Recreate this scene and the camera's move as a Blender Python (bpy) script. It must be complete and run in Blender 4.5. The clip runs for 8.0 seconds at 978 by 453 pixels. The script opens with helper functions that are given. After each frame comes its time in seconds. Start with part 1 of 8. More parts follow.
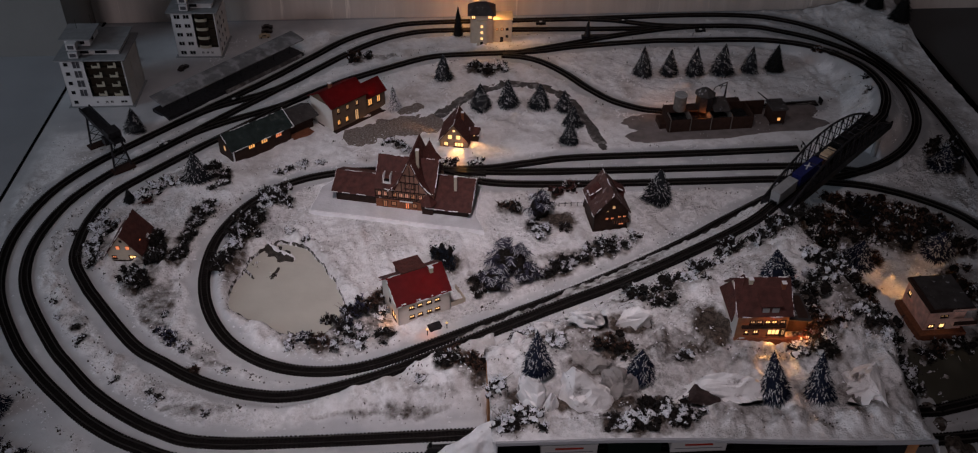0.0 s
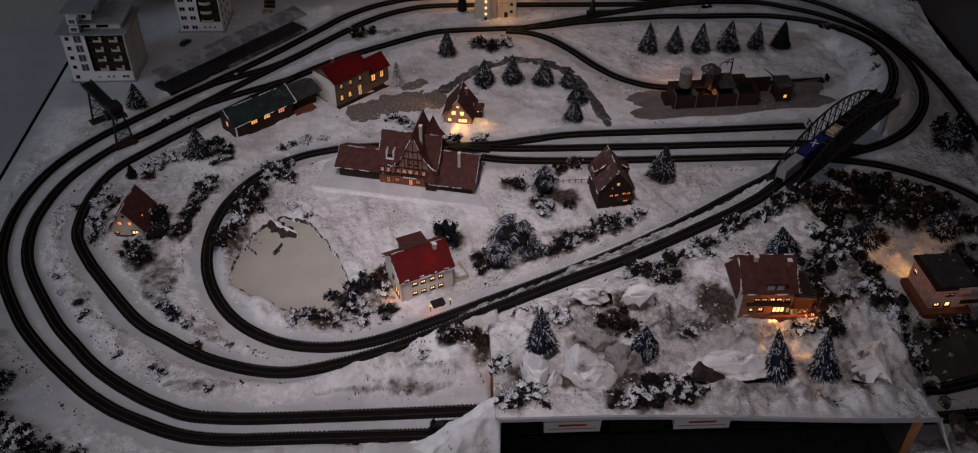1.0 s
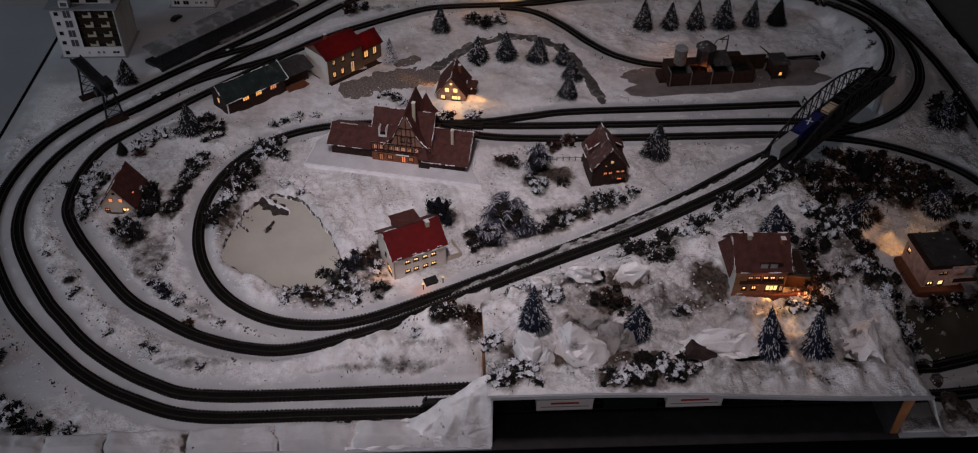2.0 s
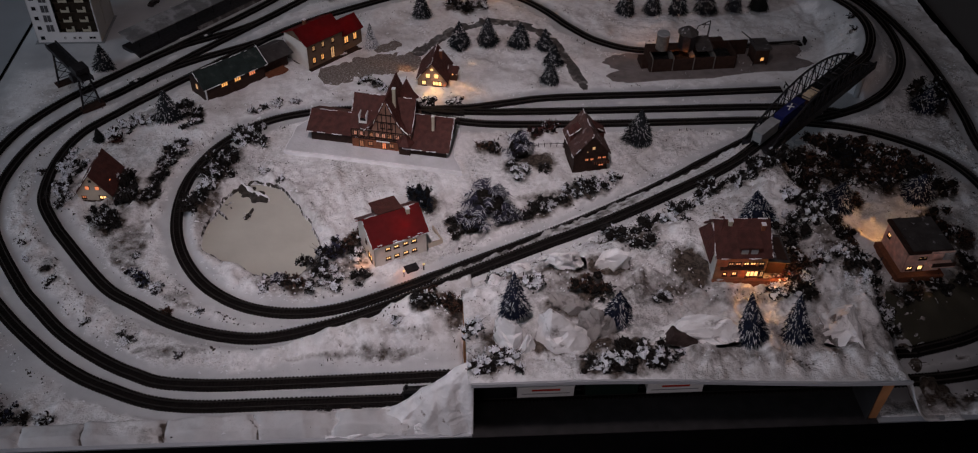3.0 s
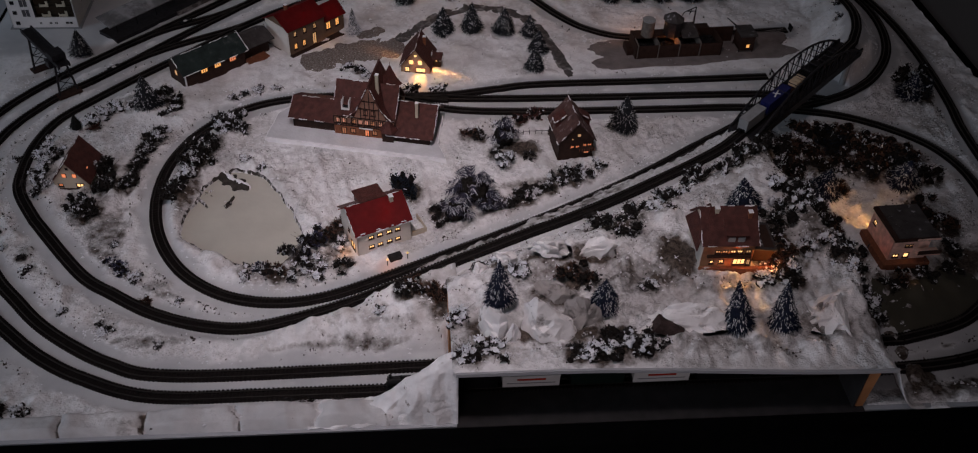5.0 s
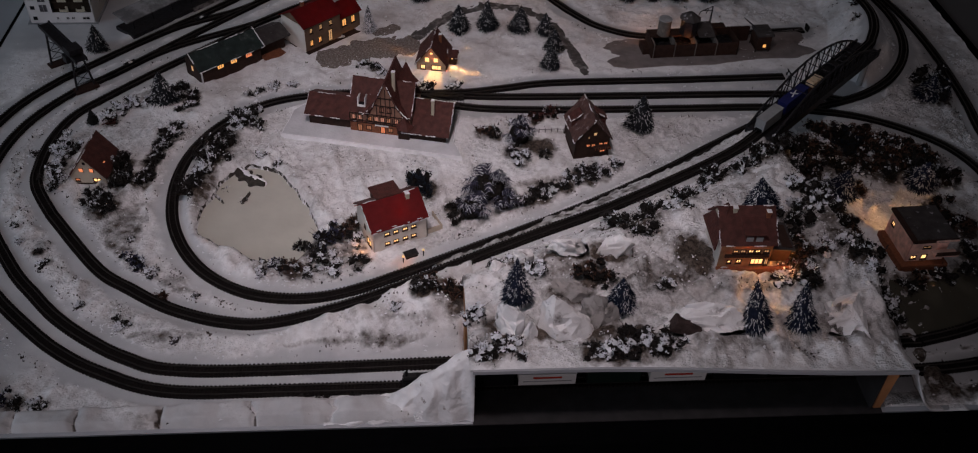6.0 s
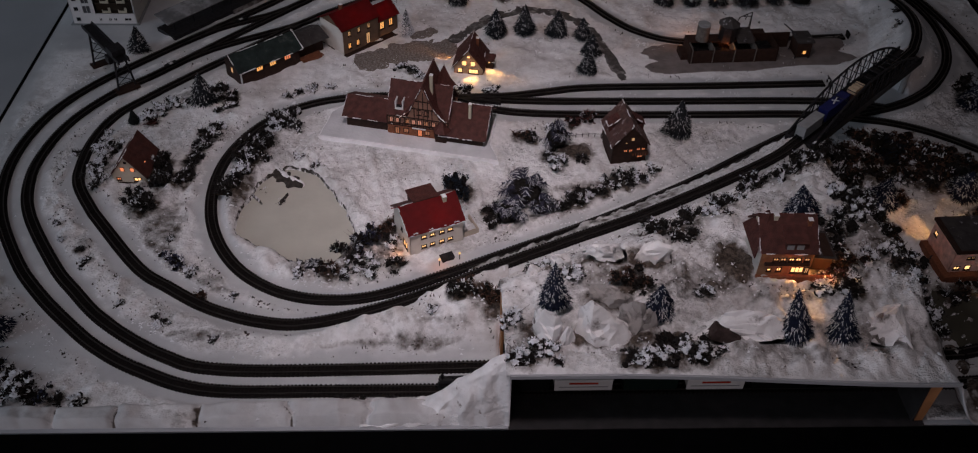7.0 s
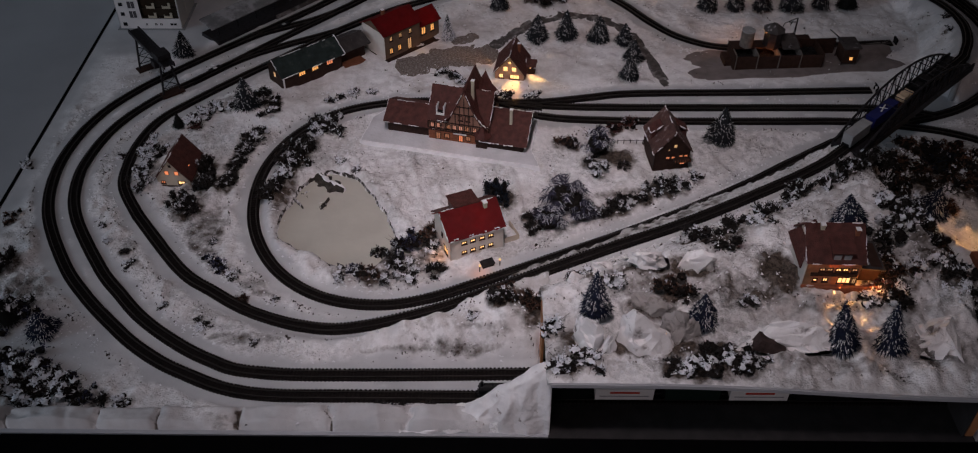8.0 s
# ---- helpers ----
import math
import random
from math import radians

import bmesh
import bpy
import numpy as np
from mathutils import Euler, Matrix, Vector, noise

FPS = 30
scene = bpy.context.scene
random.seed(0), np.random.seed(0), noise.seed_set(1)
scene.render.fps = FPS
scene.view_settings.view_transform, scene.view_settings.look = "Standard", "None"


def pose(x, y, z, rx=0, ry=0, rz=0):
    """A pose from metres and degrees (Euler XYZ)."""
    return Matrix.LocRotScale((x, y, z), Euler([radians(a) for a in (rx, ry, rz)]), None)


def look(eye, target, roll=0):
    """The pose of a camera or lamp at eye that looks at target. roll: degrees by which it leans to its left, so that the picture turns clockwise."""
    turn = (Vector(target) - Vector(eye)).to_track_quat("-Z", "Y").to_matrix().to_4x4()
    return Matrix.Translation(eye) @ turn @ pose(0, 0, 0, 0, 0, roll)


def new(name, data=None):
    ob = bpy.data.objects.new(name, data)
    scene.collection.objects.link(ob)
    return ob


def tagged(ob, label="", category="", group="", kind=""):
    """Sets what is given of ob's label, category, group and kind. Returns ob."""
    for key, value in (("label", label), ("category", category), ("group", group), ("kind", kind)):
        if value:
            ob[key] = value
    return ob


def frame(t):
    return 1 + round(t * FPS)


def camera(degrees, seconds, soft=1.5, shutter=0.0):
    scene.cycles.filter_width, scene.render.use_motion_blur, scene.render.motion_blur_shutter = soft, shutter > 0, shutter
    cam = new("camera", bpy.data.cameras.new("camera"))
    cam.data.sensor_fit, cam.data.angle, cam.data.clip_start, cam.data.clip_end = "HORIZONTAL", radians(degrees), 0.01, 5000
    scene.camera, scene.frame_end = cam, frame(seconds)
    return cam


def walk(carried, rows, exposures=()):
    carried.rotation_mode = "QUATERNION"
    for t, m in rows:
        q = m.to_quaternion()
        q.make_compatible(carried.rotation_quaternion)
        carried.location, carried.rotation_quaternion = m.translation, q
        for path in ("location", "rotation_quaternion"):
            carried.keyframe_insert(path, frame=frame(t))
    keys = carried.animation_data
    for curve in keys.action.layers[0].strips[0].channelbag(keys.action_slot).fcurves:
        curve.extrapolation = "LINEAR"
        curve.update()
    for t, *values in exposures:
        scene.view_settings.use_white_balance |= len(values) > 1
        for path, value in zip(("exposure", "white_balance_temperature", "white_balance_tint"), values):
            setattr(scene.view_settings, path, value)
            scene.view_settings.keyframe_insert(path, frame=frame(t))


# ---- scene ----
# The camera and its way.
cam = camera(55.19, 8.0, 1.1)
PATH = [
    (0, (0.00666, -0.94100, 0.78746), (0.06201, -0.15930, 0.16627), 0.857),
    (0.5, (0.00553, -0.93739, 0.78383), (0.05825, -0.16041, 0.15652), 0.801),
    (1, (0.00611, -0.93792, 0.78202), (0.05756, -0.17063, 0.14280), 0.914),
    (1.5, (0.00653, -0.93637, 0.77939), (0.05822, -0.17735, 0.13038), 1.034),
    (3, (0.01379, -0.93056, 0.77514), (0.08557, -0.18930, 0.10777), 1.931),
    (3.5, (0.01418, -0.92608, 0.77153), (0.09227, -0.18832, 0.10100), 2.146),
    (4, (0.01569, -0.92123, 0.76953), (0.09793, -0.18535, 0.09744), 2.201),
    (5.5, (0.00997, -0.92261, 0.76405), (0.09972, -0.19147, 0.08775), 2.949),
    (6, (0.00453, -0.92185, 0.76265), (0.08464, -0.18924, 0.08673), 2.802),
    (6.5, (-0.00015, -0.92244, 0.76231), (0.06779, -0.18768, 0.08740), 2.558),
    (7, (-0.00542, -0.92013, 0.76107), (0.04498, -0.18272, 0.08751), 2.028),
    (7.5, (-0.00789, -0.91633, 0.75958), (0.02429, -0.17627, 0.08780), 1.392),
    (8, (-0.01075, -0.91546, 0.75950), (0.00137, -0.17374, 0.08889), 0.583),
]
walk(cam, [(t, look(eye, target, roll)) for t, eye, target, roll in PATH])

# ---- world, window light and exposure ----
scene.view_settings.exposure = 0.0
world = bpy.data.worlds.new("dusk")
scene.world = world
world.use_nodes = True
world.node_tree.nodes["Background"].inputs[0].default_value = (0.55, 0.62, 0.8, 1)
world.node_tree.nodes["Background"].inputs[1].default_value = 0.012


def area_lamp(name, eye, target, sx, sy, watts, colour):
    data = bpy.data.lights.new(name, "AREA")
    data.shape, data.size, data.size_y, data.energy, data.color = "RECTANGLE", sx, sy, watts, colour
    ob = new(name, data)
    ob.matrix_world = look(eye, target)
    return ob


lamp = area_lamp("ceiling_light", (-0.08, -0.52, 1.36), (0.055, 0.06, 0.0), 0.12, 0.12, 0.77, (1.0, 0.84, 0.87))
lamp.data.spread = radians(54)
area_lamp("window_daylight", (-3.1, -0.75, 1.35), (0.0, 0.0, 0.0), 1.1, 0.9, 17.0, (0.68, 0.83, 1.0))
area_lamp("window_behind", (-1.7, -4.5, 1.25), (0.0, 0.0, 0.0), 1.2, 1.0, 23.0, (1.0, 0.85, 0.90))


def bulb(parent, x, y, z, watts, colour=(1.0, 0.40, 0.10), radius=0.002):
    data = bpy.data.lights.new("bulb", "POINT")
    data.energy, data.color, data.shadow_soft_size = watts, colour, radius
    ob = new("bulb", data)
    ob.parent = parent
    ob.location = (x, y, z)
    return ob


# ---- materials ----
def material(name, colour, rough=0.7, metal=0.0, vary=0.25, scale=60.0, bump=0.0, bump_scale=400.0, second=None, mix_scale=25.0, mix_low=0.45, mix_high=0.62, depth=0.002, gloss=0.2):
    m = bpy.data.materials.new(name)
    m.use_nodes = True
    nt = m.node_tree
    n, l = nt.nodes, nt.links
    b = n["Principled BSDF"]
    b.inputs["Roughness"].default_value, b.inputs["Metallic"].default_value = rough, metal
    b.inputs["Specular IOR Level"].default_value = gloss
    geo = n.new("ShaderNodeNewGeometry")
    n1 = n.new("ShaderNodeTexNoise")
    n1.inputs["Scale"].default_value, n1.inputs["Detail"].default_value = scale, 5
    l.new(geo.outputs["Position"], n1.inputs["Vector"])
    ramp = n.new("ShaderNodeValToRGB")
    lo = tuple(c * (1 - vary) for c in colour)
    hi = tuple(min(1, c * (1 + vary)) for c in colour)
    ramp.color_ramp.elements[0].position, ramp.color_ramp.elements[0].color = 0.3, (*lo, 1)
    ramp.color_ramp.elements[1].position, ramp.color_ramp.elements[1].color = 0.7, (*hi, 1)
    l.new(n1.outputs[0], ramp.inputs[0])
    out = ramp.outputs[0]
    if second:
        n2 = n.new("ShaderNodeTexNoise")
        n2.inputs["Scale"].default_value, n2.inputs["Detail"].default_value = mix_scale, 7
        n2.inputs["Roughness"].default_value = 0.62
        l.new(geo.outputs["Position"], n2.inputs["Vector"])
        r2 = n.new("ShaderNodeValToRGB")
        r2.color_ramp.elements[0].position, r2.color_ramp.elements[1].position = mix_low, mix_high
        l.new(n2.outputs[0], r2.inputs[0])
        mx = n.new("ShaderNodeMix")
        mx.data_type = "RGBA"
        l.new(r2.outputs[0], mx.inputs[0])
        l.new(out, mx.inputs[6])
        mx.inputs[7].default_value = (*second, 1)
        out = mx.outputs[2]
    l.new(out, b.inputs["Base Color"])
    if bump:
        n3 = n.new("ShaderNodeTexNoise")
        n3.inputs["Scale"].default_value, n3.inputs["Detail"].default_value = bump_scale, 6
        l.new(geo.outputs["Position"], n3.inputs["Vector"])
        bp = n.new("ShaderNodeBump")
        bp.inputs["Strength"].default_value, bp.inputs["Distance"].default_value = bump, depth
        l.new(n3.outputs[0], bp.inputs["Height"])
        l.new(bp.outputs[0], b.inputs["Normal"])
    return m


def snow_capped(name, colour, cap=(0.72, 0.75, 0.82), low=0.25, high=0.75, scale=260.0, patch=0.5):
    """A dark body with snow lying where the surface faces up, broken by noise."""
    m = material(name, colour, 0.85, vary=0.45, scale=180)
    nt = m.node_tree
    n, l = nt.nodes, nt.links
    b = n["Principled BSDF"]
    was = b.inputs["Base Color"].links[0].from_socket
    geo = n.new("ShaderNodeNewGeometry")
    sep = n.new("ShaderNodeSeparateXYZ")
    l.new(geo.outputs["Normal"], sep.inputs[0])
    absolute = n.new("ShaderNodeMath")
    absolute.operation = "ABSOLUTE"
    l.new(sep.outputs[2], absolute.inputs[0])
    nz = n.new("ShaderNodeTexNoise")
    nz.inputs["Scale"].default_value, nz.inputs["Detail"].default_value = scale, 4
    l.new(geo.outputs["Position"], nz.inputs["Vector"])
    add = n.new("ShaderNodeMath")
    add.operation = "MULTIPLY_ADD"
    add.inputs[1].default_value, add.inputs[2].default_value = 2.0 * patch, -patch
    l.new(nz.outputs[0], add.inputs[0])
    total = n.new("ShaderNodeMath")
    total.operation = "ADD"
    l.new(absolute.outputs[0], total.inputs[0])
    l.new(add.outputs[0], total.inputs[1])
    mr = n.new("ShaderNodeMapRange")
    mr.inputs[1].default_value, mr.inputs[2].default_value = low, high
    l.new(total.outputs[0], mr.inputs[0])
    mx = n.new("ShaderNodeMix")
    mx.data_type = "RGBA"
    l.new(mr.outputs[0], mx.inputs[0])
    l.new(was, mx.inputs[6])
    mx.inputs[7].default_value = (*cap, 1)
    l.new(mx.outputs[2], b.inputs["Base Color"])
    return m


def glowing(name, colour, strength):
    m = bpy.data.materials.new(name)
    m.use_nodes = True
    b = m.node_tree.nodes["Principled BSDF"]
    b.inputs["Base Color"].default_value = (*(c * 0.12 for c in colour), 1)
    b.inputs["Emission Color"].default_value = (*colour, 1)
    b.inputs["Emission Strength"].default_value = strength
    return m


def translucent(name, colour, share=0.5):
    m = material(name, colour, 0.55, vary=0.3, scale=120, bump=0.3, bump_scale=900)
    nt = m.node_tree
    n, l = nt.nodes, nt.links
    t = n.new("ShaderNodeBsdfTranslucent")
    t.inputs[0].default_value = (min(1, colour[0] * 1.6), colour[1], colour[2], 1)
    mx = n.new("ShaderNodeMixShader")
    mx.inputs[0].default_value = share
    l.new(n["Principled BSDF"].outputs[0], mx.inputs[1])
    l.new(t.outputs[0], mx.inputs[2])
    l.new(mx.outputs[0], n["Material Output"].inputs[0])
    return m


def snow_material(name, white=(0.86, 0.86, 0.88)):
    """Crusty snow flock with earth specks; bare paint, and bare earth or painted shade where the sheet says so."""
    m = bpy.data.materials.new(name)
    m.use_nodes = True
    nt = m.node_tree
    n, l = nt.nodes, nt.links
    b = n["Principled BSDF"]
    b.inputs["Roughness"].default_value = 0.8
    b.inputs["Specular IOR Level"].default_value = 0.25
    geo = n.new("ShaderNodeNewGeometry")

    def cloud(scale, low, high, detail=6, rough=0.6):
        t = n.new("ShaderNodeTexNoise")
        t.inputs["Scale"].default_value, t.inputs["Detail"].default_value, t.inputs["Roughness"].default_value = scale, detail, rough
        l.new(geo.outputs["Position"], t.inputs["Vector"])
        r = n.new("ShaderNodeMapRange")
        r.inputs[1].default_value, r.inputs[2].default_value = low, high
        l.new(t.outputs[0], r.inputs[0])
        return r.outputs[0], t.outputs[0]

    def maths(op, a, c):
        q = n.new("ShaderNodeMath")
        q.operation = op
        for k, v in enumerate((a, c)):
            if isinstance(v, float):
                q.inputs[k].default_value = v
            else:
                l.new(v, q.inputs[k])
        return q.outputs[0]

    def blend(f, a, c):
        q = n.new("ShaderNodeMix")
        q.data_type = "RGBA"
        l.new(f, q.inputs[0])
        for k, v in ((6, a), (7, c)):
            if isinstance(v, tuple):
                q.inputs[k].default_value = (*v, 1)
            else:
                l.new(v, q.inputs[k])
        return q.outputs[2]

    bare_at, soil_shade_at, crust_at = n.new("ShaderNodeAttribute"), n.new("ShaderNodeAttribute"), n.new("ShaderNodeAttribute")
    bare_at.attribute_name, soil_shade_at.attribute_name, crust_at.attribute_name = "bare", "soil_shade", "crust"
    fine, fine_raw = cloud(140, 0.38, 0.60, 5, 0.62)
    grain, grain_raw = cloud(520, 0.3, 0.7, 3, 0.5)
    colour = blend(maths("ADD", maths("MULTIPLY", maths("SUBTRACT", fine, 0.75), crust_at.outputs["Fac"]), 0.75), tuple(c * 0.78 for c in white), tuple(min(1.0, c * 1.08) for c in white))
    colour = blend(maths("MULTIPLY", grain, 0.16), colour, (0.55, 0.54, 0.55))
    stain, _ = cloud(17, 0.46, 0.70, 8, 0.65)
    colour = blend(maths("MULTIPLY", stain, 0.72), colour, (0.34, 0.31, 0.295))
    speck, _ = cloud(260, 0.57, 0.62, 4, 0.6)
    where, _ = cloud(22, 0.56, 0.64, 6)
    colour = blend(maths("MULTIPLY", maths("MULTIPLY", speck, where), maths("MULTIPLY", crust_at.outputs["Fac"], 0.9)), colour, (0.07, 0.058, 0.052))
    ragged, _ = cloud(85, 0.32, 0.68, 8, 0.62)
    soil_shade = maths("MULTIPLY", soil_shade_at.outputs["Fac"], 2.0)
    soil_shade = n_clamp(n, l, maths("ADD", soil_shade, maths("SUBTRACT", ragged, 1.0)))
    dark, _ = cloud(260, 0.35, 0.7, 6)
    colour = blend(soil_shade, colour, blend(dark, (0.028, 0.020, 0.016), (0.15, 0.12, 0.10)))
    paint_tone, _ = cloud(14, 0.3, 0.7)
    colour = blend(bare_at.outputs["Fac"], colour, blend(paint_tone, (0.43, 0.44, 0.465), (0.60, 0.605, 0.62)))
    l.new(colour, b.inputs["Base Color"])
    bp = n.new("ShaderNodeBump")
    bp.inputs["Distance"].default_value = 0.0065
    l.new(maths("MULTIPLY", crust_at.outputs["Fac"], maths("SUBTRACT", 1.0, maths("MULTIPLY", bare_at.outputs["Fac"], 0.96))), bp.inputs["Strength"])
    l.new(maths("ADD", fine_raw, maths("MULTIPLY", grain_raw, 0.30)), bp.inputs["Height"])
    l.new(bp.outputs[0], b.inputs["Normal"])
    return m


def n_clamp(n, l, v):
    q = n.new("ShaderNodeClamp")
    l.new(v, q.inputs[0])
    return q.outputs[0]


SNOW = snow_material("snow")
SNOW_CLEAN = material("clean_snow", (0.82, 0.82, 0.845), 0.8, vary=0.12, scale=60, bump=0.5, bump_scale=90, depth=0.003)
PAINTED = material("painted_board", (0.38, 0.39, 0.415), 0.6, vary=0.06, scale=12, bump=0.06, bump_scale=300)
TIE = material("sleeper_plastic", (0.009, 0.007, 0.007), 0.8, vary=0.4, scale=300, gloss=0.1)
BED = material("track_bed", (0.016, 0.013, 0.012), 0.9, vary=0.4, scale=240, bump=0.4, gloss=0.1)
RAIL = material("rail_steel", (0.10, 0.09, 0.085), 0.42, 0.9, vary=0.2, scale=90)
ICE = material("pond_ice", (0.52, 0.505, 0.45), 0.45, vary=0.08, scale=22, bump=0.12, bump_scale=120)
WALLPAPER = material("wallpaper", (0.60, 0.54, 0.50), 0.8, vary=0.10, scale=34, bump=0.9, bump_scale=90, second=(0.78, 0.72, 0.66), mix_scale=70, mix_low=0.62, mix_high=0.66)
def stretch(m, along):
    """Draws out the grain of a material along the axes."""
    nt = m.node_tree
    geo = next(q for q in nt.nodes if q.bl_idname == "ShaderNodeNewGeometry")
    mul = nt.nodes.new("ShaderNodeVectorMath")
    mul.operation = "MULTIPLY"
    mul.inputs[1].default_value = along
    for link in list(nt.links):
        if link.from_node == geo:
            nt.links.new(mul.outputs[0], link.to_socket)
    nt.links.new(geo.outputs["Position"], mul.inputs[0])
    return m


stretch(WALLPAPER, (1.0, 1.0, 0.05))
ROOM = material("room_paint", (0.22, 0.215, 0.21), 0.9, vary=0.04, scale=2)
BLACK = material("black_edge", (0.0016, 0.0016, 0.002), 0.8, vary=0.3, gloss=0.02)
GREY_TABLE = material("grey_table", (0.085, 0.084, 0.086), 0.5, vary=0.06, scale=6)
GRAVEL = material("grey_gravel", (0.19, 0.16, 0.145), 0.95, vary=0.4, scale=420, bump=1.0, bump_scale=700, second=(0.42, 0.39, 0.37), mix_scale=330, mix_low=0.50, mix_high=0.68)
ASPHALT = material("dark_path", (0.085, 0.078, 0.076), 0.9, vary=0.3, scale=150, bump=0.5, bump_scale=600, second=(0.36, 0.35, 0.35), mix_scale=70, mix_low=0.50, mix_high=0.72)
SLAB_TOP = material("grey_snow", (0.60, 0.60, 0.63), 0.75, vary=0.12, scale=40, bump=0.3, bump_scale=300)
WOOD_RAW = material("raw_wood", (0.42, 0.20, 0.09), 0.6, vary=0.2, scale=40)
WHITE_WALL = material("white_plaster", (0.62, 0.59, 0.55), 0.7, vary=0.08, scale=90)
CREAM_WALL = material("cream_plaster", (0.50, 0.44, 0.36), 0.75, vary=0.1, scale=90)
ROOF_BROWN = material("brown_tile", (0.074, 0.026, 0.022), 0.6, vary=0.3, scale=150, bump=0.5, bump_scale=900, second=(0.6, 0.6, 0.62), mix_scale=110, mix_low=0.68, mix_high=0.76)
ROOF_SNOWY = material("snow_dusted_tile", (0.085, 0.045, 0.040), 0.7, vary=0.3, scale=150, bump=0.5, bump_scale=900, second=(0.50, 0.50, 0.52), mix_scale=75, mix_low=0.57, mix_high=0.72)
ROOF_DARK = material("dark_roof", (0.05, 0.045, 0.045), 0.7, vary=0.3, scale=100, bump=0.4, second=(0.5, 0.5, 0.53), mix_scale=90, mix_low=0.62, mix_high=0.75)
ROOF_GREEN = material("green_roof", (0.016, 0.026, 0.025), 0.6, vary=0.35, scale=100, bump=0.3, second=(0.10, 0.11, 0.11), mix_scale=60, mix_low=0.55, mix_high=0.8)
ROOF_GREY = material("grey_roof", (0.27, 0.28, 0.29), 0.75, vary=0.15, scale=70, bump=0.2)
ROOF_RED = translucent("red_roof", (0.165, 0.010, 0.012), 0.5)
TIMBER = material("dark_timber", (0.032, 0.016, 0.012), 0.7, vary=0.3, scale=150)
BRICK = material("red_brick", (0.20, 0.075, 0.04), 0.8, vary=0.25, scale=300)
IRON = material("dark_iron", (0.022, 0.021, 0.024), 0.5, 0.3, vary=0.4, scale=200)
DARK_GLASS = material("dark_glass", (0.012, 0.012, 0.014), 0.15, vary=0.1)
GLOW = glowing("lit_window", (1.0, 0.56, 0.22), 1.7)
GLOW_AMBER = glowing("lit_window_amber", (1.0, 0.45, 0.13), 1.0)
GLOW_RED = glowing("lit_window_red", (1.0, 0.30, 0.13), 0.8)
GLOW_PINK = glowing("lit_window_pink", (1.0, 0.44, 0.30), 0.45)
GLOW_FAINT = glowing("lit_window_faint", (1.0, 0.40, 0.20), 0.28)
GLOW_DIM = glowing("lit_window_dim", (1.0, 0.55, 0.25), 0.55)


# ---- mesh helpers ----
def box(bm, x0, x1, y0, y1, z0, z1):
    v = [bm.verts.new(c) for c in ((x0, y0, z0), (x1, y0, z0), (x1, y1, z0), (x0, y1, z0), (x0, y0, z1), (x1, y0, z1), (x1, y1, z1), (x0, y1, z1))]
    for f in ((3, 2, 1, 0), (4, 5, 6, 7), (0, 1, 5, 4), (1, 2, 6, 5), (2, 3, 7, 6), (3, 0, 4, 7)):
        bm.faces.new([v[i] for i in f])
    return v


def prism(bm, outline, direction):
    """Extrudes a flat outline of 3D points along a vector, closed."""
    d = Vector(direction)
    a = [bm.verts.new(p) for p in outline]
    b = [bm.verts.new(Vector(p) + d) for p in outline]
    k = len(a)
    bm.faces.new(a[::-1])
    bm.faces.new(b)
    for i in range(k):
        bm.faces.new((a[i], a[(i + 1) % k], b[(i + 1) % k], b[i]))


def slab(bm, p0, p1, p2, p3, thick):
    """A plate: four corners of its upper face, and its thickness below."""
    p = [Vector(q) for q in (p0, p1, p2, p3)]
    nrm = (p[1] - p[0]).cross(p[3] - p[0]).normalized()
    if nrm.z < 0:
        nrm = -nrm
    prism(bm, [q - nrm * thick for q in p], nrm * thick)


def rod(bm, a, b, r, sides=6, r2=None):
    a, b = Vector(a), Vector(b)
    q = (b - a).to_track_quat("Z", "Y").to_matrix()
    r2 = r if r2 is None else r2
    lo = [bm.verts.new(a + q @ Vector((r * math.cos(2 * math.pi * i / sides), r * math.sin(2 * math.pi * i / sides), 0))) for i in range(sides)]
    hi = [bm.verts.new(b + q @ Vector((r2 * math.cos(2 * math.pi * i / sides), r2 * math.sin(2 * math.pi * i / sides), 0))) for i in range(sides)]
    for i in range(sides):
        bm.faces.new((lo[i], lo[(i + 1) % sides], hi[(i + 1) % sides], hi[i]))
    bm.faces.new(lo[::-1])
    bm.faces.new(hi)


def tube(bm, points, r, sides=6):
    """A bent round bar through the points, closed at its ends."""
    p = [Vector(q) for q in points]
    rings = []
    for i, c in enumerate(p):
        t = p[min(len(p) - 1, i + 1)] - p[max(0, i - 1)]
        q = t.to_track_quat("Z", "Y").to_matrix()
        rings.append([bm.verts.new(c + q @ Vector((r * math.cos(6.2832 * k / sides), r * math.sin(6.2832 * k / sides), 0))) for k in range(sides)])
    for a, b in zip(rings, rings[1:]):
        for k in range(sides):
            bm.faces.new((a[k], a[(k + 1) % sides], b[(k + 1) % sides], b[k]))
    bm.faces.new(rings[0][::-1])
    bm.faces.new(rings[-1])


def mesh_of(name, bm, mat, smooth=False):
    bmesh.ops.recalc_face_normals(bm, faces=bm.faces)
    me = bpy.data.meshes.new(name)
    bm.to_mesh(me)
    bm.free()
    me.materials.append(mat)
    if smooth:
        for p in me.polygons:
            p.use_smooth = True
    return me


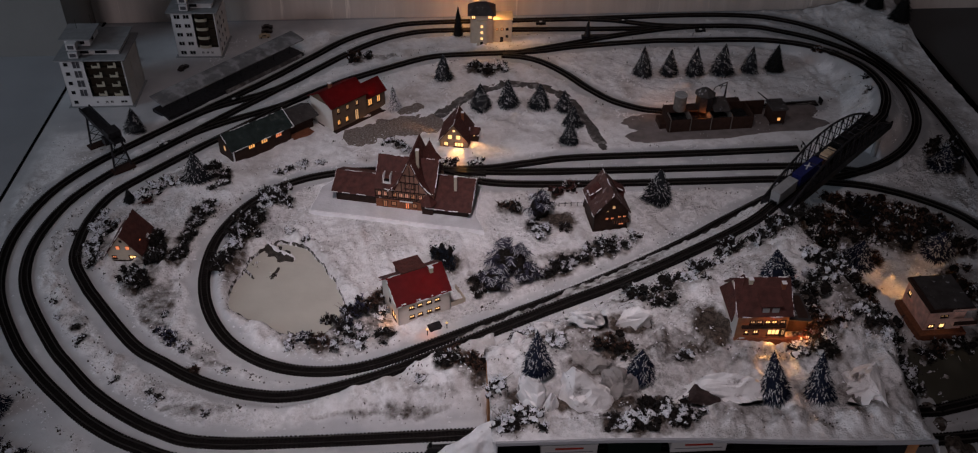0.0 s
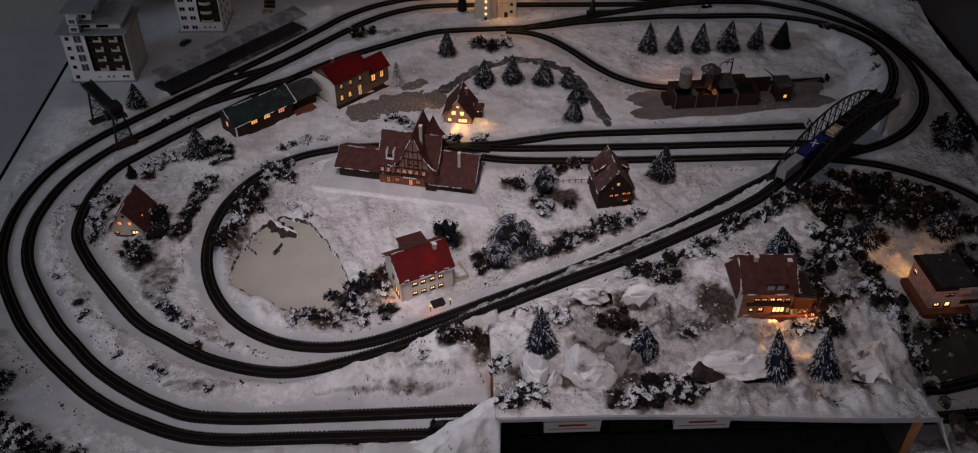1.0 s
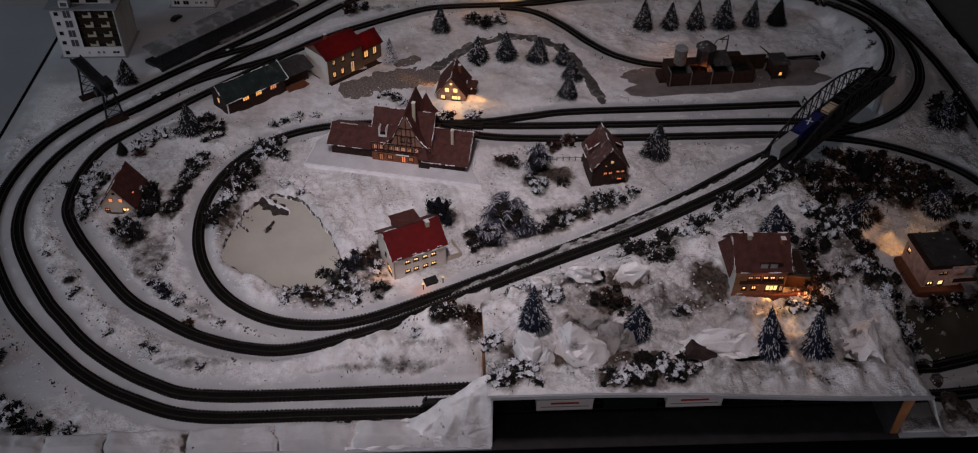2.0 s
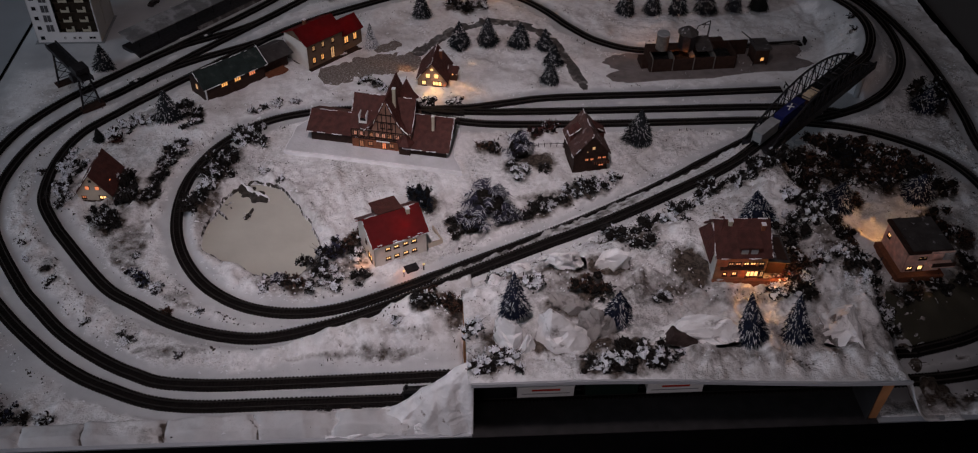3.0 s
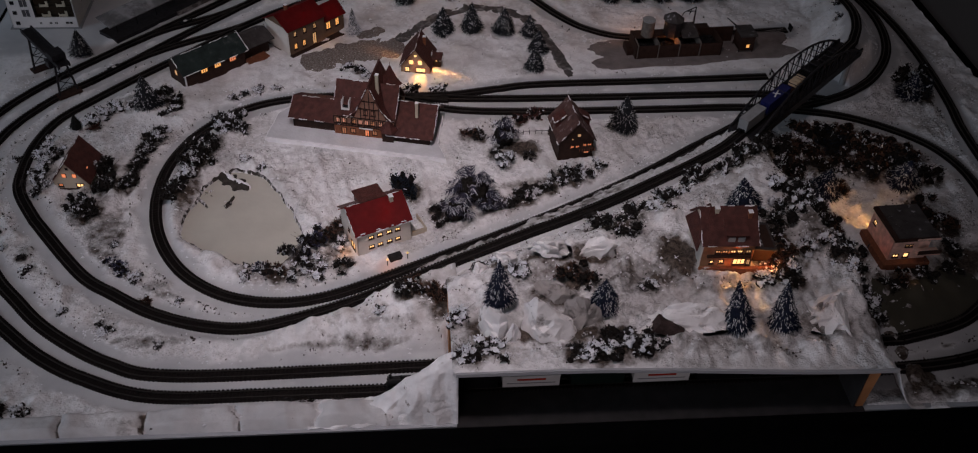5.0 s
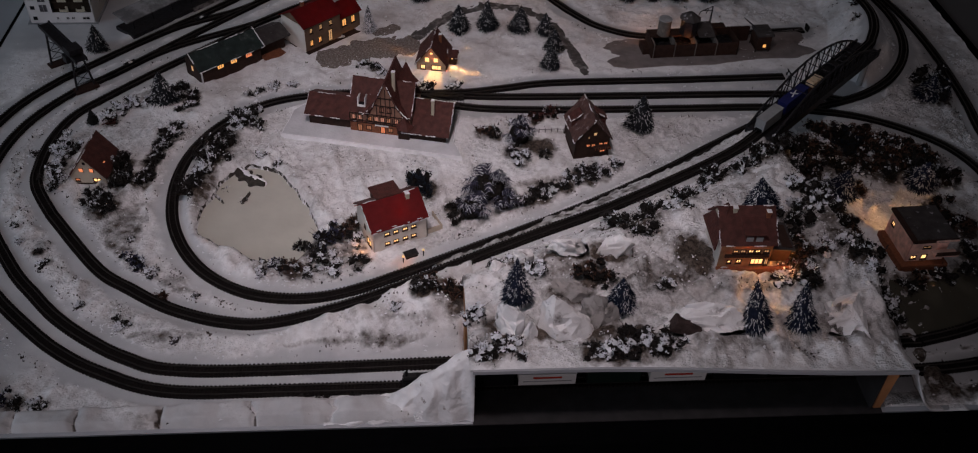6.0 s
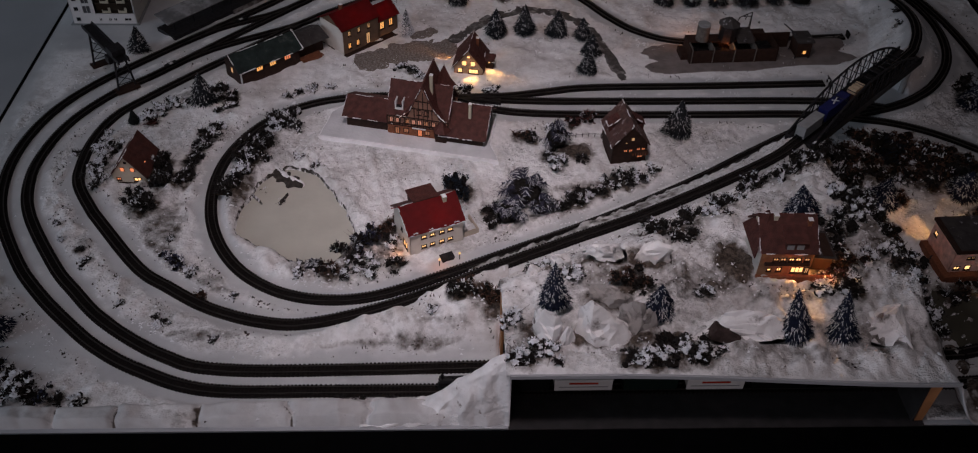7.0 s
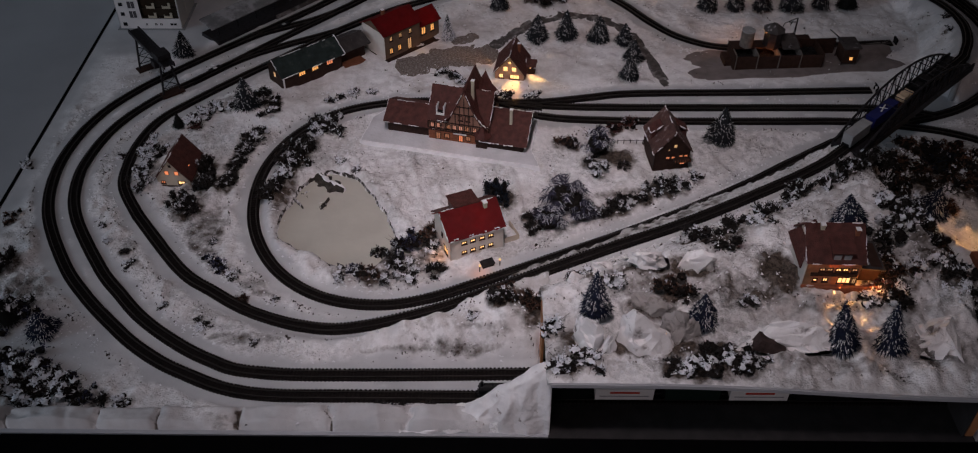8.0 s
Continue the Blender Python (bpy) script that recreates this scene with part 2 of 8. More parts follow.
def part(name, bm, mat, parent, label="", smooth=False):
    ob = new(name, mesh_of(name, bm, mat, smooth))
    ob.parent = parent
    if label:
        tagged(ob, label)
    return ob


def thing(name, label, category, x=0.0, y=0.0, z=0.0, rz=0.0, group="", kind=""):
    ob = new(name)
    ob.empty_display_size = 0.01
    ob.matrix_world = pose(x, y, z, 0, 0, rz)
    return tagged(ob, label, category, group, kind)


def solid(name, bm, mat, label, category="", kind="", group="", smooth=False):
    return tagged(new(name, mesh_of(name, bm, mat, smooth)), label, category, group, kind)


def step(a, b, x):
    u = min(1.0, max(0.0, (x - a) / (b - a)))
    return u * u * (3 - 2 * u)


# ---- the railway lines: centre lines ----
LINE_A = [(0.60, -0.310), (0.45, -0.315), (0.20, -0.311), (-0.112, -0.306), (-0.240, -0.301), (-0.315, -0.275), (-0.365, -0.246), (-0.405, -0.213), (-0.445, -0.175),
          (-0.485, -0.128), (-0.532, -0.050), (-0.551, 0.020), (-0.550, 0.086), (-0.532, 0.149), (-0.498, 0.203), (-0.455, 0.250), (-0.398, 0.306), (-0.352, 0.350),
          (-0.275, 0.424), (-0.205, 0.500), (-0.150, 0.558), (-0.083, 0.598), (0.000, 0.615), (0.270, 0.618), (0.480, 0.624), (0.602, 0.617), (0.664, 0.597), (0.712, 0.566),
          (0.753, 0.520), (0.784, 0.461), (0.803, 0.398), (0.813, 0.333), (0.816, 0.270), (0.814, 0.200), (0.806, 0.120), (0.796, 0.060), (0.790, -0.05), (0.785, -0.12), (0.75, -0.21), (0.68, -0.28)]
LINE_B = [(0.55, -0.279), (0.30, -0.280), (-0.114, -0.281), (-0.240, -0.276), (-0.290, -0.260), (-0.333, -0.236), (-0.375, -0.205), (-0.408, -0.172), (-0.443, -0.133),
          (-0.499, -0.050), (-0.519, 0.012), (-0.518, 0.069), (-0.501, 0.128), (-0.462, 0.187), (-0.412, 0.234), (-0.330, 0.320), (-0.231, 0.420), (-0.156, 0.498),
          (-0.107, 0.541), (-0.055, 0.570), (0.009, 0.584), (0.161, 0.582), (0.367, 0.577), (0.480, 0.581), (0.590, 0.576), (0.649, 0.554), (0.704, 0.522), (0.752, 0.476),
          (0.780, 0.424), (0.791, 0.360), (0.784, 0.296), (0.761, 0.240), (0.720, 0.190), (0.676, 0.158), (0.630, 0.138), (0.550, 0.115), (0.468, 0.081)]
LINE_D = [(0.468, 0.081), (0.398, 0.040), (0.336, 0.002), (0.243, -0.048), (0.158, -0.088), (0.079, -0.122), (0.004, -0.154), (-0.067, -0.182), (-0.123, -0.190), (-0.179, -0.180),
          (-0.226, -0.152), (-0.259, -0.113), (-0.281, -0.064), (-0.289, -0.009), (-0.283, 0.044), (-0.262, 0.093), (-0.230, 0.131), (-0.189, 0.157), (-0.137, 0.171), (-0.083, 0.175), (0.000, 0.172), (0.080, 0.160)]
LINE_C = [(-0.424, -0.050, 0), (-0.351, -0.136, 0), (-0.306, -0.169, 0), (-0.258, -0.198, 0), (-0.201, -0.218, 0.001), (-0.147, -0.224, 0.004), (-0.066, -0.209, 0.011), (0.004, -0.184, 0.016),
          (0.076, -0.157, 0.023), (0.151, -0.130, 0.030), (0.229, -0.103, 0.037), (0.311, -0.069, 0.045), (0.401, -0.026, 0.053), (0.450, 0.008, 0.058), (0.559, 0.100, 0.060), (0.660, 0.185, 0.060),
          (0.682, 0.212, 0.059), (0.702, 0.249, 0.056), (0.717, 0.298, 0.050), (0.718, 0.355, 0.042), (0.704, 0.410, 0.032), (0.675, 0.462, 0.021), (0.628, 0.499, 0.012),
          (0.574, 0.520, 0.005), (0.469, 0.528, 0.001), (0.400, 0.530, 0), (0.260, 0.516, 0), (0.179, 0.502, 0), (0.050, 0.497, 0), (-0.002, 0.490, 0), (-0.053, 0.468, 0), (-0.135, 0.425, 0)]
LINE_C_WEST = [(-0.135, 0.425), (-0.180, 0.396), (-0.222, 0.362), (-0.264, 0.322), (-0.319, 0.270), (-0.363, 0.228), (-0.408, 0.182), (-0.446, 0.138), (-0.462, 0.090), (-0.464, 0.040), (-0.456, 0.000), (-0.424, -0.050)]
LINE_G = [(0.126, 0.490), (0.160, 0.484), (0.193, 0.466), (0.228, 0.428), (0.265, 0.374), (0.306, 0.332), (0.368, 0.307), (0.480, 0.309), (0.630, 0.318)]
LINE_X = [(0.126, 0.492), (0.235, 0.522), (0.330, 0.550), (0.427, 0.572), (0.500, 0.580)]
LINE_Y = [(0.270, 0.618), (0.340, 0.610), (0.420, 0.588), (0.500, 0.580)]
LINE_P = [(-0.426, 0.220), (-0.388, 0.259), (-0.352, 0.289), (-0.302, 0.318), (-0.253, 0.343), (-0.222, 0.362), (-0.190, 0.388)]
LINE_Q = [(-0.397, 0.307), (-0.352, 0.345), (-0.312, 0.367), (-0.270, 0.389), (-0.231, 0.420), (-0.200, 0.452)]
LINE_S = [(0.000, 0.172), (0.080, 0.172), (0.146, 0.182), (0.212, 0.191), (0.382, 0.193), (0.556, 0.197)]
LINE_M = [(0.030, 0.170), (0.120, 0.161), (0.281, 0.158), (0.543, 0.155), (0.630, 0.138)]
LINE_E = [(0.000, 0.172), (0.078, 0.140), (0.180, 0.130), (0.367, 0.127), (0.500, 0.126), (0.572, 0.116), (0.633, 0.101), (0.687, 0.073), (0.735, 0.030), (0.757, -0.03), (0.75, -0.11), (0.715, -0.19), (0.64, -0.255), (0.55, -0.279)]


def curve(points, spacing=0.0035, closed=False):
    """Points at even steps along a smooth line through the given ones."""
    p = [Vector((*q, 0.0)) if len(q) == 2 else Vector(q) for q in points]
    k = len(p)
    dense = []
    for i in range(k if closed else k - 1):
        a, b, c, d = (p[(i + j) % k] if closed else p[min(k - 1, max(0, i + j))] for j in (-1, 0, 1, 2))
        count = max(2, int((c - b).length / 0.001))
        for s in range(count):
            t = s / count
            dense.append(0.5 * ((2 * b) + (c - a) * t + (2 * a - 5 * b + 4 * c - d) * t * t + (3 * b - a - 3 * c + d) * t * t * t))
    dense.append(p[0] if closed else p[-1])
    out, run = [dense[0]], 0.0
    for u, v in zip(dense, dense[1:]):
        run += (v - u).length
        if run >= spacing:
            out.append(v)
            run = 0.0
    return out


LINES = [curve(LINE_A, closed=True), curve(LINE_B), curve(LINE_C), curve(LINE_C_WEST), curve(LINE_D), curve(LINE_G), curve(LINE_X), curve(LINE_Y), curve(LINE_S), curve(LINE_M), curve(LINE_E), curve(LINE_P), curve(LINE_Q)]
ALL_LINES = np.array([tuple(p) for line in LINES for p in line])
OTHER_LINES = np.array([tuple(p) for k, line in enumerate(LINES) if k != 2 for p in line])
RAMP_LINE = np.array([tuple(p) for p in LINES[2]])


def nearest(x, y, pts):
    d = (pts[:, 0] - x) ** 2 + (pts[:, 1] - y) ** 2
    i = int(d.argmin())
    return math.sqrt(d[i]), pts[i]


def relief(x, y, scale, octaves=4):
    return noise.fractal(Vector((x * scale, y * scale, 3.1)), 1.0, 2.0, octaves)


# ---- ground heights ----
POND_C = (-0.1805, -0.0535)


def pond_radius(a):
    return 0.074 - 0.0021 * math.cos(a) - 0.0057 * math.sin(a) - 0.0058 * math.cos(2 * a) - 0.0108 * math.sin(2 * a) - 0.0030 * math.cos(3 * a) - 0.0060 * math.sin(3 * a) - 0.0006 * math.cos(4 * a) + 0.0038 * math.sin(4 * a) + 0.0012 * math.sin(11 * a)


def pond_edge(x, y):
    """Negative inside the pond, growing outwards, roughly in metres."""
    dx, dy = x - POND_C[0], y - POND_C[1]
    a = math.atan2(dy, dx)
    return math.hypot(dx, dy) - pond_radius(a)


def bridge_span(x, y):
    u = ((x - 0.450) * 0.210 + (y - 0.008) * 0.177) / (0.210 ** 2 + 0.177 ** 2)
    return 0.0 < u < 1.0


def bareness(x, y, d):
    """1 where the smooth painted board lies bare of snow flock; the front ridge is greyed by it too."""
    edge = 0.0165 + 0.008 * relief(x, y, 36, 4)
    if 0.08 < x < 0.46 and -0.16 < y < 0.08 and y > 0.46 * x - 0.197 + 0.002 and y < 0.515 * x - 0.160:
        edge = 0.006
    b = step(edge + 0.008, edge - 0.002, d)
    for out in (-0.572 - x, y - 0.588 if x < 0.52 else -1.0, min(-0.42 - x, y - 0.29), min(-0.26 - x, y - 0.37)):
        if out > -0.06:
            b = max(b, step(-0.012, 0.016, out + 0.012 * relief(x, y, 22, 4)))
    # Ridge greyed: dirty plaster, plus light falling off leftwards put into the colour.
    if y < -0.314 and x < 0.0:
        crumbs = step(-0.11, -0.08, x) * step(-0.330, -0.327, y) * step(-0.320, -0.323, y)
        b = max(b, 0.80 * step(-0.314, -0.322, y) * step(0.04, -0.04, x) * step(0.70, 0.1, relief(x, y, 16, 3)) * step(0.0012, 0.0036, ridge_block(x, y)[1]) * (1 - crumbs))
    q = math.hypot((x + 0.44) / 0.105, (y + 0.245) / 0.065)
    if q < 1.4 and d > 0.01:
        b = max(b, 0.9 * step(1.2, 0.6, q + 0.4 * relief(x, y, 30, 3)))
    return b


# Dark patches: earth, shade round rock feet, and dimmer light right of the hill.
SOIL_SHADE = [(-0.030, -0.3250, 0.070, 0.0050, 0.62), (0.590, 0.035, 0.085, 0.040, 0.58), (0.680, 0.010, 0.050, 0.040, 0.55), (0.545, -0.020, 0.045, 0.045, 0.45), (0.520, -0.150, 0.030, 0.080, 0.5), (0.480, -0.190, 0.045, 0.060, 0.55),
        # Small ellipses at the rock positions put the shade beneath them into colour.
        (0.300, -0.222, 0.026, 0.034, 1.0), (0.170, -0.240, 0.060, 0.024, 0.55), (0.250, -0.255, 0.060, 0.020, 0.5), (0.205, -0.318, 0.050, 0.014, 0.8), (0.270, -0.250, 0.230, 0.090, 0.30), (0.560, -0.312, 0.100, 0.050, 0.8), (0.255, -0.245, 0.050, 0.026, 0.62), (0.425, -0.230, 0.090, 0.090, 0.32), (0.400, -0.150, 0.080, 0.050, 0.22), (0.340, -0.262, 0.050, 0.016, 0.50), (0.270, -0.336, 0.220, 0.010, 0.38), (0.230, -0.246, 0.100, 0.018, 0.45), (0.089, -0.306, 0.024, 0.018, 0.8), (0.139, -0.312, 0.034, 0.016, 0.8), (0.183, -0.300, 0.028, 0.018, 0.7), (0.160, -0.268, 0.036, 0.020, 0.7), (0.285, -0.308, 0.040, 0.012, 0.6), (0.560, -0.335, 0.100, 0.020, 0.55), (0.436, -0.308, 0.034, 0.026, 0.6), (0.165, -0.217, 0.036, 0.020, 0.8), (0.213, -0.214, 0.034, 0.020, 0.8), (0.120, -0.220, 0.026, 0.016, 0.8), (0.270, -0.328, 0.200, 0.007, 0.44), (0.180, -0.236, 0.110, 0.014, 0.42), (0.640, -0.300, 0.140, 0.040, 0.8), (0.300, -0.325, 0.050, 0.010, 0.5), (0.085, -0.330, 0.030, 0.012, 0.6), (0.040, -0.228, 0.020, 0.018, 0.6),
        # First two: a brown dirt smear with its shadow gradient coloured in.
        (-0.335, -0.085, 0.030, 0.060, 0.58), (-0.262, -0.165, 0.050, 0.020, 0.5), (0.170, 0.052, 0.032, 0.022, 0.85), (-0.060, -0.258, 0.110, 0.008, 0.55), (-0.030, -0.243, 0.100, 0.014, 0.30), (-0.420, -0.115, 0.014, 0.060, 0.45), (-0.260, -0.236, 0.060, 0.010, 0.5), (-0.255, 0.010, 0.020, 0.070, 0.8), (-0.232, 0.090, 0.020, 0.050, 0.6), (-0.090, -0.120, 0.060, 0.030, 0.55), (0.200, -0.018, 0.080, 0.014, 0.6), (0.240, -0.150, 0.040, 0.022, 0.7), (-0.370, 0.000, 0.040, 0.060, 0.5),
        # Patches beyond the hill's right end put the light's falloff there into colour.
        (-0.470, -0.290, 0.040, 0.024, 0.6), (-0.520, -0.180, 0.040, 0.040, 0.5), (0.610, -0.265, 0.100, 0.040, 0.9), (0.700, -0.200, 0.060, 0.060, 0.9), (0.420, -0.235, 0.030, 0.030, 0.6), (0.770, 0.150, 0.030, 0.040, 0.6), (0.150, 0.065, 0.030, 0.040, 0.45), (0.085, -0.050, 0.030, 0.030, 0.35),
        (0.100, 0.446, 0.040, 0.012, 0.7), (-0.080, 0.495, 0.030, 0.012, 0.5), (0.010, 0.190, 0.040, 0.010, 0.5), (-0.345, 0.175, 0.050, 0.018, 0.5)]


def soil_or_shade(x, y, d):
    """1 where the snow is darkened, by bare earth or by shade put into its colour."""
    s = 0.0
    for cx, cy, rx, ry, a in SOIL_SHADE:
        q = math.hypot((x - cx) / rx, (y - cy) / ry)
        if q < 1.25:
            s = max(s, a * step(1.25, 0.45, q))
    # Cracks of the front ridge are coloured dark along their lines.
    if y < -0.322 and x < 0.0 and ridge_block(x, y)[1] < 0.0018 and relief(x, y, 20, 2) > -0.15:
        s = 0.9
    elif y < -0.316 and x < 0.0:
        s = max(s, 0.36 * step(0.02, 0.30, relief(x, y, 52, 4)))
    return s * step(0.008, 0.014, d)


def crusty(x, y):
    """How coarse the snow flock is: smooth sheets, with clumps and torn banks between them."""
    clump = step(-0.10, 0.30, relief(x, y, 15, 4))
    c = 0.26 + 0.30 * step(0.17, 0.05, y + 0.03 * relief(x, y, 9, 2)) + 0.55 * clump * step(0.24, 0.10, y)
    if x > 0.06 and y < 0.5 * x - 0.19:
        c = 0.45 + 0.55 * clump
    if y < -0.318 and x < 0.02 or -0.27 < y < -0.215 and -0.20 < x < 0.055:
        c = 0.34 + 0.40 * clump
    c *= 1.0 - 0.5 * step(0.02, 0.10, x + 0.30) * step(-0.14, -0.24, x) * step(-0.22, -0.12, y) * step(0.0, -0.08, y)
    return c


def crust(x, y, scale):
    """Rounded lumps parted by sharp little gaps."""
    v = Vector((x * scale, y * scale, 7.3))
    return abs(noise.noise(v)) + 0.5 * abs(noise.noise(v * 2.1)) - 0.35


FLAT = [(0.075, 0.235, 0.110, 0.050), (0.460, 0.262, 0.215, 0.062), (-0.060, 0.272, 0.105, 0.055), (-0.020, 0.066, 0.130, 0.045), (0.040, 0.050, 0.100, 0.040)]


def ridge_block(x, y):
    """Height of the ridge, and how near the nearest crack between two of its blocks is."""
    u = (x + 0.010 * noise.noise(Vector((y * 90, x * 8, 1.0)))) / 0.078 + 0.5 * noise.noise(Vector((x * 9, 0, 4.0)))
    k = math.floor(u)
    gap = min(u - k, k + 1 - u) * 0.078
    lump = 0.0150 + 0.0030 * math.sin(k * 5.3) + 0.0050 * relief(x, y, 30, 5) + 0.0016 * crust(x, y, 120)
    return lump - 0.010 * math.exp(-(gap / 0.0018) ** 2) - 0.0025 * math.exp(-(gap / 0.008) ** 2), gap


def base_height(x, y):
    if y < -0.3475:
        return -0.014
    d, p = nearest(x, y, ALL_LINES)
    if y < -0.250 and 0.055 < x < 0.48:
        return -0.004
    rough = step(0.012, 0.026, d)
    h = rough * (0.0040 * relief(x, y, 30) + (0.0020 * relief(x, y, 120, 4) + 0.0120 * crust(x, y, 48)) * crusty(x, y))
    if x < -0.46 and y > 0.2 or y > 0.60 and x < 0.6:
        h *= 0.1
    for cx, cy, rx, ry in FLAT:
        q = math.hypot((x - cx) / rx, (y - cy) / ry)
        if q < 1.0:
            h *= step(0.8, 1.0, q)
    h += 0.0016
    # brushed streaks on the slope in front of the station
    if -0.13 < x < 0.12 and -0.09 < y < 0.07:
        h += 0.0042 * noise.noise(Vector(((x + 0.22 * y) * 120, y * 14, 5.0))) * rough * step(-0.13, -0.08, x) * step(0.12, 0.07, x) * step(0.07, 0.05, y) * step(-0.09, -0.04, y)
    if 0.24 < x < 0.47 and -0.01 < y < 0.10:
        h += 0.011 * max(0.0, crust(x, y, 62) + 0.05) * step(0.024, 0.034, d) * step(0.085, 0.045, d) * step(0.24, 0.30, x)
    h = max(0.0006, h) * (1.0 - bareness(x, y, d)) + 0.0003
    dr, pr = nearest(x, y, RAMP_LINE)
    if pr[2] > 0.0005 and not (bridge_span(pr[0], pr[1])):
        bank = pr[2] - 1.15 * max(0.0, dr - 0.009) - 0.0006 + 0.004 * step(0.010, 0.03, dr) * relief(x, y, 55)
        do, po = nearest(x, y, OTHER_LINES)
        h = max(h, min(bank, 2.6 * max(0.0, do - 0.010)))
    # bank between the front lines and the climbing line
    if -0.36 < y < -0.15 and x < 0.07:
        lump = (0.006 + 0.034 * step(-0.22, 0.05, x)) * step(-0.268, -0.236, y) * step(0.006, 0.022, dr if pr[1] > y else 0.0) * step(-0.34, -0.24, x)
        h = max(h, lump * (1.0 + 0.35 * relief(x, y, 40)) + pr[2] * 0.3 * step(-0.268, -0.236, y)) if lump > 0.001 and pr[1] > y else h
    # snow ridge along the front edge, broken into blocks
    if y < -0.316 and x < 0.02:
        h = max(h, ridge_block(x, y)[0] * step(-0.316, -0.329, y))
    # pond hollow and its bank
    e = pond_edge(x, y)
    if e < 0.045:
        h = -0.006 if e < -0.003 else h + (0.006 + 0.004 * relief(x, y, 70) + 0.008 * crust(x, y, 90)) * step(-0.003, 0.005, e) * step(0.045, 0.012, e) * step(0.009, 0.020, d)
    # corner hill at the back
    h += 0.03 * step(0.70, 0.86, x) * step(0.42, 0.62, y) * step(0.02, 0.07, d)
    return h


def hill_height(x, y):
    """The raised corner: a lid over the hidden lines, falling to the ground behind and at its far side."""
    dr, pr = nearest(x, y, RAMP_LINE)
    top = 0.091 - 0.018 * step(0.15, 0.48, x) * step(-0.2, -0.33, y)
    back = step(0.008, 0.085, dr) if y < pr[1] else 0.0
    if x > 0.44:
        back = min(back, step(0.06, -0.17, y))
    floor = pr[2] - 0.004
    inner = 0.445 + 0.036 * step(-0.10, -0.22, y)
    side = step(0.532, inner, x)
    h = floor + (top - floor) * back * side if y < pr[1] else -0.02
    h = h * (side if x > 0.44 else 1.0)
    return h + 0.007 * step(0.02, 0.06, dr) * relief(x, y, 26) * step(-0.352, -0.330, y) + 0.0020 * relief(x, y, 95, 3) + 0.0130 * crust(x, y, 46) * step(0.008, 0.02, dr) * step(-0.350, -0.334, y)


def height(x, y):
    h = base_height(x, y)
    if 0.055 < x < 0.56 and -0.352 < y < 0.08:
        h = max(h, hill_height(x, y))
    return h


def sheet(name, x0, x1, y0, y1, pitch, fn, mat, keep=None, lid=0.0, high=None):
    nx, ny = int(round((x1 - x0) / pitch)) + 1, int(round((y1 - y0) / pitch)) + 1
    xs, ys = np.linspace(x0, x1, nx), np.linspace(y0, y1, ny)
    verts = [(x, y - 0.020 * x * step(-0.30, -0.35, y), fn(x, y)) for y in ys for x in xs]
    faces = [(j * nx + i, j * nx + i + 1, (j + 1) * nx + i + 1, (j + 1) * nx + i) for j in range(ny - 1) for i in range(nx - 1)]
    if keep:
        faces = [f for f in faces if any(keep(*verts[k]) for k in f)]
    if lid:
        count = len(verts)
        verts += [(x, y, z - lid) for x, y, z in verts]
        edges = {}
        for f in faces:
            for a, b in zip(f, f[1:] + f[:1]):
                edges[(a, b)] = edges.get((a, b), 0) + 1
        rim = [(a, b) for a, b in edges if (b, a) not in edges]
        faces = faces + [tuple(count + k for k in f[::-1]) for f in faces] + [(b, a, count + a, count + b) for a, b in rim]
    me = bpy.data.meshes.new(name)
    me.from_pydata(verts, [], faces)
    me.materials.append(mat)
    for p in me.polygons:
        p.use_smooth = True
    bare_of, soil_shade_of = me.attributes.new("bare", "FLOAT", "POINT"), me.attributes.new("soil_shade", "FLOAT", "POINT")
    near = [nearest(v[0], v[1], ALL_LINES)[0] if high is None else 1.0 for v in verts]
    bare_of.data.foreach_set("value", [bareness(v[0], v[1], d) if high is None else 0.0 for v, d in zip(verts, near)])
    soil_shade_of.data.foreach_set("value", [soil_or_shade(v[0], v[1], d) for v, d in zip(verts, near)])
    me.attributes.new("crust", "FLOAT", "POINT").data.foreach_set("value", [crusty(v[0], v[1]) for v in verts])
    me.update()
    return new(name, me)


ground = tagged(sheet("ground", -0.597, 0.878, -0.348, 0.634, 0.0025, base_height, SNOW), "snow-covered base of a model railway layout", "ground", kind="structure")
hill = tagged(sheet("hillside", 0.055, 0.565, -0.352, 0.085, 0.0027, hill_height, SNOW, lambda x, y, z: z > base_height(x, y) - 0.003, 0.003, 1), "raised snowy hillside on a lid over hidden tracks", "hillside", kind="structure")



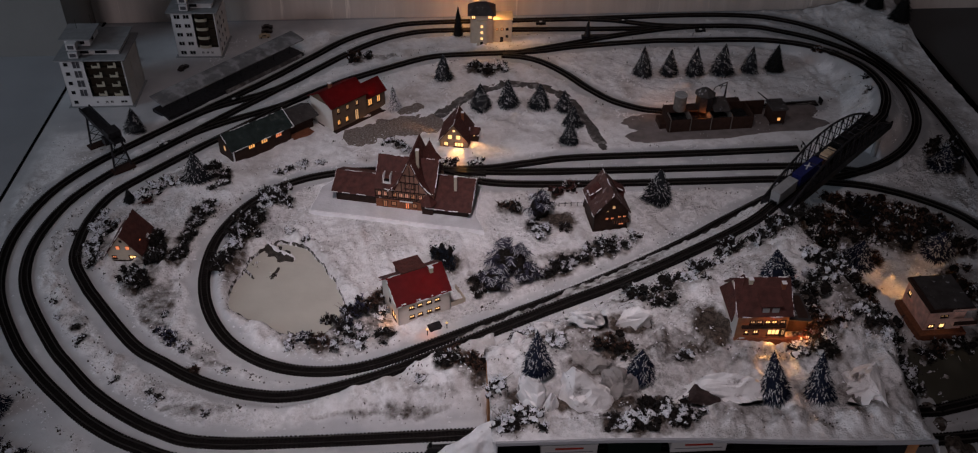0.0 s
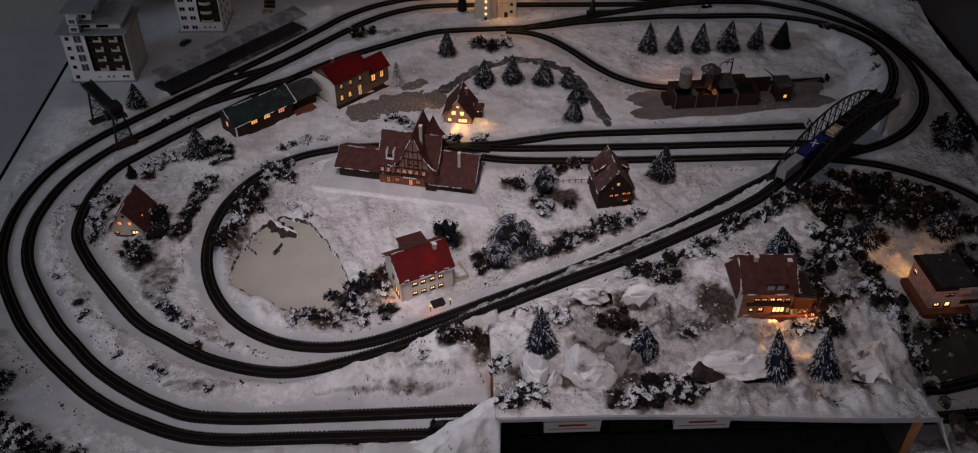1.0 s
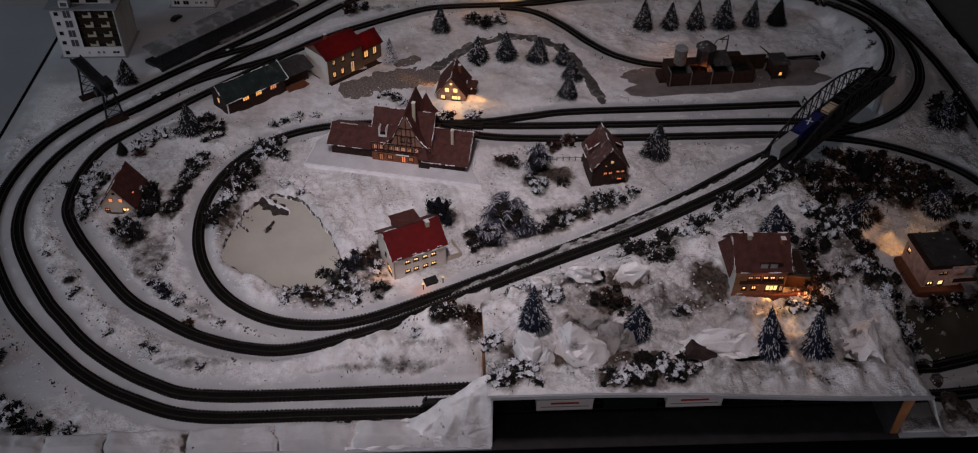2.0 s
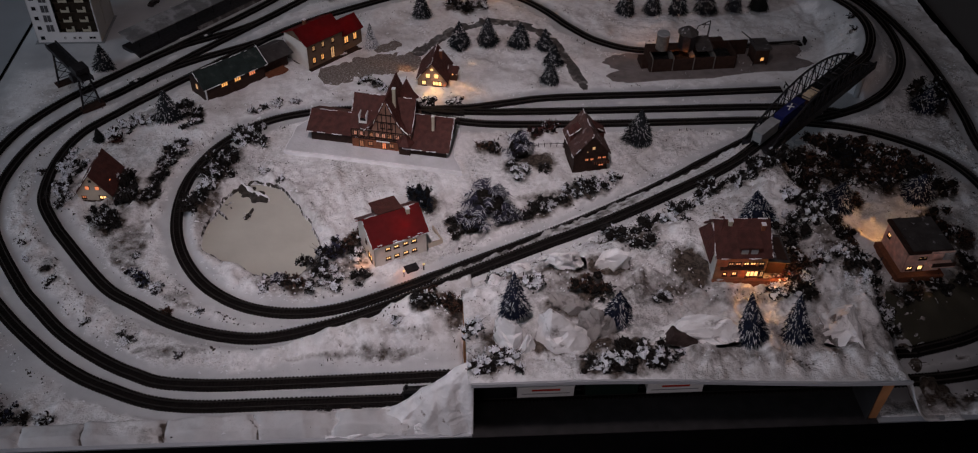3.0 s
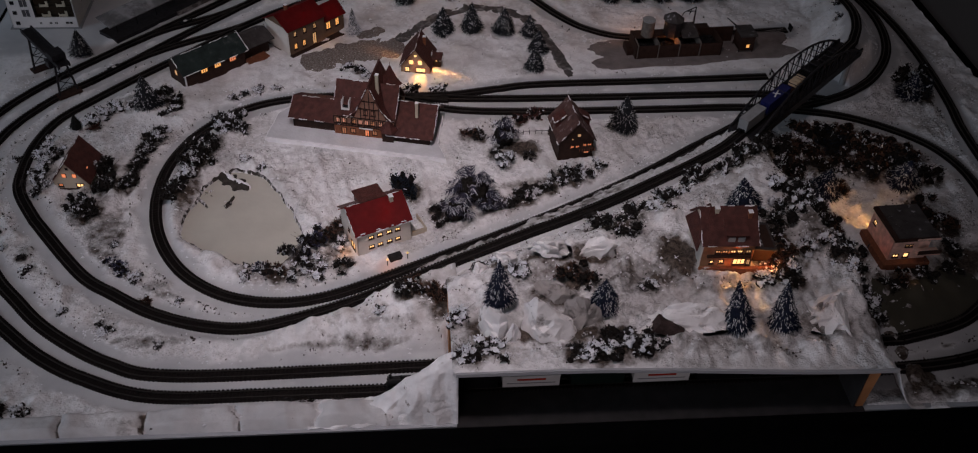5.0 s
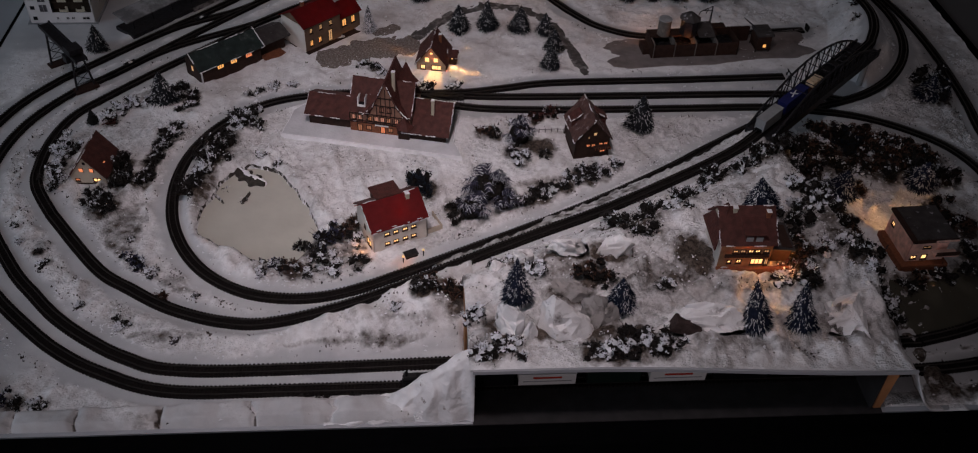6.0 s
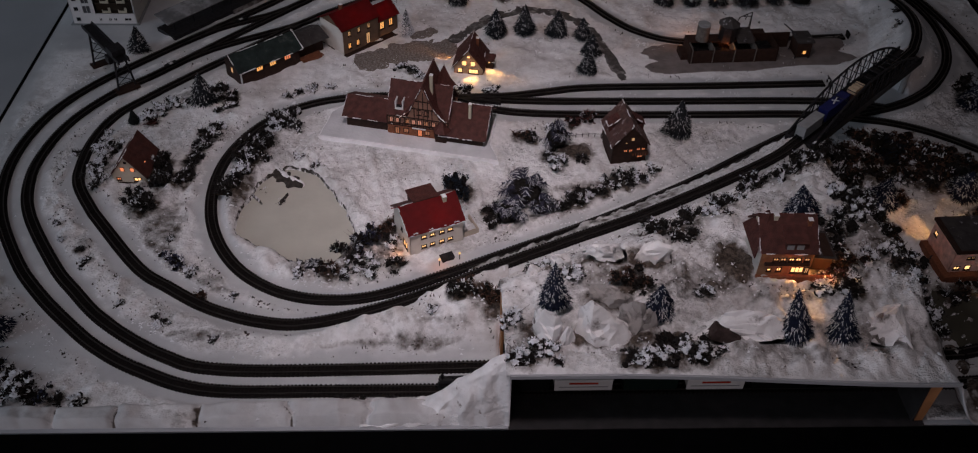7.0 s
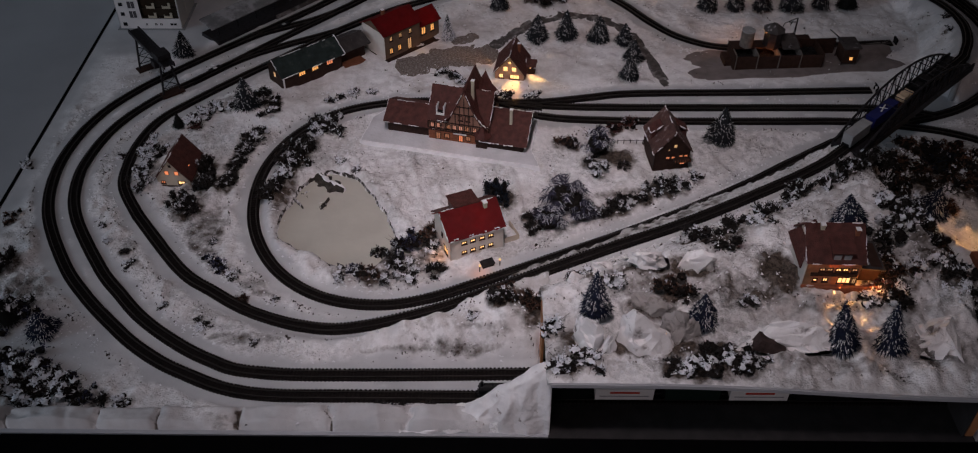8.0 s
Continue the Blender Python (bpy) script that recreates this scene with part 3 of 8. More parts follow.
def embankment(x0, x1):
    """Crusty snow heaped from the climbing line's shoulder down to the loop line, burying the side of its bed."""
    rows = []
    for q in LINES[4]:
        if not x0 < q.x < x1 or q.y > 0.06:
            continue
        d, p = nearest(q.x, q.y, RAMP_LINE)
        away = Vector((q.x - p[0], q.y - p[1], 0)).normalized()
        cover = -0.0075 + 0.0062 * step(0.09, 0.19, q.x) * step(0.37, 0.29, q.x) + 0.0030 * relief(q.x, q.y, 45, 3)
        top = Vector((p[0], p[1], p[2] + 0.0012)) + away * 0.0078
        foot = Vector((q.x, q.y, q.z)) + away * cover
        row = []
        for k in range(15):
            u = k / 14
            v = top.lerp(foot, u)
            v.z += (0.0042 * math.sin(math.pi * u) + 0.0110 * (crust(v.x, v.y, 85) + 0.12) * step(0, 0.15, u) + 0.0035 * step(0.6, 0.9, u)) - 0.006 * step(0.92, 1.0, u)
            row.append(v)
        rows.append(row)
    verts = [tuple(v) for row in rows for v in row]
    faces = [(j * 15 + i, (j + 1) * 15 + i, (j + 1) * 15 + i + 1, j * 15 + i + 1) for j in range(len(rows) - 1) for i in range(14)]
    me = bpy.data.meshes.new("embankment")
    me.from_pydata(verts, [], faces)
    me.materials.append(SNOW)
    for f in me.polygons:
        f.use_smooth = True
    me.attributes.new("bare", "FLOAT", "POINT").data.foreach_set("value", [0.0] * len(verts))
    me.attributes.new("soil_shade", "FLOAT", "POINT").data.foreach_set("value", [(0.20 + 0.40 * step(-0.2, 0.30, relief(v[0], v[1], 70, 4))) * step(0.38, 0.27, v[0]) for v in verts])
    me.attributes.new("crust", "FLOAT", "POINT").data.foreach_set("value", [1.0] * len(verts))
    me.update()
    return tagged(new("embankment", me), "crusty snow bank between two climbing tracks", "embankment", kind="structure")


embankment(0.02, 0.43)

# ---- railway track ----
def railway(name, label, line):
    me_bed, ties, rails = bmesh.new(), bmesh.new(), bmesh.new()
    pts = [Vector(p) for p in line]
    tang = [(pts[min(len(pts) - 1, i + 1)] - pts[max(0, i - 1)]).normalized() for i in range(len(pts))]
    side = [Vector((-t.y, t.x, 0)).normalized() for t in tang]
    def ribbon(bm, lo, hi, z0, z1):
        rows = [[bm.verts.new(p + s * w + Vector((0, 0, z))) for w, z in ((lo, z0), (lo, z1), (hi, z1), (hi, z0))] for p, s in zip(pts, side)]
        for a, b in zip(rows, rows[1:]):
            for i in range(3):
                bm.faces.new((a[i], a[i + 1], b[i + 1], b[i]))
    ribbon(me_bed, -0.0065, 0.0065, -0.004, 0.0019)
    for w in (-0.0035, 0.0035):
        ribbon(rails, w - 0.0005, w + 0.0005, 0.0022, 0.0042)
    for p, t, s in zip(pts, tang, side):
        u, v = s * 0.0073, t * 0.0011
        a = [ties.verts.new(p + q + Vector((0, 0, 0.0027))) for q in (-u - v, u - v, u + v, -u + v)]
        b = [ties.verts.new(p + q + Vector((0, 0, -0.001))) for q in (-u - v, u - v, u + v, -u + v)]
        ties.faces.new(a)
        for i in range(4):
            ties.faces.new((b[i], b[(i + 1) % 4], a[(i + 1) % 4], a[i]))
    ob = thing(name, label, "railway track")
    part("track_bed", me_bed, BED, ob)
    tagged(part("sleeper_strip", ties, TIE, ob), kind="stuff")
    part("rail", rails, RAIL, ob, "worn steel rails")
    return ob


for name, label, line in (
        ("railway_track", "dark model railway track running round the outer edge", LINES[0]),
        ("railway_track", "second track beside the outer line on snowy board", LINES[1]),
        ("railway_track", "climbing model track on a snowy bank and bridge", LINES[2]),
        ("railway_track", "model track passing behind the goods shed", LINES[3]),
        ("railway_track", "track looping round the frozen pond", LINES[4]),
        ("railway_track", "curved siding to the coal depot", LINES[5]),
        ("railway_track", "connecting track between two back lines", LINES[6]),
        ("railway_track", "short crossover track near the wall", LINES[7]),
        ("railway_track", "station siding ending at a buffer stop", LINES[8]),
        ("railway_track", "middle station track in the snow", LINES[9]),
        ("railway_track", "station track leading under the bridge", LINES[10]),
        ("railway_track", "turnout track crossing behind the goods shed", LINES[11]),
        ("railway_track", "turnout track between the two outer lines", LINES[12])):
    railway(name, label, line)

# ---- room, table and board ----
bm = bmesh.new()
outer = [(-0.597, -0.351), (0.878, -0.351), (0.878, 0.640), (-0.597, 0.640)]
inner = [(-0.280, -0.150), (-0.080, -0.150), (-0.080, 0.055), (-0.280, 0.055)]
rings = [[bm.verts.new((x, y - 0.020 * x * (y < -0.3), z)) for x, y in ring] for z in (-0.02, -0.0003) for ring in (outer, inner)]
for k in range(4):
    m = (k + 1) % 4
    for a, b in ((rings[0], rings[1]), (rings[2], rings[3]), (rings[0], rings[2]), (rings[1], rings[3])):
        bm.faces.new((a[k], a[m], b[m], b[k]))
solid("layout_board", bm, PAINTED, "white painted wooden base board of the layout", "board", "structure")
bm = bmesh.new()
box(bm, -1.9, -0.6015, -0.60, 0.9, -0.02, 0.0)
solid("side_board", bm, PAINTED, "plain pale board beside the layout", "board", "structure")
bm = bmesh.new()
box(bm, -0.6015, -0.597, -0.35, 0.9, -0.02, 0.0008)
box(bm, 0.878, 0.892, -0.35, 0.9, -0.02, 0.0015)
solid("board_joint", bm, BLACK, "black gap between the boards", "joint", "structure")
bm = bmesh.new()
box(bm, 0.893, 1.9, -0.60, 0.9, -0.03, -0.004)
solid("side_table", bm, GREY_TABLE, "dark grey table top beside the layout", "table", "structure")
bm = bmesh.new()
box(bm, -1.9, 1.9, -0.3765, -0.3522, -0.12, -0.0008)
for v in bm.verts:
    v.co.y -= 0.020 * v.co.x
solid("table_edge", bm, BLACK, "black front edge of the table", "edge", "structure")
bm = bmesh.new()
box(bm, -1.9, 1.9, -1.2, -0.3775, -0.10, -0.056)
for v in bm.verts:
    v.co.y -= 0.020 * v.co.x
solid("lower_shelf", bm, PAINTED, "pale shelf in front of the table", "shelf", "structure")
bm = bmesh.new()
box(bm, -0.615, 2.0, 0.641, 0.70, -0.8, 2.6)
solid("wall_back", bm, WALLPAPER, "pale textured wallpaper wall behind the layout", "wall", "structure")
bm = bmesh.new()
box(bm, -3.2, -0.616, 0.525, 0.70, -0.8, 2.6)
solid("wall_recess", bm, material("grey_wall_paint", (0.25, 0.255, 0.25), 0.85, vary=0.10, scale=5, bump=0.2, bump_scale=160), "plain grey painted wall beside the wallpaper", "wall", "structure")
bm = bmesh.new()
box(bm, -3.26, -3.2, -4.6, -1.45, -0.8, 2.6)
box(bm, -3.26, -3.2, -0.05, 0.70, -0.8, 2.6)
box(bm, -3.26, -3.2, -1.45, -0.05, -0.8, 0.8)
box(bm, -3.26, -3.2, -1.45, -0.05, 1.9, 2.6)
box(bm, 2.0, 2.06, -4.6, 0.70, -0.8, 2.6)
box(bm, -3.2, -2.35, -4.66, -4.6, -0.8, 2.6)
box(bm, -1.05, 2.0, -4.66, -4.6, -0.8, 2.6)
box(bm, -2.35, -1.05, -4.66, -4.6, -0.8, 0.7)
box(bm, -2.35, -1.05, -4.66, -4.6, 1.8, 2.6)
solid("wall_side", bm, ROOM, "plain painted walls of the dim room", "wall", "structure")
bm = bmesh.new()
box(bm, -3.26, 2.06, -4.66, 0.70, 2.6, 2.66)
solid("ceiling", bm, ROOM, "plain white ceiling", "ceiling", "structure")
bm = bmesh.new()
box(bm, -3.26, 2.06, -4.66, 0.70, -0.86, -0.8)
solid("floor", bm, GREY_TABLE, "plain dark floor of the room", "floor", "structure")

# ---- pond ----
bm = bmesh.new()
box(bm, -0.275, -0.085, -0.145, 0.05, -0.0045, -0.0018)
solid("pond", bm, ICE, "frozen pale pond with a smooth ice surface", "pond", "structure")

# ---- building helpers ----
def run_of_wall(bm, p, q, h, openings, th=0.0012, z0=0.0):
    """One connected wall from p to q with openings (x0, x1, z0, z1), thick to its inner side."""
    p, q = Vector((*p, z0)), Vector((*q, z0))
    u = (q - p).normalized()
    n = Vector((-u.y, u.x, 0)) * th
    length = (q - p).length
    xs = sorted({0.0, length} | {round(min(length, max(0.0, v)), 6) for o in openings for v in o[:2]})
    zs = sorted({0.0, h} | {round(min(h, max(0.0, v - z0)), 6) for o in openings for v in o[2:4]})
    def solid_at(i, k):
        if not (0 <= i < len(xs) - 1 and 0 <= k < len(zs) - 1):
            return False
        x, z = (xs[i] + xs[i + 1]) / 2, (zs[k] + zs[k + 1]) / 2 + z0
        return not any(o[0] < x < o[1] and o[2] < z < o[3] for o in openings)
    verts = {}
    def vert(i, k, s):
        if (i, k, s) not in verts:
            verts[(i, k, s)] = bm.verts.new(p + u * xs[i] + Vector((0, 0, zs[k])) + n * s)
        return verts[(i, k, s)]
    for i in range(len(xs) - 1):
        for k in range(len(zs) - 1):
            if not solid_at(i, k):
                continue
            for s in (0, 1):
                bm.faces.new((vert(i, k, s), vert(i + 1, k, s), vert(i + 1, k + 1, s), vert(i, k + 1, s)))
            for di, dk, a, b in ((-1, 0, (i, k), (i, k + 1)), (1, 0, (i + 1, k), (i + 1, k + 1)), (0, -1, (i, k), (i + 1, k)), (0, 1, (i, k + 1), (i + 1, k + 1))):
                if not solid_at(i + di, k + dk):
                    bm.faces.new((vert(*a, 0), vert(*b, 0), vert(*b, 1), vert(*a, 1)))


def sides(w, d):
    return {"front": ((0, 0), (w, 0)), "right": ((w, 0), (w, d)), "back": ((w, d), (0, d)), "left": ((0, d), (0, 0))}


def window(parent, p, q, o, glass, frame_mat, bars=1, sill=True, depth=0.0005):
    """A window in a wall from p to q: frame with bars, a pane and a sill."""
    p, q = Vector((*p, 0)), Vector((*q, 0))
    u = (q - p).normalized()
    n = Vector((-u.y, u.x, 0))
    def piece(bm, a, b, c, d, t0, t1):
        base = [p + u * a + n * t0, p + u * b + n * t0, p + u * b + n * t1, p + u * a + n * t1]
        prism(bm, [v + Vector((0, 0, c)) for v in base], (0, 0, d - c))
    x0, x1, z0, z1 = o
    e = min(0.0005, 0.12 * (x1 - x0))
    bm = bmesh.new()
    base = p - n * 0.0003 + u * (x0 - e)
    wide = x1 - x0 + 2 * e
    posts = [2 * e + (wide - 4 * e) * k / (bars + 1) for k in range(bars + 2)]
    panes = [(a + (0.0002 if k else 0.0), b - (0.0002 if k < bars else 0.0), z0 + e, z1 - e) for k, (a, b) in enumerate(zip(posts, posts[1:]))]
    run_of_wall(bm, base[:2], (base + u * wide)[:2], z1 - z0 + 2 * e, panes, 0.0011, z0 - e)
    win = part("window", bm, frame_mat, parent)
    if sill:
        bm = bmesh.new()
        piece(bm, x0 - 2 * e, x1 + 2 * e, z0 - 2.2 * e, z0 - e, -0.0008, 0.0004)
        part("sill", bm, frame_mat, win)
    bm = bmesh.new()
    piece(bm, x0 + e * 0.6, x1 - e * 0.6, z0 + e * 0.6, z1 - e * 0.6, depth, depth + 0.0002)
    pane = part("pane", bm, glass, win, "glowing warm pane" if glass in (GLOW, GLOW_AMBER, GLOW_DIM, GLOW_RED, GLOW_PINK, GLOW_FAINT) else "dark pane")
    if glass in (GLOW, GLOW_AMBER, GLOW_DIM, GLOW_RED, GLOW_PINK, GLOW_FAINT):
        pane.visible_shadow = False
    return win


def walls(parent, w, d, h, mat, wins, frame_mat, label="", z0=0.0, th=0.0012):
    """Four walls with the windows in wins: (side, x0, x1, z0, z1, glass, bars)."""
    bm = bmesh.new()
    for side, (p, q) in sides(w, d).items():
        run_of_wall(bm, p, q, h, [o[1:5] for o in wins if o[0] == side and o[4] <= z0 + h], th, z0)
    ob = part("wall", bm, mat, parent, label)
    for o in wins:
        if o[4] <= z0 + h:
            p, q = sides(w, d)[o[0]]
            window(parent, p, q, o[1:5], o[5], frame_mat, o[6])
    return ob


def gable_roof(parent, x0, x1, y0, y1, ze, zr, mat, axis="x", over=0.003, thick=0.0016, name="roof", label="", ridge=0.5, snow=True):
    """Two sloping plates. axis: the ridge's direction. ridge: its place across, 0 to 1."""
    bm = bmesh.new()
    if axis == "x":
        ym = y0 + (y1 - y0) * ridge
        a, b = x0 - over, x1 + over
        for ya in (y0, y1):
            s = (zr - ze) / (ym - ya)
            yo = ya - over if ya < ym else ya + over
            zo = ze + s * (yo - ya)
            slab(bm, (a, yo, zo + thick), (b, yo, zo + thick), (b, ym, zr + thick), (a, ym, zr + thick), thick)
        ends = ((a, ym, zr + thick), (b, ym, zr + thick))
        eave = ((a, y0 - over, ze - (zr - ze) / (ym - y0) * over + thick), (b, y0 - over, ze - (zr - ze) / (ym - y0) * over + thick))
    else:
        xm = x0 + (x1 - x0) * ridge
        a, b = y0 - over, y1 + over
        for xa in (x0, x1):
            s = (zr - ze) / (xm - xa)
            xo = xa - over if xa < xm else xa + over
            zo = ze + s * (xo - xa)
            slab(bm, (xo, a, zo + thick), (xo, b, zo + thick), (xm, b, zr + thick), (xm, a, zr + thick), thick)
        ends = ((xm, a, zr + thick), (xm, b, zr + thick))
        eave = ((xm, a, zr + thick), (x0 - over, a, ze - (zr - ze) / (xm - x0) * over + thick))
    ob = part(name, bm, mat, parent, label)
    if snow:
        snow_strip(ob, *ends)
        snow_strip(ob, *eave)
        if axis == "x":
            for e in (0, 1):
                snow_strip(ob, eave[e], ends[e], 0.0008)
    return ob


def snow_strip(parent, a, b, r=0.0009, seed=None):
    """An uneven broken line of snow along an edge."""
    rng = random.Random(round(a[0] * 1e4) + 7 * round(b[2] * 1e4) + 13 * round(b[1] * 1e4))
    a, b = Vector(a), Vector(b)
    bm = bmesh.new()
    k = max(4, int((b - a).length / 0.003))
    u = (b - a) / k
    for i in range(k):
        if noise.noise(Vector((i * 0.21 + a.x * 900, b.z * 700, 2.0))) > -0.02 or rng.random() < 0.08:
            continue
        c = a + u * (i + rng.uniform(-0.2, 0.2)) + Vector((rng.uniform(-1, 1), rng.uniform(-1, 1), rng.uniform(-0.6, 0.1))) * 0.0004
        rod(bm, c, c + u * rng.uniform(0.9, 1.6), r * rng.uniform(0.3, 0.85), 5, r * rng.uniform(0.2, 0.8))
    if not bm.verts:
        box(bm, a.x, a.x + 0.001, a.y, a.y + 0.001, a.z, a.z + 0.0005)
    return tagged(part("snow_edge", bm, SNOW_CLEAN, parent, "thin broken line of snow"), kind="stuff")


def gable_end(parent, p0, p1, zb, za, mat, th=0.0012, apex=0.5):
    """A triangular wall over the wall from p0 to p1."""
    a, b = Vector((*p0, zb)), Vector((*p1, zb))
    u = (b - a).normalized()
    n = Vector((-u.y, u.x, 0)) * th
    c = a + (b - a) * apex
    c.z = za
    bm = bmesh.new()
    prism(bm, [a, b, c], n)
    return part("gable", bm, mat, parent)


def chimney(parent, x, y, z0, z1, mat, r=0.002):
    bm = bmesh.new()
    box(bm, x - r, x + r, y - r, y + r, z0, z1)
    box(bm, x - r * 1.25, x + r * 1.25, y - r * 1.25, y + r * 1.25, z1 - 0.0012, z1)
    ob = part("chimney", bm, mat, parent)
    bm = bmesh.new()
    box(bm, x - r * 1.2, x + r * 1.2, y - r * 1.2, y + r * 1.2, z1, z1 + 0.0008)
    part("snow_cap", bm, SNOW_CLEAN, ob)
    return ob


def plate(parent, name, mat, x0, x1, y0, y1, z0, z1, label=""):
    bm = bmesh.new()
    box(bm, x0, x1, y0, y1, z0, z1)
    return part(name, bm, mat, parent, label)


# ---- apartment blocks ----
BALCONY_BACK = material("brown_recess", (0.035, 0.026, 0.018), 0.8, vary=0.2)
CREAM_PLASTIC = material("cream_plastic", (0.45, 0.42, 0.33), 0.6, vary=0.08)
BLOCK_WHITE = material("block_white", (0.66, 0.66, 0.67), 0.6, vary=0.05, scale=60)
# Darker copy of the block white: the right side's shade put into colour.
BLOCK_SIDE_SHADED = material("block_side_shaded", (0.52, 0.50, 0.47), 0.7, vary=0.08, scale=40)
PANE_GREY = material("grey_pane", (0.09, 0.09, 0.10), 0.25, vary=0.15)


def apartment_block(x, y, rz, w, d, label, split, storeys=5, mirror=False):
    ob = thing("apartment_block", label, "building", x, y, 0.0, rz)
    f = 0.0165
    h = 0.018 + f * (storeys - 1)
    wins = []
    if not mirror:
        for k in range(storeys):
            zz = 0.006 + f * k if k else 0.005
            wins.append(("front", 0.005, 0.0125, zz, zz + 0.0075, DARK_GLASS, 0))
            if k:
                wins.append(("front", 0.0185, 0.0305, zz - 0.0035, zz + 0.0095, PANE_GREY, 1))
        wins += [("front", split + a, split + b, 0.006, 0.011, DARK_GLASS, 1) for a, b in ((0.004, 0.008), (0.018, 0.023), (0.026, 0.031), (0.042, 0.053))]
    else:
        for k in range(storeys):
            zz = 0.006 + f * k if k else 0.005
            wins += [("front", a, a + 0.0105, zz - 0.0005, zz + 0.0075, DARK_GLASS, 1) for a in (0.005, 0.0205)]
            wins += [("right", a, a + 0.009, zz - 0.001, zz + 0.008, DARK_GLASS, 0) for a in (0.008, 0.026, 0.044)]
        wins += [("front", split + a, split + a + 0.005, 0.006, 0.011, DARK_GLASS, 1) for a in (0.005, 0.013, 0.021)]
    bm = bmesh.new()
    for side, (p, q) in sides(w, d).items():
        openings = [o[1:5] for o in wins if o[0] == side]
        if side == "front":
            openings.append((split, w - 0.002, 0.018, h - 0.002))
        if side != "right" or mirror:
            run_of_wall(bm, p, q, h, openings)
    part("wall", bm, BLOCK_WHITE, ob)
    if not mirror:
        bm = bmesh.new()
        run_of_wall(bm, (w, 0), (w, d), h, [(d * 0.42, d * 0.45, 0.012, h - 0.01), (d * 0.92, d * 0.96, 0.006, h - 0.004)])
        part("side_wall", bm, BLOCK_SIDE_SHADED, ob, "beige side wall with dark slits")
        plate(ob, "slit", BALCONY_BACK, w - 0.004, w - 0.002, d * 0.3, d * 0.98, 0.004, h - 0.002)
    for o in wins:
        window(ob, *sides(w, d)[o[0]], o[1:5], o[5], BLOCK_WHITE, o[6])
    plate(ob, "balcony_recess", BALCONY_BACK, split, w - 0.002, 0.007, 0.008, 0.017, h, "dark brown balcony recess")
    span = w - 0.002 - split
    for k in range(storeys - 1):
        z = 0.0185 + f * k
        plate(ob, "balcony_floor", BALCONY_BACK, split + 0.0015, w - 0.003, 0.0005, 0.007, z, z + 0.001)
        for c in (0.30, 0.72) if not mirror else (0.28,):
            bm = bmesh.new()
            x0 = split + span * c
            if mirror:
                outline = [(x0 + 0.010 * math.cos(t) + 0.004, -0.0005 - 0.004 * math.sin(t)) for t in np.linspace(math.pi, 0, 7)]
                for a, b in zip(outline, outline[1:]):
                    prism(bm, [(a[0], a[1], z), (b[0], b[1], z), (b[0], b[1] + 0.0008, z), (a[0], a[1] + 0.0008, z)], (0, 0, 0.005))
            else:
                box(bm, x0 - 0.006, x0 + 0.007, -0.0004, 0.0005, z + 0.001, z + 0.0048)
                box(bm, x0 + 0.0035, x0 + 0.007, -0.0004, 0.0005, z + 0.0048, z + 0.010)
                box(bm, x0 - 0.006, x0 - 0.005, -0.0004, 0.0005, z + 0.0048, z + 0.0065)
            part("balcony", bm, CREAM_PLASTIC, ob, "cream balcony parapet")
    if mirror:
        plate(ob, "balcony_screen", BALCONY_BACK, split + span * 0.56, split + span * 0.60, -0.002, 0.002, 0.018, h - 0.004)
    # flat roof with set-back storey and a lift house
    plate(ob, "roof", ROOF_GREY, -0.006, w + 0.006, -0.006, d + 0.004, h, h + 0.002, "grey overhanging flat roof")
    plate(ob, "upper_storey", BLOCK_WHITE, 0.020, w - 0.006, 0.012, d - 0.004, h + 0.002, h + 0.013)
    for a, b in ((0.024, 0.044), (0.054, 0.072)):
        if b < w - 0.006:
            plate(ob, "upper_window", DARK_GLASS, a, b, 0.0112, 0.012, h + 0.004, h + 0.011)
    plate(ob, "upper_roof", ROOF_GREY, 0.012, w, 0.004, d, h + 0.013, h + 0.0148)
    plate(ob, "lift_house", BLOCK_WHITE, 0.010, 0.048, 0.016, d * 0.75, h + 0.0148, h + 0.027)
    plate(ob, "lift_house_window", DARK_GLASS, 0.034, 0.040, 0.0152, 0.016, h + 0.018, h + 0.023)
    plate(ob, "lift_house_window", DARK_GLASS, 0.048, 0.0486, 0.026, 0.034, h + 0.018, h + 0.024)
    plate(ob, "lift_house_roof", ROOF_GREY, 0.004, 0.052, 0.010, d * 0.8, h + 0.027, h + 0.029)
    for zz in (h + 0.001, h + 0.0145):
        plate(ob, "stair_window", BLOCK_WHITE, 0.0175, 0.0315, -0.0010, 0.0115, zz + 0.002, zz + 0.012, "white stair window frame")
        plate(ob, "stair_pane", PANE_GREY, 0.0200, 0.0290, -0.0016, -0.0010, zz + 0.004, zz + 0.010)
    for a, b in ((0.022, 0.045), (0.040, 0.060)):
        bm = bmesh.new()
        rod(bm, (a, b, h + 0.029), (a, b, h + 0.045), 0.0003, 4)
        part("aerial", bm, IRON, ob)
    plate(ob, "plinth", ROOF_GREY, -0.004, w + 0.004, -0.004, d, 0.0, 0.0012)
    return ob


apartment_block(-0.572, 0.363, -0.6, 0.096, 0.076, "white six-storey model block with dark balcony recess", 0.036)
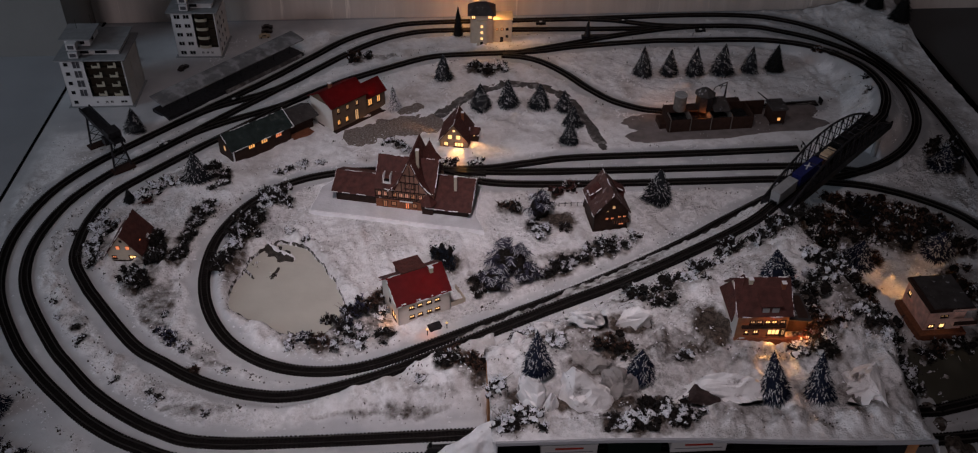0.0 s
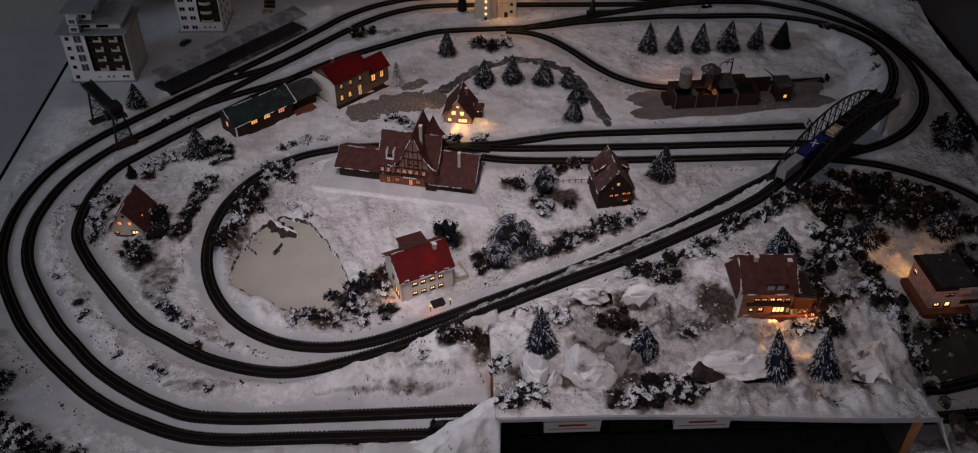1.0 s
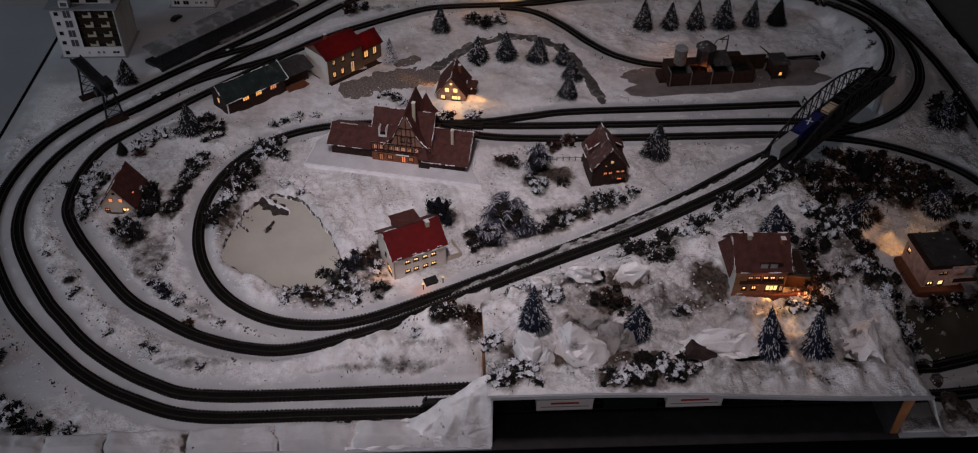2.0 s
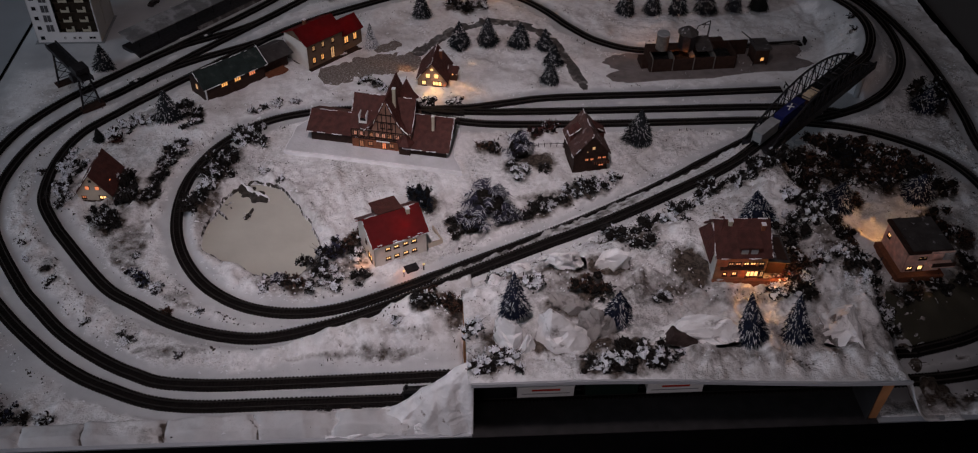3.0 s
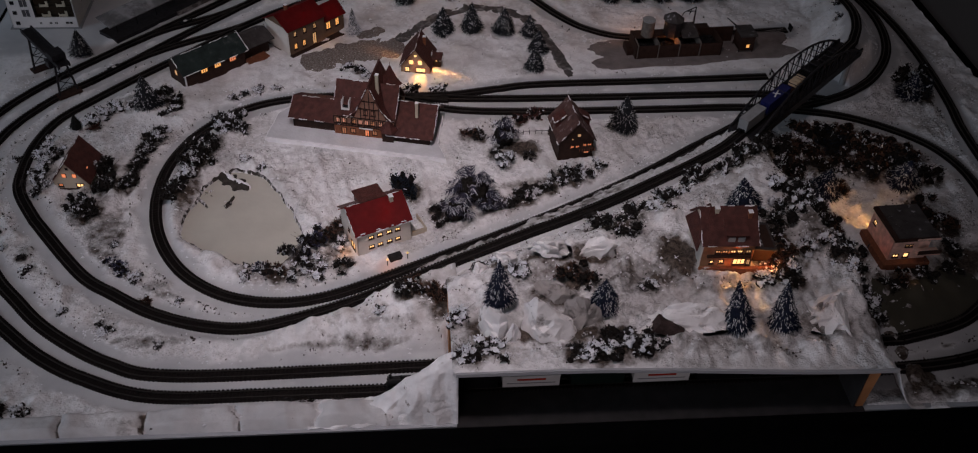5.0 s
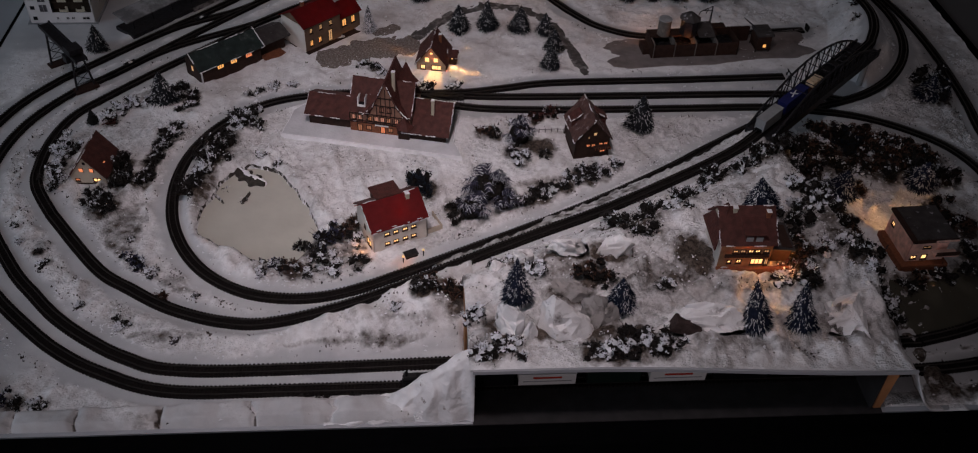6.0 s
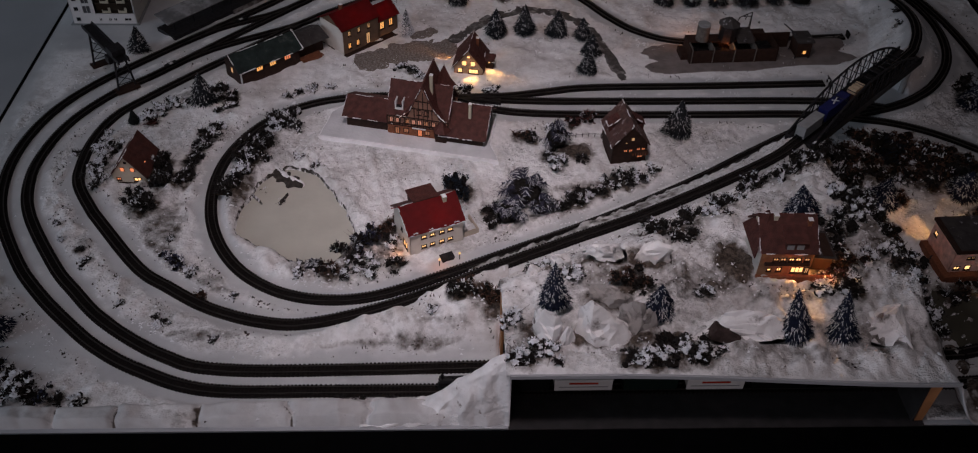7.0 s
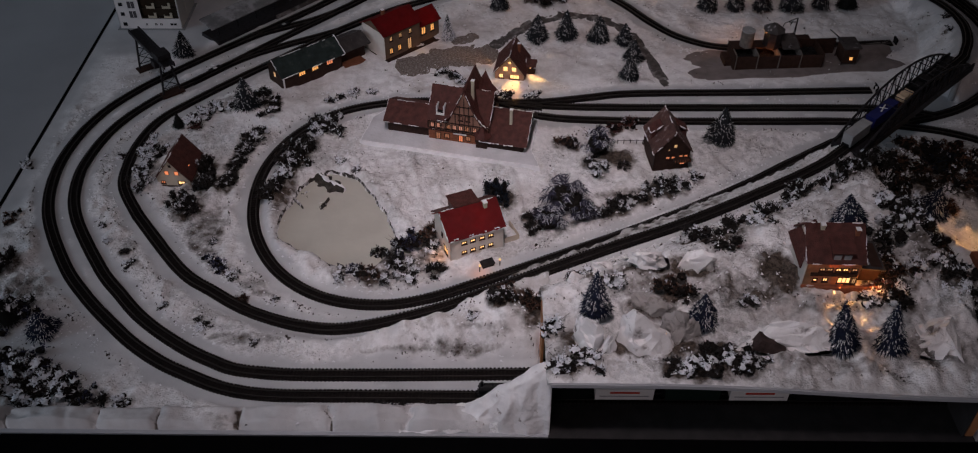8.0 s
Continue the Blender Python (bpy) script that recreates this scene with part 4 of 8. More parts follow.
apartment_block(-0.437, 0.512, -2.0, 0.074, 0.072, "white model tower block with rounded balconies", 0.036, 5, True)

# ---- platform canopy ----
ob = thing("station_platform", "dark long platform under a grey snow-dusted canopy", "platform", -0.424, 0.329, 0.0, 45.5)
plate(ob, "platform_deck", IRON, 0.0, 0.268, -0.020, 0.022, 0.0, 0.006)
bm = bmesh.new()
slab(bm, (-0.006, -0.005, 0.034), (0.272, -0.005, 0.034), (0.272, 0.011, 0.036), (-0.006, 0.011, 0.036), 0.0014)
slab(bm, (-0.006, -0.005, 0.034), (0.272, -0.005, 0.034), (0.272, -0.020, 0.030), (-0.006, -0.020, 0.030), 0.0014)
canopy = part("canopy", bm, material("snow_dusted_canopy", (0.15, 0.15, 0.155), 0.8, vary=0.2, scale=60, bump=0.4, second=(0.30, 0.30, 0.31), mix_scale=46, mix_low=0.48, mix_high=0.62), ob, "grey folded canopy roof dusted with snow")
for k in range(8):
    bm = bmesh.new()
    rod(bm, (0.014 + 0.034 * k, -0.003, 0.006), (0.014 + 0.034 * k, -0.003, 0.0335), 0.0008, 6)
    part("canopy_post", bm, IRON, ob)
plate(ob, "platform_edge", ASPHALT, 0.105, 0.262, -0.0225, -0.0205, 0.0, 0.0066, "pale platform edge")

DULL_WALL = material("dull_plaster", (0.15, 0.10, 0.07), 0.8, vary=0.15, scale=90)

# ---- red-roofed station house ----
ob = thing("station_house", "cream model house with glowing red tiled roof", "house", -0.150, 0.275, 0.0, 39.5)
W, D, HW, HR = 0.064, 0.052, 0.043, 0.058
wins = [("front", a, a + 0.0055, 0.008, 0.0175, GLOW_AMBER, 1) for a in (0.008, 0.023)]
wins += [("front", 0.041, 0.048, 0.003, 0.022, GLOW_DIM, 1)]
wins += [("front", a, a + 0.0048, 0.029, 0.037, GLOW_DIM, 1) for a in (0.009, 0.026, 0.044)]
walls(ob, W, D, HW, DULL_WALL, wins, TIMBER)
gable_end(ob, (0, D), (0, 0), HW, HR, DULL_WALL)
# White plate over the dull wall: the left side's light put into colour.
plate(ob, "end_render", WHITE_WALL, -0.0008, 0.0, 0.0, D, 0.0, HW, "white rendered end wall")
gable_end(ob, (W, 0), (W, D), HW, HR, DULL_WALL)
gable_roof(ob, 0, W, 0, D, HW, HR, ROOF_RED, "x", 0.003, 0.0010, label="red translucent roof lit from inside", snow=False)
bm = bmesh.new()
run_of_wall(bm, (W, 0.004), (0.103, 0.004), 0.031, [(0.006, 0.014, 0.014, 0.026), (0.023, 0.030, 0.014, 0.026)])
run_of_wall(bm, (0.103, 0.004), (0.103, 0.040), 0.031, [])
run_of_wall(bm, (0.103, 0.040), (W, 0.040), 0.031, [])
part("annex_wall", bm, DULL_WALL, ob)
for o in ((0.006, 0.014, 0.014, 0.026), (0.023, 0.030, 0.014, 0.026)):
    window(ob, (W, 0.004), (0.103, 0.004), o, GLOW_AMBER, TIMBER, 1)
gable_end(ob, (0.103, 0.004), (0.103, 0.040), 0.031, 0.046, DULL_WALL)
gable_roof(ob, W + 0.003, 0.103, 0.004, 0.040, 0.031, 0.046, ROOF_RED, "x", 0.003, 0.0010, "annex_roof", snow=False)
chimney(ob, 0.020, 0.028, 0.054, 0.066, BRICK)
plate(ob, "plinth", TIMBER, -0.002, 0.118, -0.008, 0.052, 0.0, 0.0018, "dark brown plinth along the house")
bulb(ob, 0.034, 0.012, 0.030, 0.030)
bulb(ob, 0.084, 0.016, 0.026, 0.020)

# ---- goods shed ----
ob = thing("goods_shed", "dark wooden goods shed with a green roof", "shed", -0.287, 0.198, 0.0, 37.5)
wins = [("front", a, a + 0.0105, 0.016, 0.0235, g, 2) for a, g in ((0.024, GLOW_AMBER), (0.045, GLOW_AMBER), (0.069, GLOW_RED))]
walls(ob, 0.094, 0.042, 0.028, TIMBER, wins, TIMBER)
gable_end(ob, (0, 0.042), (0, 0), 0.028, 0.043, TIMBER)
gable_end(ob, (0.094, 0), (0.094, 0.042), 0.028, 0.043, TIMBER)
roof = gable_roof(ob, 0, 0.094, 0, 0.042, 0.028, 0.043, ROOF_GREEN, "x", 0.0045, 0.0014, label="dark green roof with snow along the ridge")
snow_strip(roof, (0.098, -0.004, 0.0265), (0.098, 0.021, 0.0455), 0.0007)
plate(ob, "end_window", GLOW_DIM, -0.0006, 0, 0.022, 0.026, 0.014, 0.021)
plate(ob, "corner_post", BLOCK_WHITE, -0.0012, 0.0004, -0.0012, 0.0004, 0, 0.027)
plate(ob, "lean_to", TIMBER, 0.096, 0.140, 0.010, 0.040, 0, 0.024)
bm = bmesh.new()
slab(bm, (0.098, -0.002, 0.026), (0.144, -0.002, 0.026), (0.144, 0.022, 0.036), (0.098, 0.022, 0.036), 0.0014)
slab(bm, (0.098, 0.044, 0.026), (0.144, 0.044, 0.026), (0.144, 0.022, 0.036), (0.098, 0.022, 0.036), 0.0014)
part("lean_to_roof", bm, ROOF_DARK, ob)
plate(ob, "loading_ramp", BRICK, 0.094, 0.130, -0.006, 0.009, 0.0, 0.004)
bulb(ob, 0.050, 0.020, 0.018, 0.006)

# ---- timber-framed main station ----
PINK = translucent("faded_panel", (0.27, 0.155, 0.115), 0.2)
ob = thing("main_station", "half-timbered station with steep brown snow-edged roofs", "station", -0.133, 0.101, 0.007, -13.0)
ob.scale.z = 1.04
# wings
for x0, x1, d0, d1, hw, hr in ((0.0, 0.062, 0.004, 0.050, 0.018, 0.031), (0.134, 0.187, -0.002, 0.062, 0.014, 0.039)):
    bm = bmesh.new()
    for p, q in (((x0, d0), (x1, d0)), ((x1, d0), (x1, d1)), ((x1, d1), (x0, d1)), ((x0, d1), (x0, d0))):
        run_of_wall(bm, p, q, hw, [])
    part("wing_wall", bm, TIMBER, ob, "dark wooden wing wall")
    gable_end(ob, (x0, d1), (x0, d0), hw, hr, TIMBER)
    gable_end(ob, (x1, d0), (x1, d1), hw, hr, TIMBER)
    gable_roof(ob, x0, x1, d0, d1, hw, hr, ROOF_BROWN, "x", 0.005, 0.0016, "wing_roof")
chimney(ob, 0.166, 0.016, 0.028, 0.050, CREAM_PLASTIC, 0.0018)
# middle block
X0, X1, DD = 0.058, 0.140, 0.056
bm = bmesh.new()
low = [(a, a + 0.006, 0.001, 0.0115) for a in (0.010, 0.041)] + [(a, a + 0.0065, 0.004, 0.011) for a in (0.022, 0.051, 0.064)]
high = [(a, a + 0.0062, 0.0185, 0.026) for a in (0.003, 0.0115, 0.0235, 0.032, 0.0405, 0.049, 0.060)]
run_of_wall(bm, (X0, 0), (X1, 0), 0.0145, low)
part("wall", bm, BRICK, ob, "brown brick ground floor wall")
bm = bmesh.new()
run_of_wall(bm, (X0, 0), (X1, 0), 0.0135, high, 0.0012, 0.0145)
for p, q in (((X1, 0), (X1, DD)), ((X1, DD), (X0, DD)), ((X0, DD), (X0, 0))):
    run_of_wall(bm, p, q, 0.028, [])
part("upper_wall", bm, PINK, ob, "faded infill panels of the upper floor")
for i, o in enumerate(low):
    window(ob, (X0, 0), (X1, 0), o, GLOW_RED if i % 4 == 1 else GLOW_FAINT, TIMBER, 1, False)
for i, o in enumerate(high):
    window(ob, (X0, 0), (X1, 0), o, (GLOW_PINK, GLOW_PINK, GLOW_FAINT)[i % 3], TIMBER, 1)
GX0, GX1, GA = X0 + 0.027, X0 + 0.072, 0.078
gable_end(ob, (GX0, -0.002), (GX1, -0.002), 0.028, GA, PINK)
for x0, x1, z0, z1 in ((0.0145, 0.020, 0.036, 0.043), (0.0245, 0.030, 0.036, 0.043)):
    window(ob, (GX0, -0.002), (GX1, -0.002), (x0, x1, z0, z1), GLOW_DIM, TIMBER, 1)
# timber framing
for zz in (0.0145, 0.0170, 0.0275):
    plate(ob, "beam", TIMBER, X0, X1, -0.0008, 0.0, zz, zz + 0.0012)
for k in range(11):
    c = X0 + (X1 - X0) * k / 10
    plate(ob, "post", TIMBER, c - 0.0006, c + 0.0006, -0.0007, 0.0, 0.0145, 0.028)
for c in (0.020, 0.046, 0.057):
    bm = bmesh.new()
    rod(bm, (X0 + c, -0.0004, 0.0165), (X0 + c + 0.008, -0.0004, 0.0275), 0.0005, 4)
    part("brace", bm, TIMBER, ob)
for zz, half in ((0.0295, 0.0215), (0.0445, 0.0145), (0.056, 0.0095)):
    m = (GX0 + GX1) / 2
    plate(ob, "gable_beam", TIMBER, m - half, m + half, -0.0030, -0.0020, zz, zz + 0.001)
for c in (-0.012, -0.006, 0.0, 0.006, 0.012):
    m = (GX0 + GX1) / 2 + c
    plate(ob, "gable_post", TIMBER, m - 0.0005, m + 0.0005, -0.0029, -0.0020, 0.0285, 0.070 - abs(c) * 1.9)
plate(ob, "name_board", BLOCK_WHITE, X0 + 0.034, X0 + 0.052, -0.0016, -0.0008, 0.0128, 0.0144, "small white name board")
gable_roof(ob, X0, X1, 0, DD, 0.030, 0.063, ROOF_BROWN, "x", 0.0012, 0.0018, label="steep brown tiled roof")
# steep cross gable with flared eaves
bm = bmesh.new()
m = (GX0 + GX1) / 2
for s in (-1, 1):
    slab(bm, (m, -0.0045, GA + 0.004), (m, 0.056, GA + 0.004), (m + s * 0.017, 0.056, 0.044), (m + s * 0.017, -0.0045, 0.044), 0.0016)
    slab(bm, (m + s * 0.017, -0.0045, 0.044), (m + s * 0.017, 0.056, 0.044), (m + s * 0.030, 0.050, 0.031), (m + s * 0.030, -0.0045, 0.031), 0.0016)
cross = part("cross_roof", bm, ROOF_BROWN, ob, "flared steep gable roof")
for s in (-1, 1):
    snow_strip(cross, (m, -0.0047, GA + 0.004), (m + s * 0.017, -0.0047, 0.0443), 0.0009)
    snow_strip(cross, (m + s * 0.017, -0.0047, 0.0443), (m + s * 0.030, -0.0047, 0.0315), 0.0011)
bm = bmesh.new()
prism(bm, [(m - 0.017, 0.055, 0.044), (m + 0.017, 0.055, 0.044), (m, 0.055, GA + 0.002)], (0, 0.001, 0))
part("rear_gable", bm, TIMBER, ob)
# pointed turret and rear gable
def spire(parent, x, y, z0, z1, r, mat, name="turret_roof", sides_=4):
    bm = bmesh.new()
    rod(bm, (x, y, z0), (x, y, z0 + (z1 - z0) * 0.35), r, sides_, r * 0.52)
    rod(bm, (x, y, z0 + (z1 - z0) * 0.35), (x, y, z1), r * 0.52, sides_, r * 0.04)
    rod(bm, (x, y, z1), (x, y, z1 + 0.004), 0.0003, 4)
    return part(name, bm, mat, parent)
plate(ob, "turret", TIMBER, m + 0.008, m + 0.026, 0.034, 0.052, 0.040, 0.058)
spire(ob, m + 0.017, 0.043, 0.057, 0.083, 0.017, ROOF_BROWN)
chimney(ob, m + 0.008, 0.012, 0.060, 0.088, CREAM_PLASTIC, 0.0019)
# oriel at the front corner
plate(ob, "oriel", TIMBER, X1 - 0.016, X1 - 0.001, -0.006, 0.004, 0.0, 0.018)
spire(ob, X1 - 0.008, 0.0, 0.017, 0.034, 0.013, ROOF_BROWN, "oriel_roof", 6)
# dormer on the main slope
bm = bmesh.new()
box(bm, X0 + 0.010, X0 + 0.0115, 0.004, 0.016, 0.036, 0.0485)
box(bm, X0 + 0.0195, X0 + 0.021, 0.004, 0.016, 0.036, 0.0485)
box(bm, X0 + 0.010, X0 + 0.021, 0.0035, 0.005, 0.034, 0.0385)
dormer = part("dormer", bm, BLOCK_WHITE, ob, "pale framed dormer")
plate(dormer, "dormer_window", DARK_GLASS, X0 + 0.0115, X0 + 0.0195, 0.005, 0.016, 0.036, 0.041)
bulb(ob, X0 + 0.030, 0.010, 0.010, 0.014)
bulb(ob, X0 + 0.040, 0.018, 0.034, 0.006)
bm = bmesh.new()
rim = [(-0.030, -0.026), (0.214, -0.026), (0.197, 0.004), (0.192, 0.064), (-0.008, 0.064), (-0.030, 0.026)]
outline = []
for (ax, ay), (bx, by) in zip(rim, rim[1:] + rim[:1]):
    for k in range(12):
        px, py = ax + (bx - ax) * k / 12, ay + (by - ay) * k / 12
        outline.append((px + 0.0010 * noise.noise(Vector((px * 150, py * 150, 2.0))), py + 0.0012 * noise.noise(Vector((px * 150, py * 150, 6.0))), -0.010))
prism(bm, outline, (0, 0, 0.010))
base = part("snow_slab", bm, SNOW_CLEAN, ob, "thick white snow slab under the station")
# Thin plate over the slab, greyer than its sides.
bm = bmesh.new()
prism(bm, [(px * 0.985 + 0.0012, py * 0.94 + 0.001, 0.0) for px, py, pz in outline], (0, 0, 0.0006))
part("slab_top", bm, SLAB_TOP, base, "grey swept top of the slab")

# ---- small gabled houses ----
def gabled_house(name, label, x, y, z, rz, w, d, hw, hr, wall, roof, wins, gable_wins, lamp, frame_mat=TIMBER, over=0.003):
    ob = thing(name, label, "house", x, y, z, rz)
    walls(ob, w, d, hw, wall, wins, frame_mat)
    gable_end(ob, (0, 0), (w, 0), hw, hr, wall)
    gable_end(ob, (w, d), (0, d), hw, hr, wall)
    gable_roof(ob, 0, w, 0, d, hw, hr, roof, "y", over, 0.0014)
    for x0, x1, z0, z1, g in gable_wins:
        bm = bmesh.new()
        e = 0.0005
        box(bm, x0 - e, x1 + e, -0.0005, 0.0, z0 - e, z1 + e)
        f = part("window", bm, frame_mat, ob)
        bm = bmesh.new()
        box(bm, x0, x1, -0.0009, -0.0005, z0, z1)
        part("pane", bm, g, f, "glowing warm pane").visible_shadow = False
    if lamp:
        bulb(ob, w * 0.55, d * 0.40, hw * 0.88, lamp)
    plate(ob, "footing", TIMBER, -0.001, w + 0.001, -0.001, d + 0.001, -0.006, 0.0008)
    return ob


ob = gabled_house("cottage", "small brown cottage with four brightly lit windows", 0.013, 0.229, 0.0, -10.0, 0.043, 0.046, 0.014, 0.042, translucent("lit_cottage_wall", (0.46, 0.33, 0.22), 0.10), ROOF_BROWN,
                  [("front", 0.006, 0.0125, 0.003, 0.0105, GLOW, 1), ("front", 0.022, 0.036, 0.003, 0.0105, GLOW, 2), ("left", 0.012, 0.022, 0.004, 0.011, GLOW, 1), ("right", 0.0055, 0.009, 0.003, 0.0118, GLOW, 0), ("right", 0.0122, 0.0165, 0.003, 0.0118, GLOW, 0), ("right", 0.031, 0.036, 0.003, 0.0118, GLOW, 1)],
                  [(0.0125, 0.0185, 0.0165, 0.023, GLOW), (0.025, 0.031, 0.0165, 0.023, GLOW), (0.0195, 0.0235, 0.029, 0.032, GLOW)], 0.0)
bulb(ob, 0.031, 0.0190, 0.0120, 0.50)
plate(ob, "porch", TIMBER, 0.0445, 0.056, 0.018, 0.029, 0.0, 0.016)
gable_roof(ob, 0.0445, 0.056, 0.018, 0.029, 0.016, 0.024, ROOF_BROWN, "x", 0.002, 0.0012, "porch_roof")
plate(ob, "porch_lamp", GLOW, 0.0485, 0.0505, 0.0172, 0.018, 0.012, 0.014)
chimney(ob, 0.030, 0.030, 0.030, 0.044, BRICK)

ob = gabled_house("farm_cottage", "grey gabled cottage with a steep dark brown roof", -0.414, 0.004, 0.002, -5.0, 0.043, 0.046, 0.013, 0.042, CREAM_WALL, ROOF_BROWN,
                  [("front", 0.005, 0.0105, 0.0035, 0.0075, GLOW_RED, 1), ("front", 0.027, 0.036, 0.003, 0.0085, GLOW, 1)],
                  [(0.013, 0.0175, 0.0185, 0.0235, GLOW_RED), (0.0255, 0.030, 0.0185, 0.0235, GLOW_RED), (0.0195, 0.022, 0.030, 0.0325, DARK_GLASS)], 0.004)
plate(ob, "skylight", GLOW_RED, 0.0375, 0.0385, 0.014, 0.017, 0.0185, 0.0215)

ob = gabled_house("chalet", "tall dark chalet with snow on its brown roof", 0.216, 0.028, 0.003, 5.0, 0.046, 0.050, 0.029, 0.057, TIMBER, ROOF_SNOWY,
                  [("front", 0.015, 0.020, 0.015, 0.0195, GLOW_RED, 1), ("front", 0.022, 0.027, 0.015, 0.0195, GLOW_RED, 1), ("front", 0.0320, 0.0370, 0.017, 0.021, GLOW_RED, 1), ("front", 0.0385, 0.0435, 0.017, 0.021, GLOW_RED, 1), ("front", 0.034, 0.041, 0.005, 0.010, GLOW_RED, 1)],
                  [(0.0235, 0.0270, 0.034, 0.038, GLOW_DIM), (0.0165, 0.018, 0.0295, 0.031, GLOW_DIM)], 0.012)
plate(ob, "balcony", TIMBER, 0.025, 0.047, -0.005, 0.0, 0.0125, 0.0165, "dark wooden balcony")
for k in range(7):
    plate(ob, "baluster", BRICK, 0.026 + 0.0033 * k, 0.0268 + 0.0033 * k, -0.0056, -0.005, 0.0125, 0.0165)
for side in (-1, 1):
    def across(v):
        return 0.023 + side * v
    bm = bmesh.new()
    slab(bm, (across(0.0250), 0.022, 0.0405), (across(0.0250), 0.038, 0.0405), (across(0.0100), 0.038, 0.0510), (across(0.0100), 0.022, 0.0510), 0.0014)
    box(bm, min(across(0.012), across(0.0230)), max(across(0.012), across(0.0230)), 0.023, 0.037, 0.030, 0.0395)
    dormer = part("dormer", bm, ROOF_BROWN, ob)
    snow_strip(dormer, (across(0.0250), 0.022, 0.0407), (across(0.0250), 0.038, 0.0407), 0.0014)
    snow_strip(dormer, (across(0.0250), 0.022, 0.0407), (across(0.0100), 0.022, 0.0512), 0.0012)
for side in (-0.003, 0.049):
    snow_strip(ob.children[0], (side, -0.003, 0.0262), (side, 0.053, 0.0262), 0.0016)

# ---- red-roofed town house ----
ob = thing("town_house", "white house with a glowing red roof and lit windows", "house", -0.041, -0.127, 0.0, 21.0)
W, D, HW, HR, YR = 0.066, 0.048, 0.034, 0.053, 0.028
wins = [("front", a, a + 0.0058, z, z + 0.0042, GLOW, 1) for a in (0.014, 0.0245, 0.036, 0.0465) for z in (0.008, 0.0225)]
wins += [("left", 0.022, 0.026, 0.020, 0.025, DARK_GLASS, 1), ("left", 0.028, 0.040, 0.002, 0.012, GLOW, 1)]
walls(ob, W, D, HW, WHITE_WALL, wins, TIMBER)
gable_end(ob, (0, D), (0, 0), HW, HR, WHITE_WALL, apex=1 - YR / D)
gable_end(ob, (W, 0), (W, D), HW, HR, WHITE_WALL, apex=YR / D)
roof = gable_roof(ob, 0, W, 0, D, HW, HR, ROOF_RED, "x", 0.0025, 0.0010, label="bright red roof lit from inside", ridge=YR / D)
bm = bmesh.new()
box(bm, 0.018, 0.046, 0.030, 0.050, 0.040, 0.0525)
slab(bm, (0.016, 0.027, 0.055), (0.048, 0.027, 0.055), (0.048, 0.052, 0.053), (0.016, 0.052, 0.053), 0.0014)
part("rear_dormer", bm, ROOF_BROWN, ob)
bm = bmesh.new()
slab(bm, (-0.003, 0.0285, 0.0545), (0.069, 0.0285, 0.0545), (0.069, 0.052, 0.036), (-0.003, 0.052, 0.036), 0.0014)
part("rear_slope", bm, ROOF_BROWN, ob, "dark brown rear roof slope")
chimney(ob, 0.052, 0.022, 0.046, 0.056, CREAM_PLASTIC)
for k in range(4):
    snow_strip(roof, (0.004 + 0.016 * k, -0.001 + 0.001 * (k % 2), 0.0345), (0.012 + 0.016 * k, -0.001, 0.0345), 0.0011)
plate(ob, "yard_wall", CREAM_WALL, 0.069, 0.088, 0.004, 0.0055, 0, 0.008)
plate(ob, "yard_wall", CREAM_WALL, 0.0865, 0.088, 0.0055, 0.030, 0, 0.008)
bulb(ob, 0.040, 0.016, 0.037, 0.010, (1.0, 0.5, 0.2))
bulb(ob, 0.030, 0.022, 0.014, 0.012)
bulb(ob, -0.012, 0.010, 0.007, 0.003, (1.0, 0.36, 0.12))

# ---- timber inn on the hillside ----
ob = thing("inn", "brown timber inn with brightly lit ground floor windows", "house", 0.318, -0.240, 0.090, -2.0)
W, D, HW, HR, YR = 0.0535, 0.048, 0.034, 0.057, 0.028
wins = [("front", 0.0095, 0.0135, 0.006, 0.010, GLOW, 0), ("front", 0.019, 0.024, 0.006, 0.011, GLOW, 1), ("front", 0.034, 0.047, 0.004, 0.012, GLOW, 2), ("front", 0.0485, 0.0525, 0.003, 0.0115, GLOW_DIM, 1)]
wins += [("front", a, a + 0.0055, 0.0205, 0.0245, g, 1) for a, g in ((0.013, GLOW_DIM), (0.0205, GLOW_DIM), (0.029, GLOW), (0.036, GLOW), (0.045, GLOW_DIM))]
wins += [("right", 0.008, 0.016, 0.004, 0.012, GLOW, 1), ("right", 0.024, 0.032, 0.004, 0.012, GLOW, 1)]
walls(ob, W, D, HW, translucent("lit_inn_wall", (0.30, 0.19, 0.11), 0.25), wins, TIMBER)
gable_end(ob, (0, D), (0, 0), HW, HR, CREAM_WALL, apex=1 - YR / D)
gable_end(ob, (W, 0), (W, D), HW, HR, TIMBER, apex=YR / D)
gable_roof(ob, 0, W, 0, D, HW, HR, ROOF_BROWN, "x", 0.0032, 0.0018, label="large brown roof with patches of snow", ridge=YR / D)
bm = bmesh.new()
box(bm, 0.022, 0.042, 0.001, 0.020, 0.033, 0.0455)
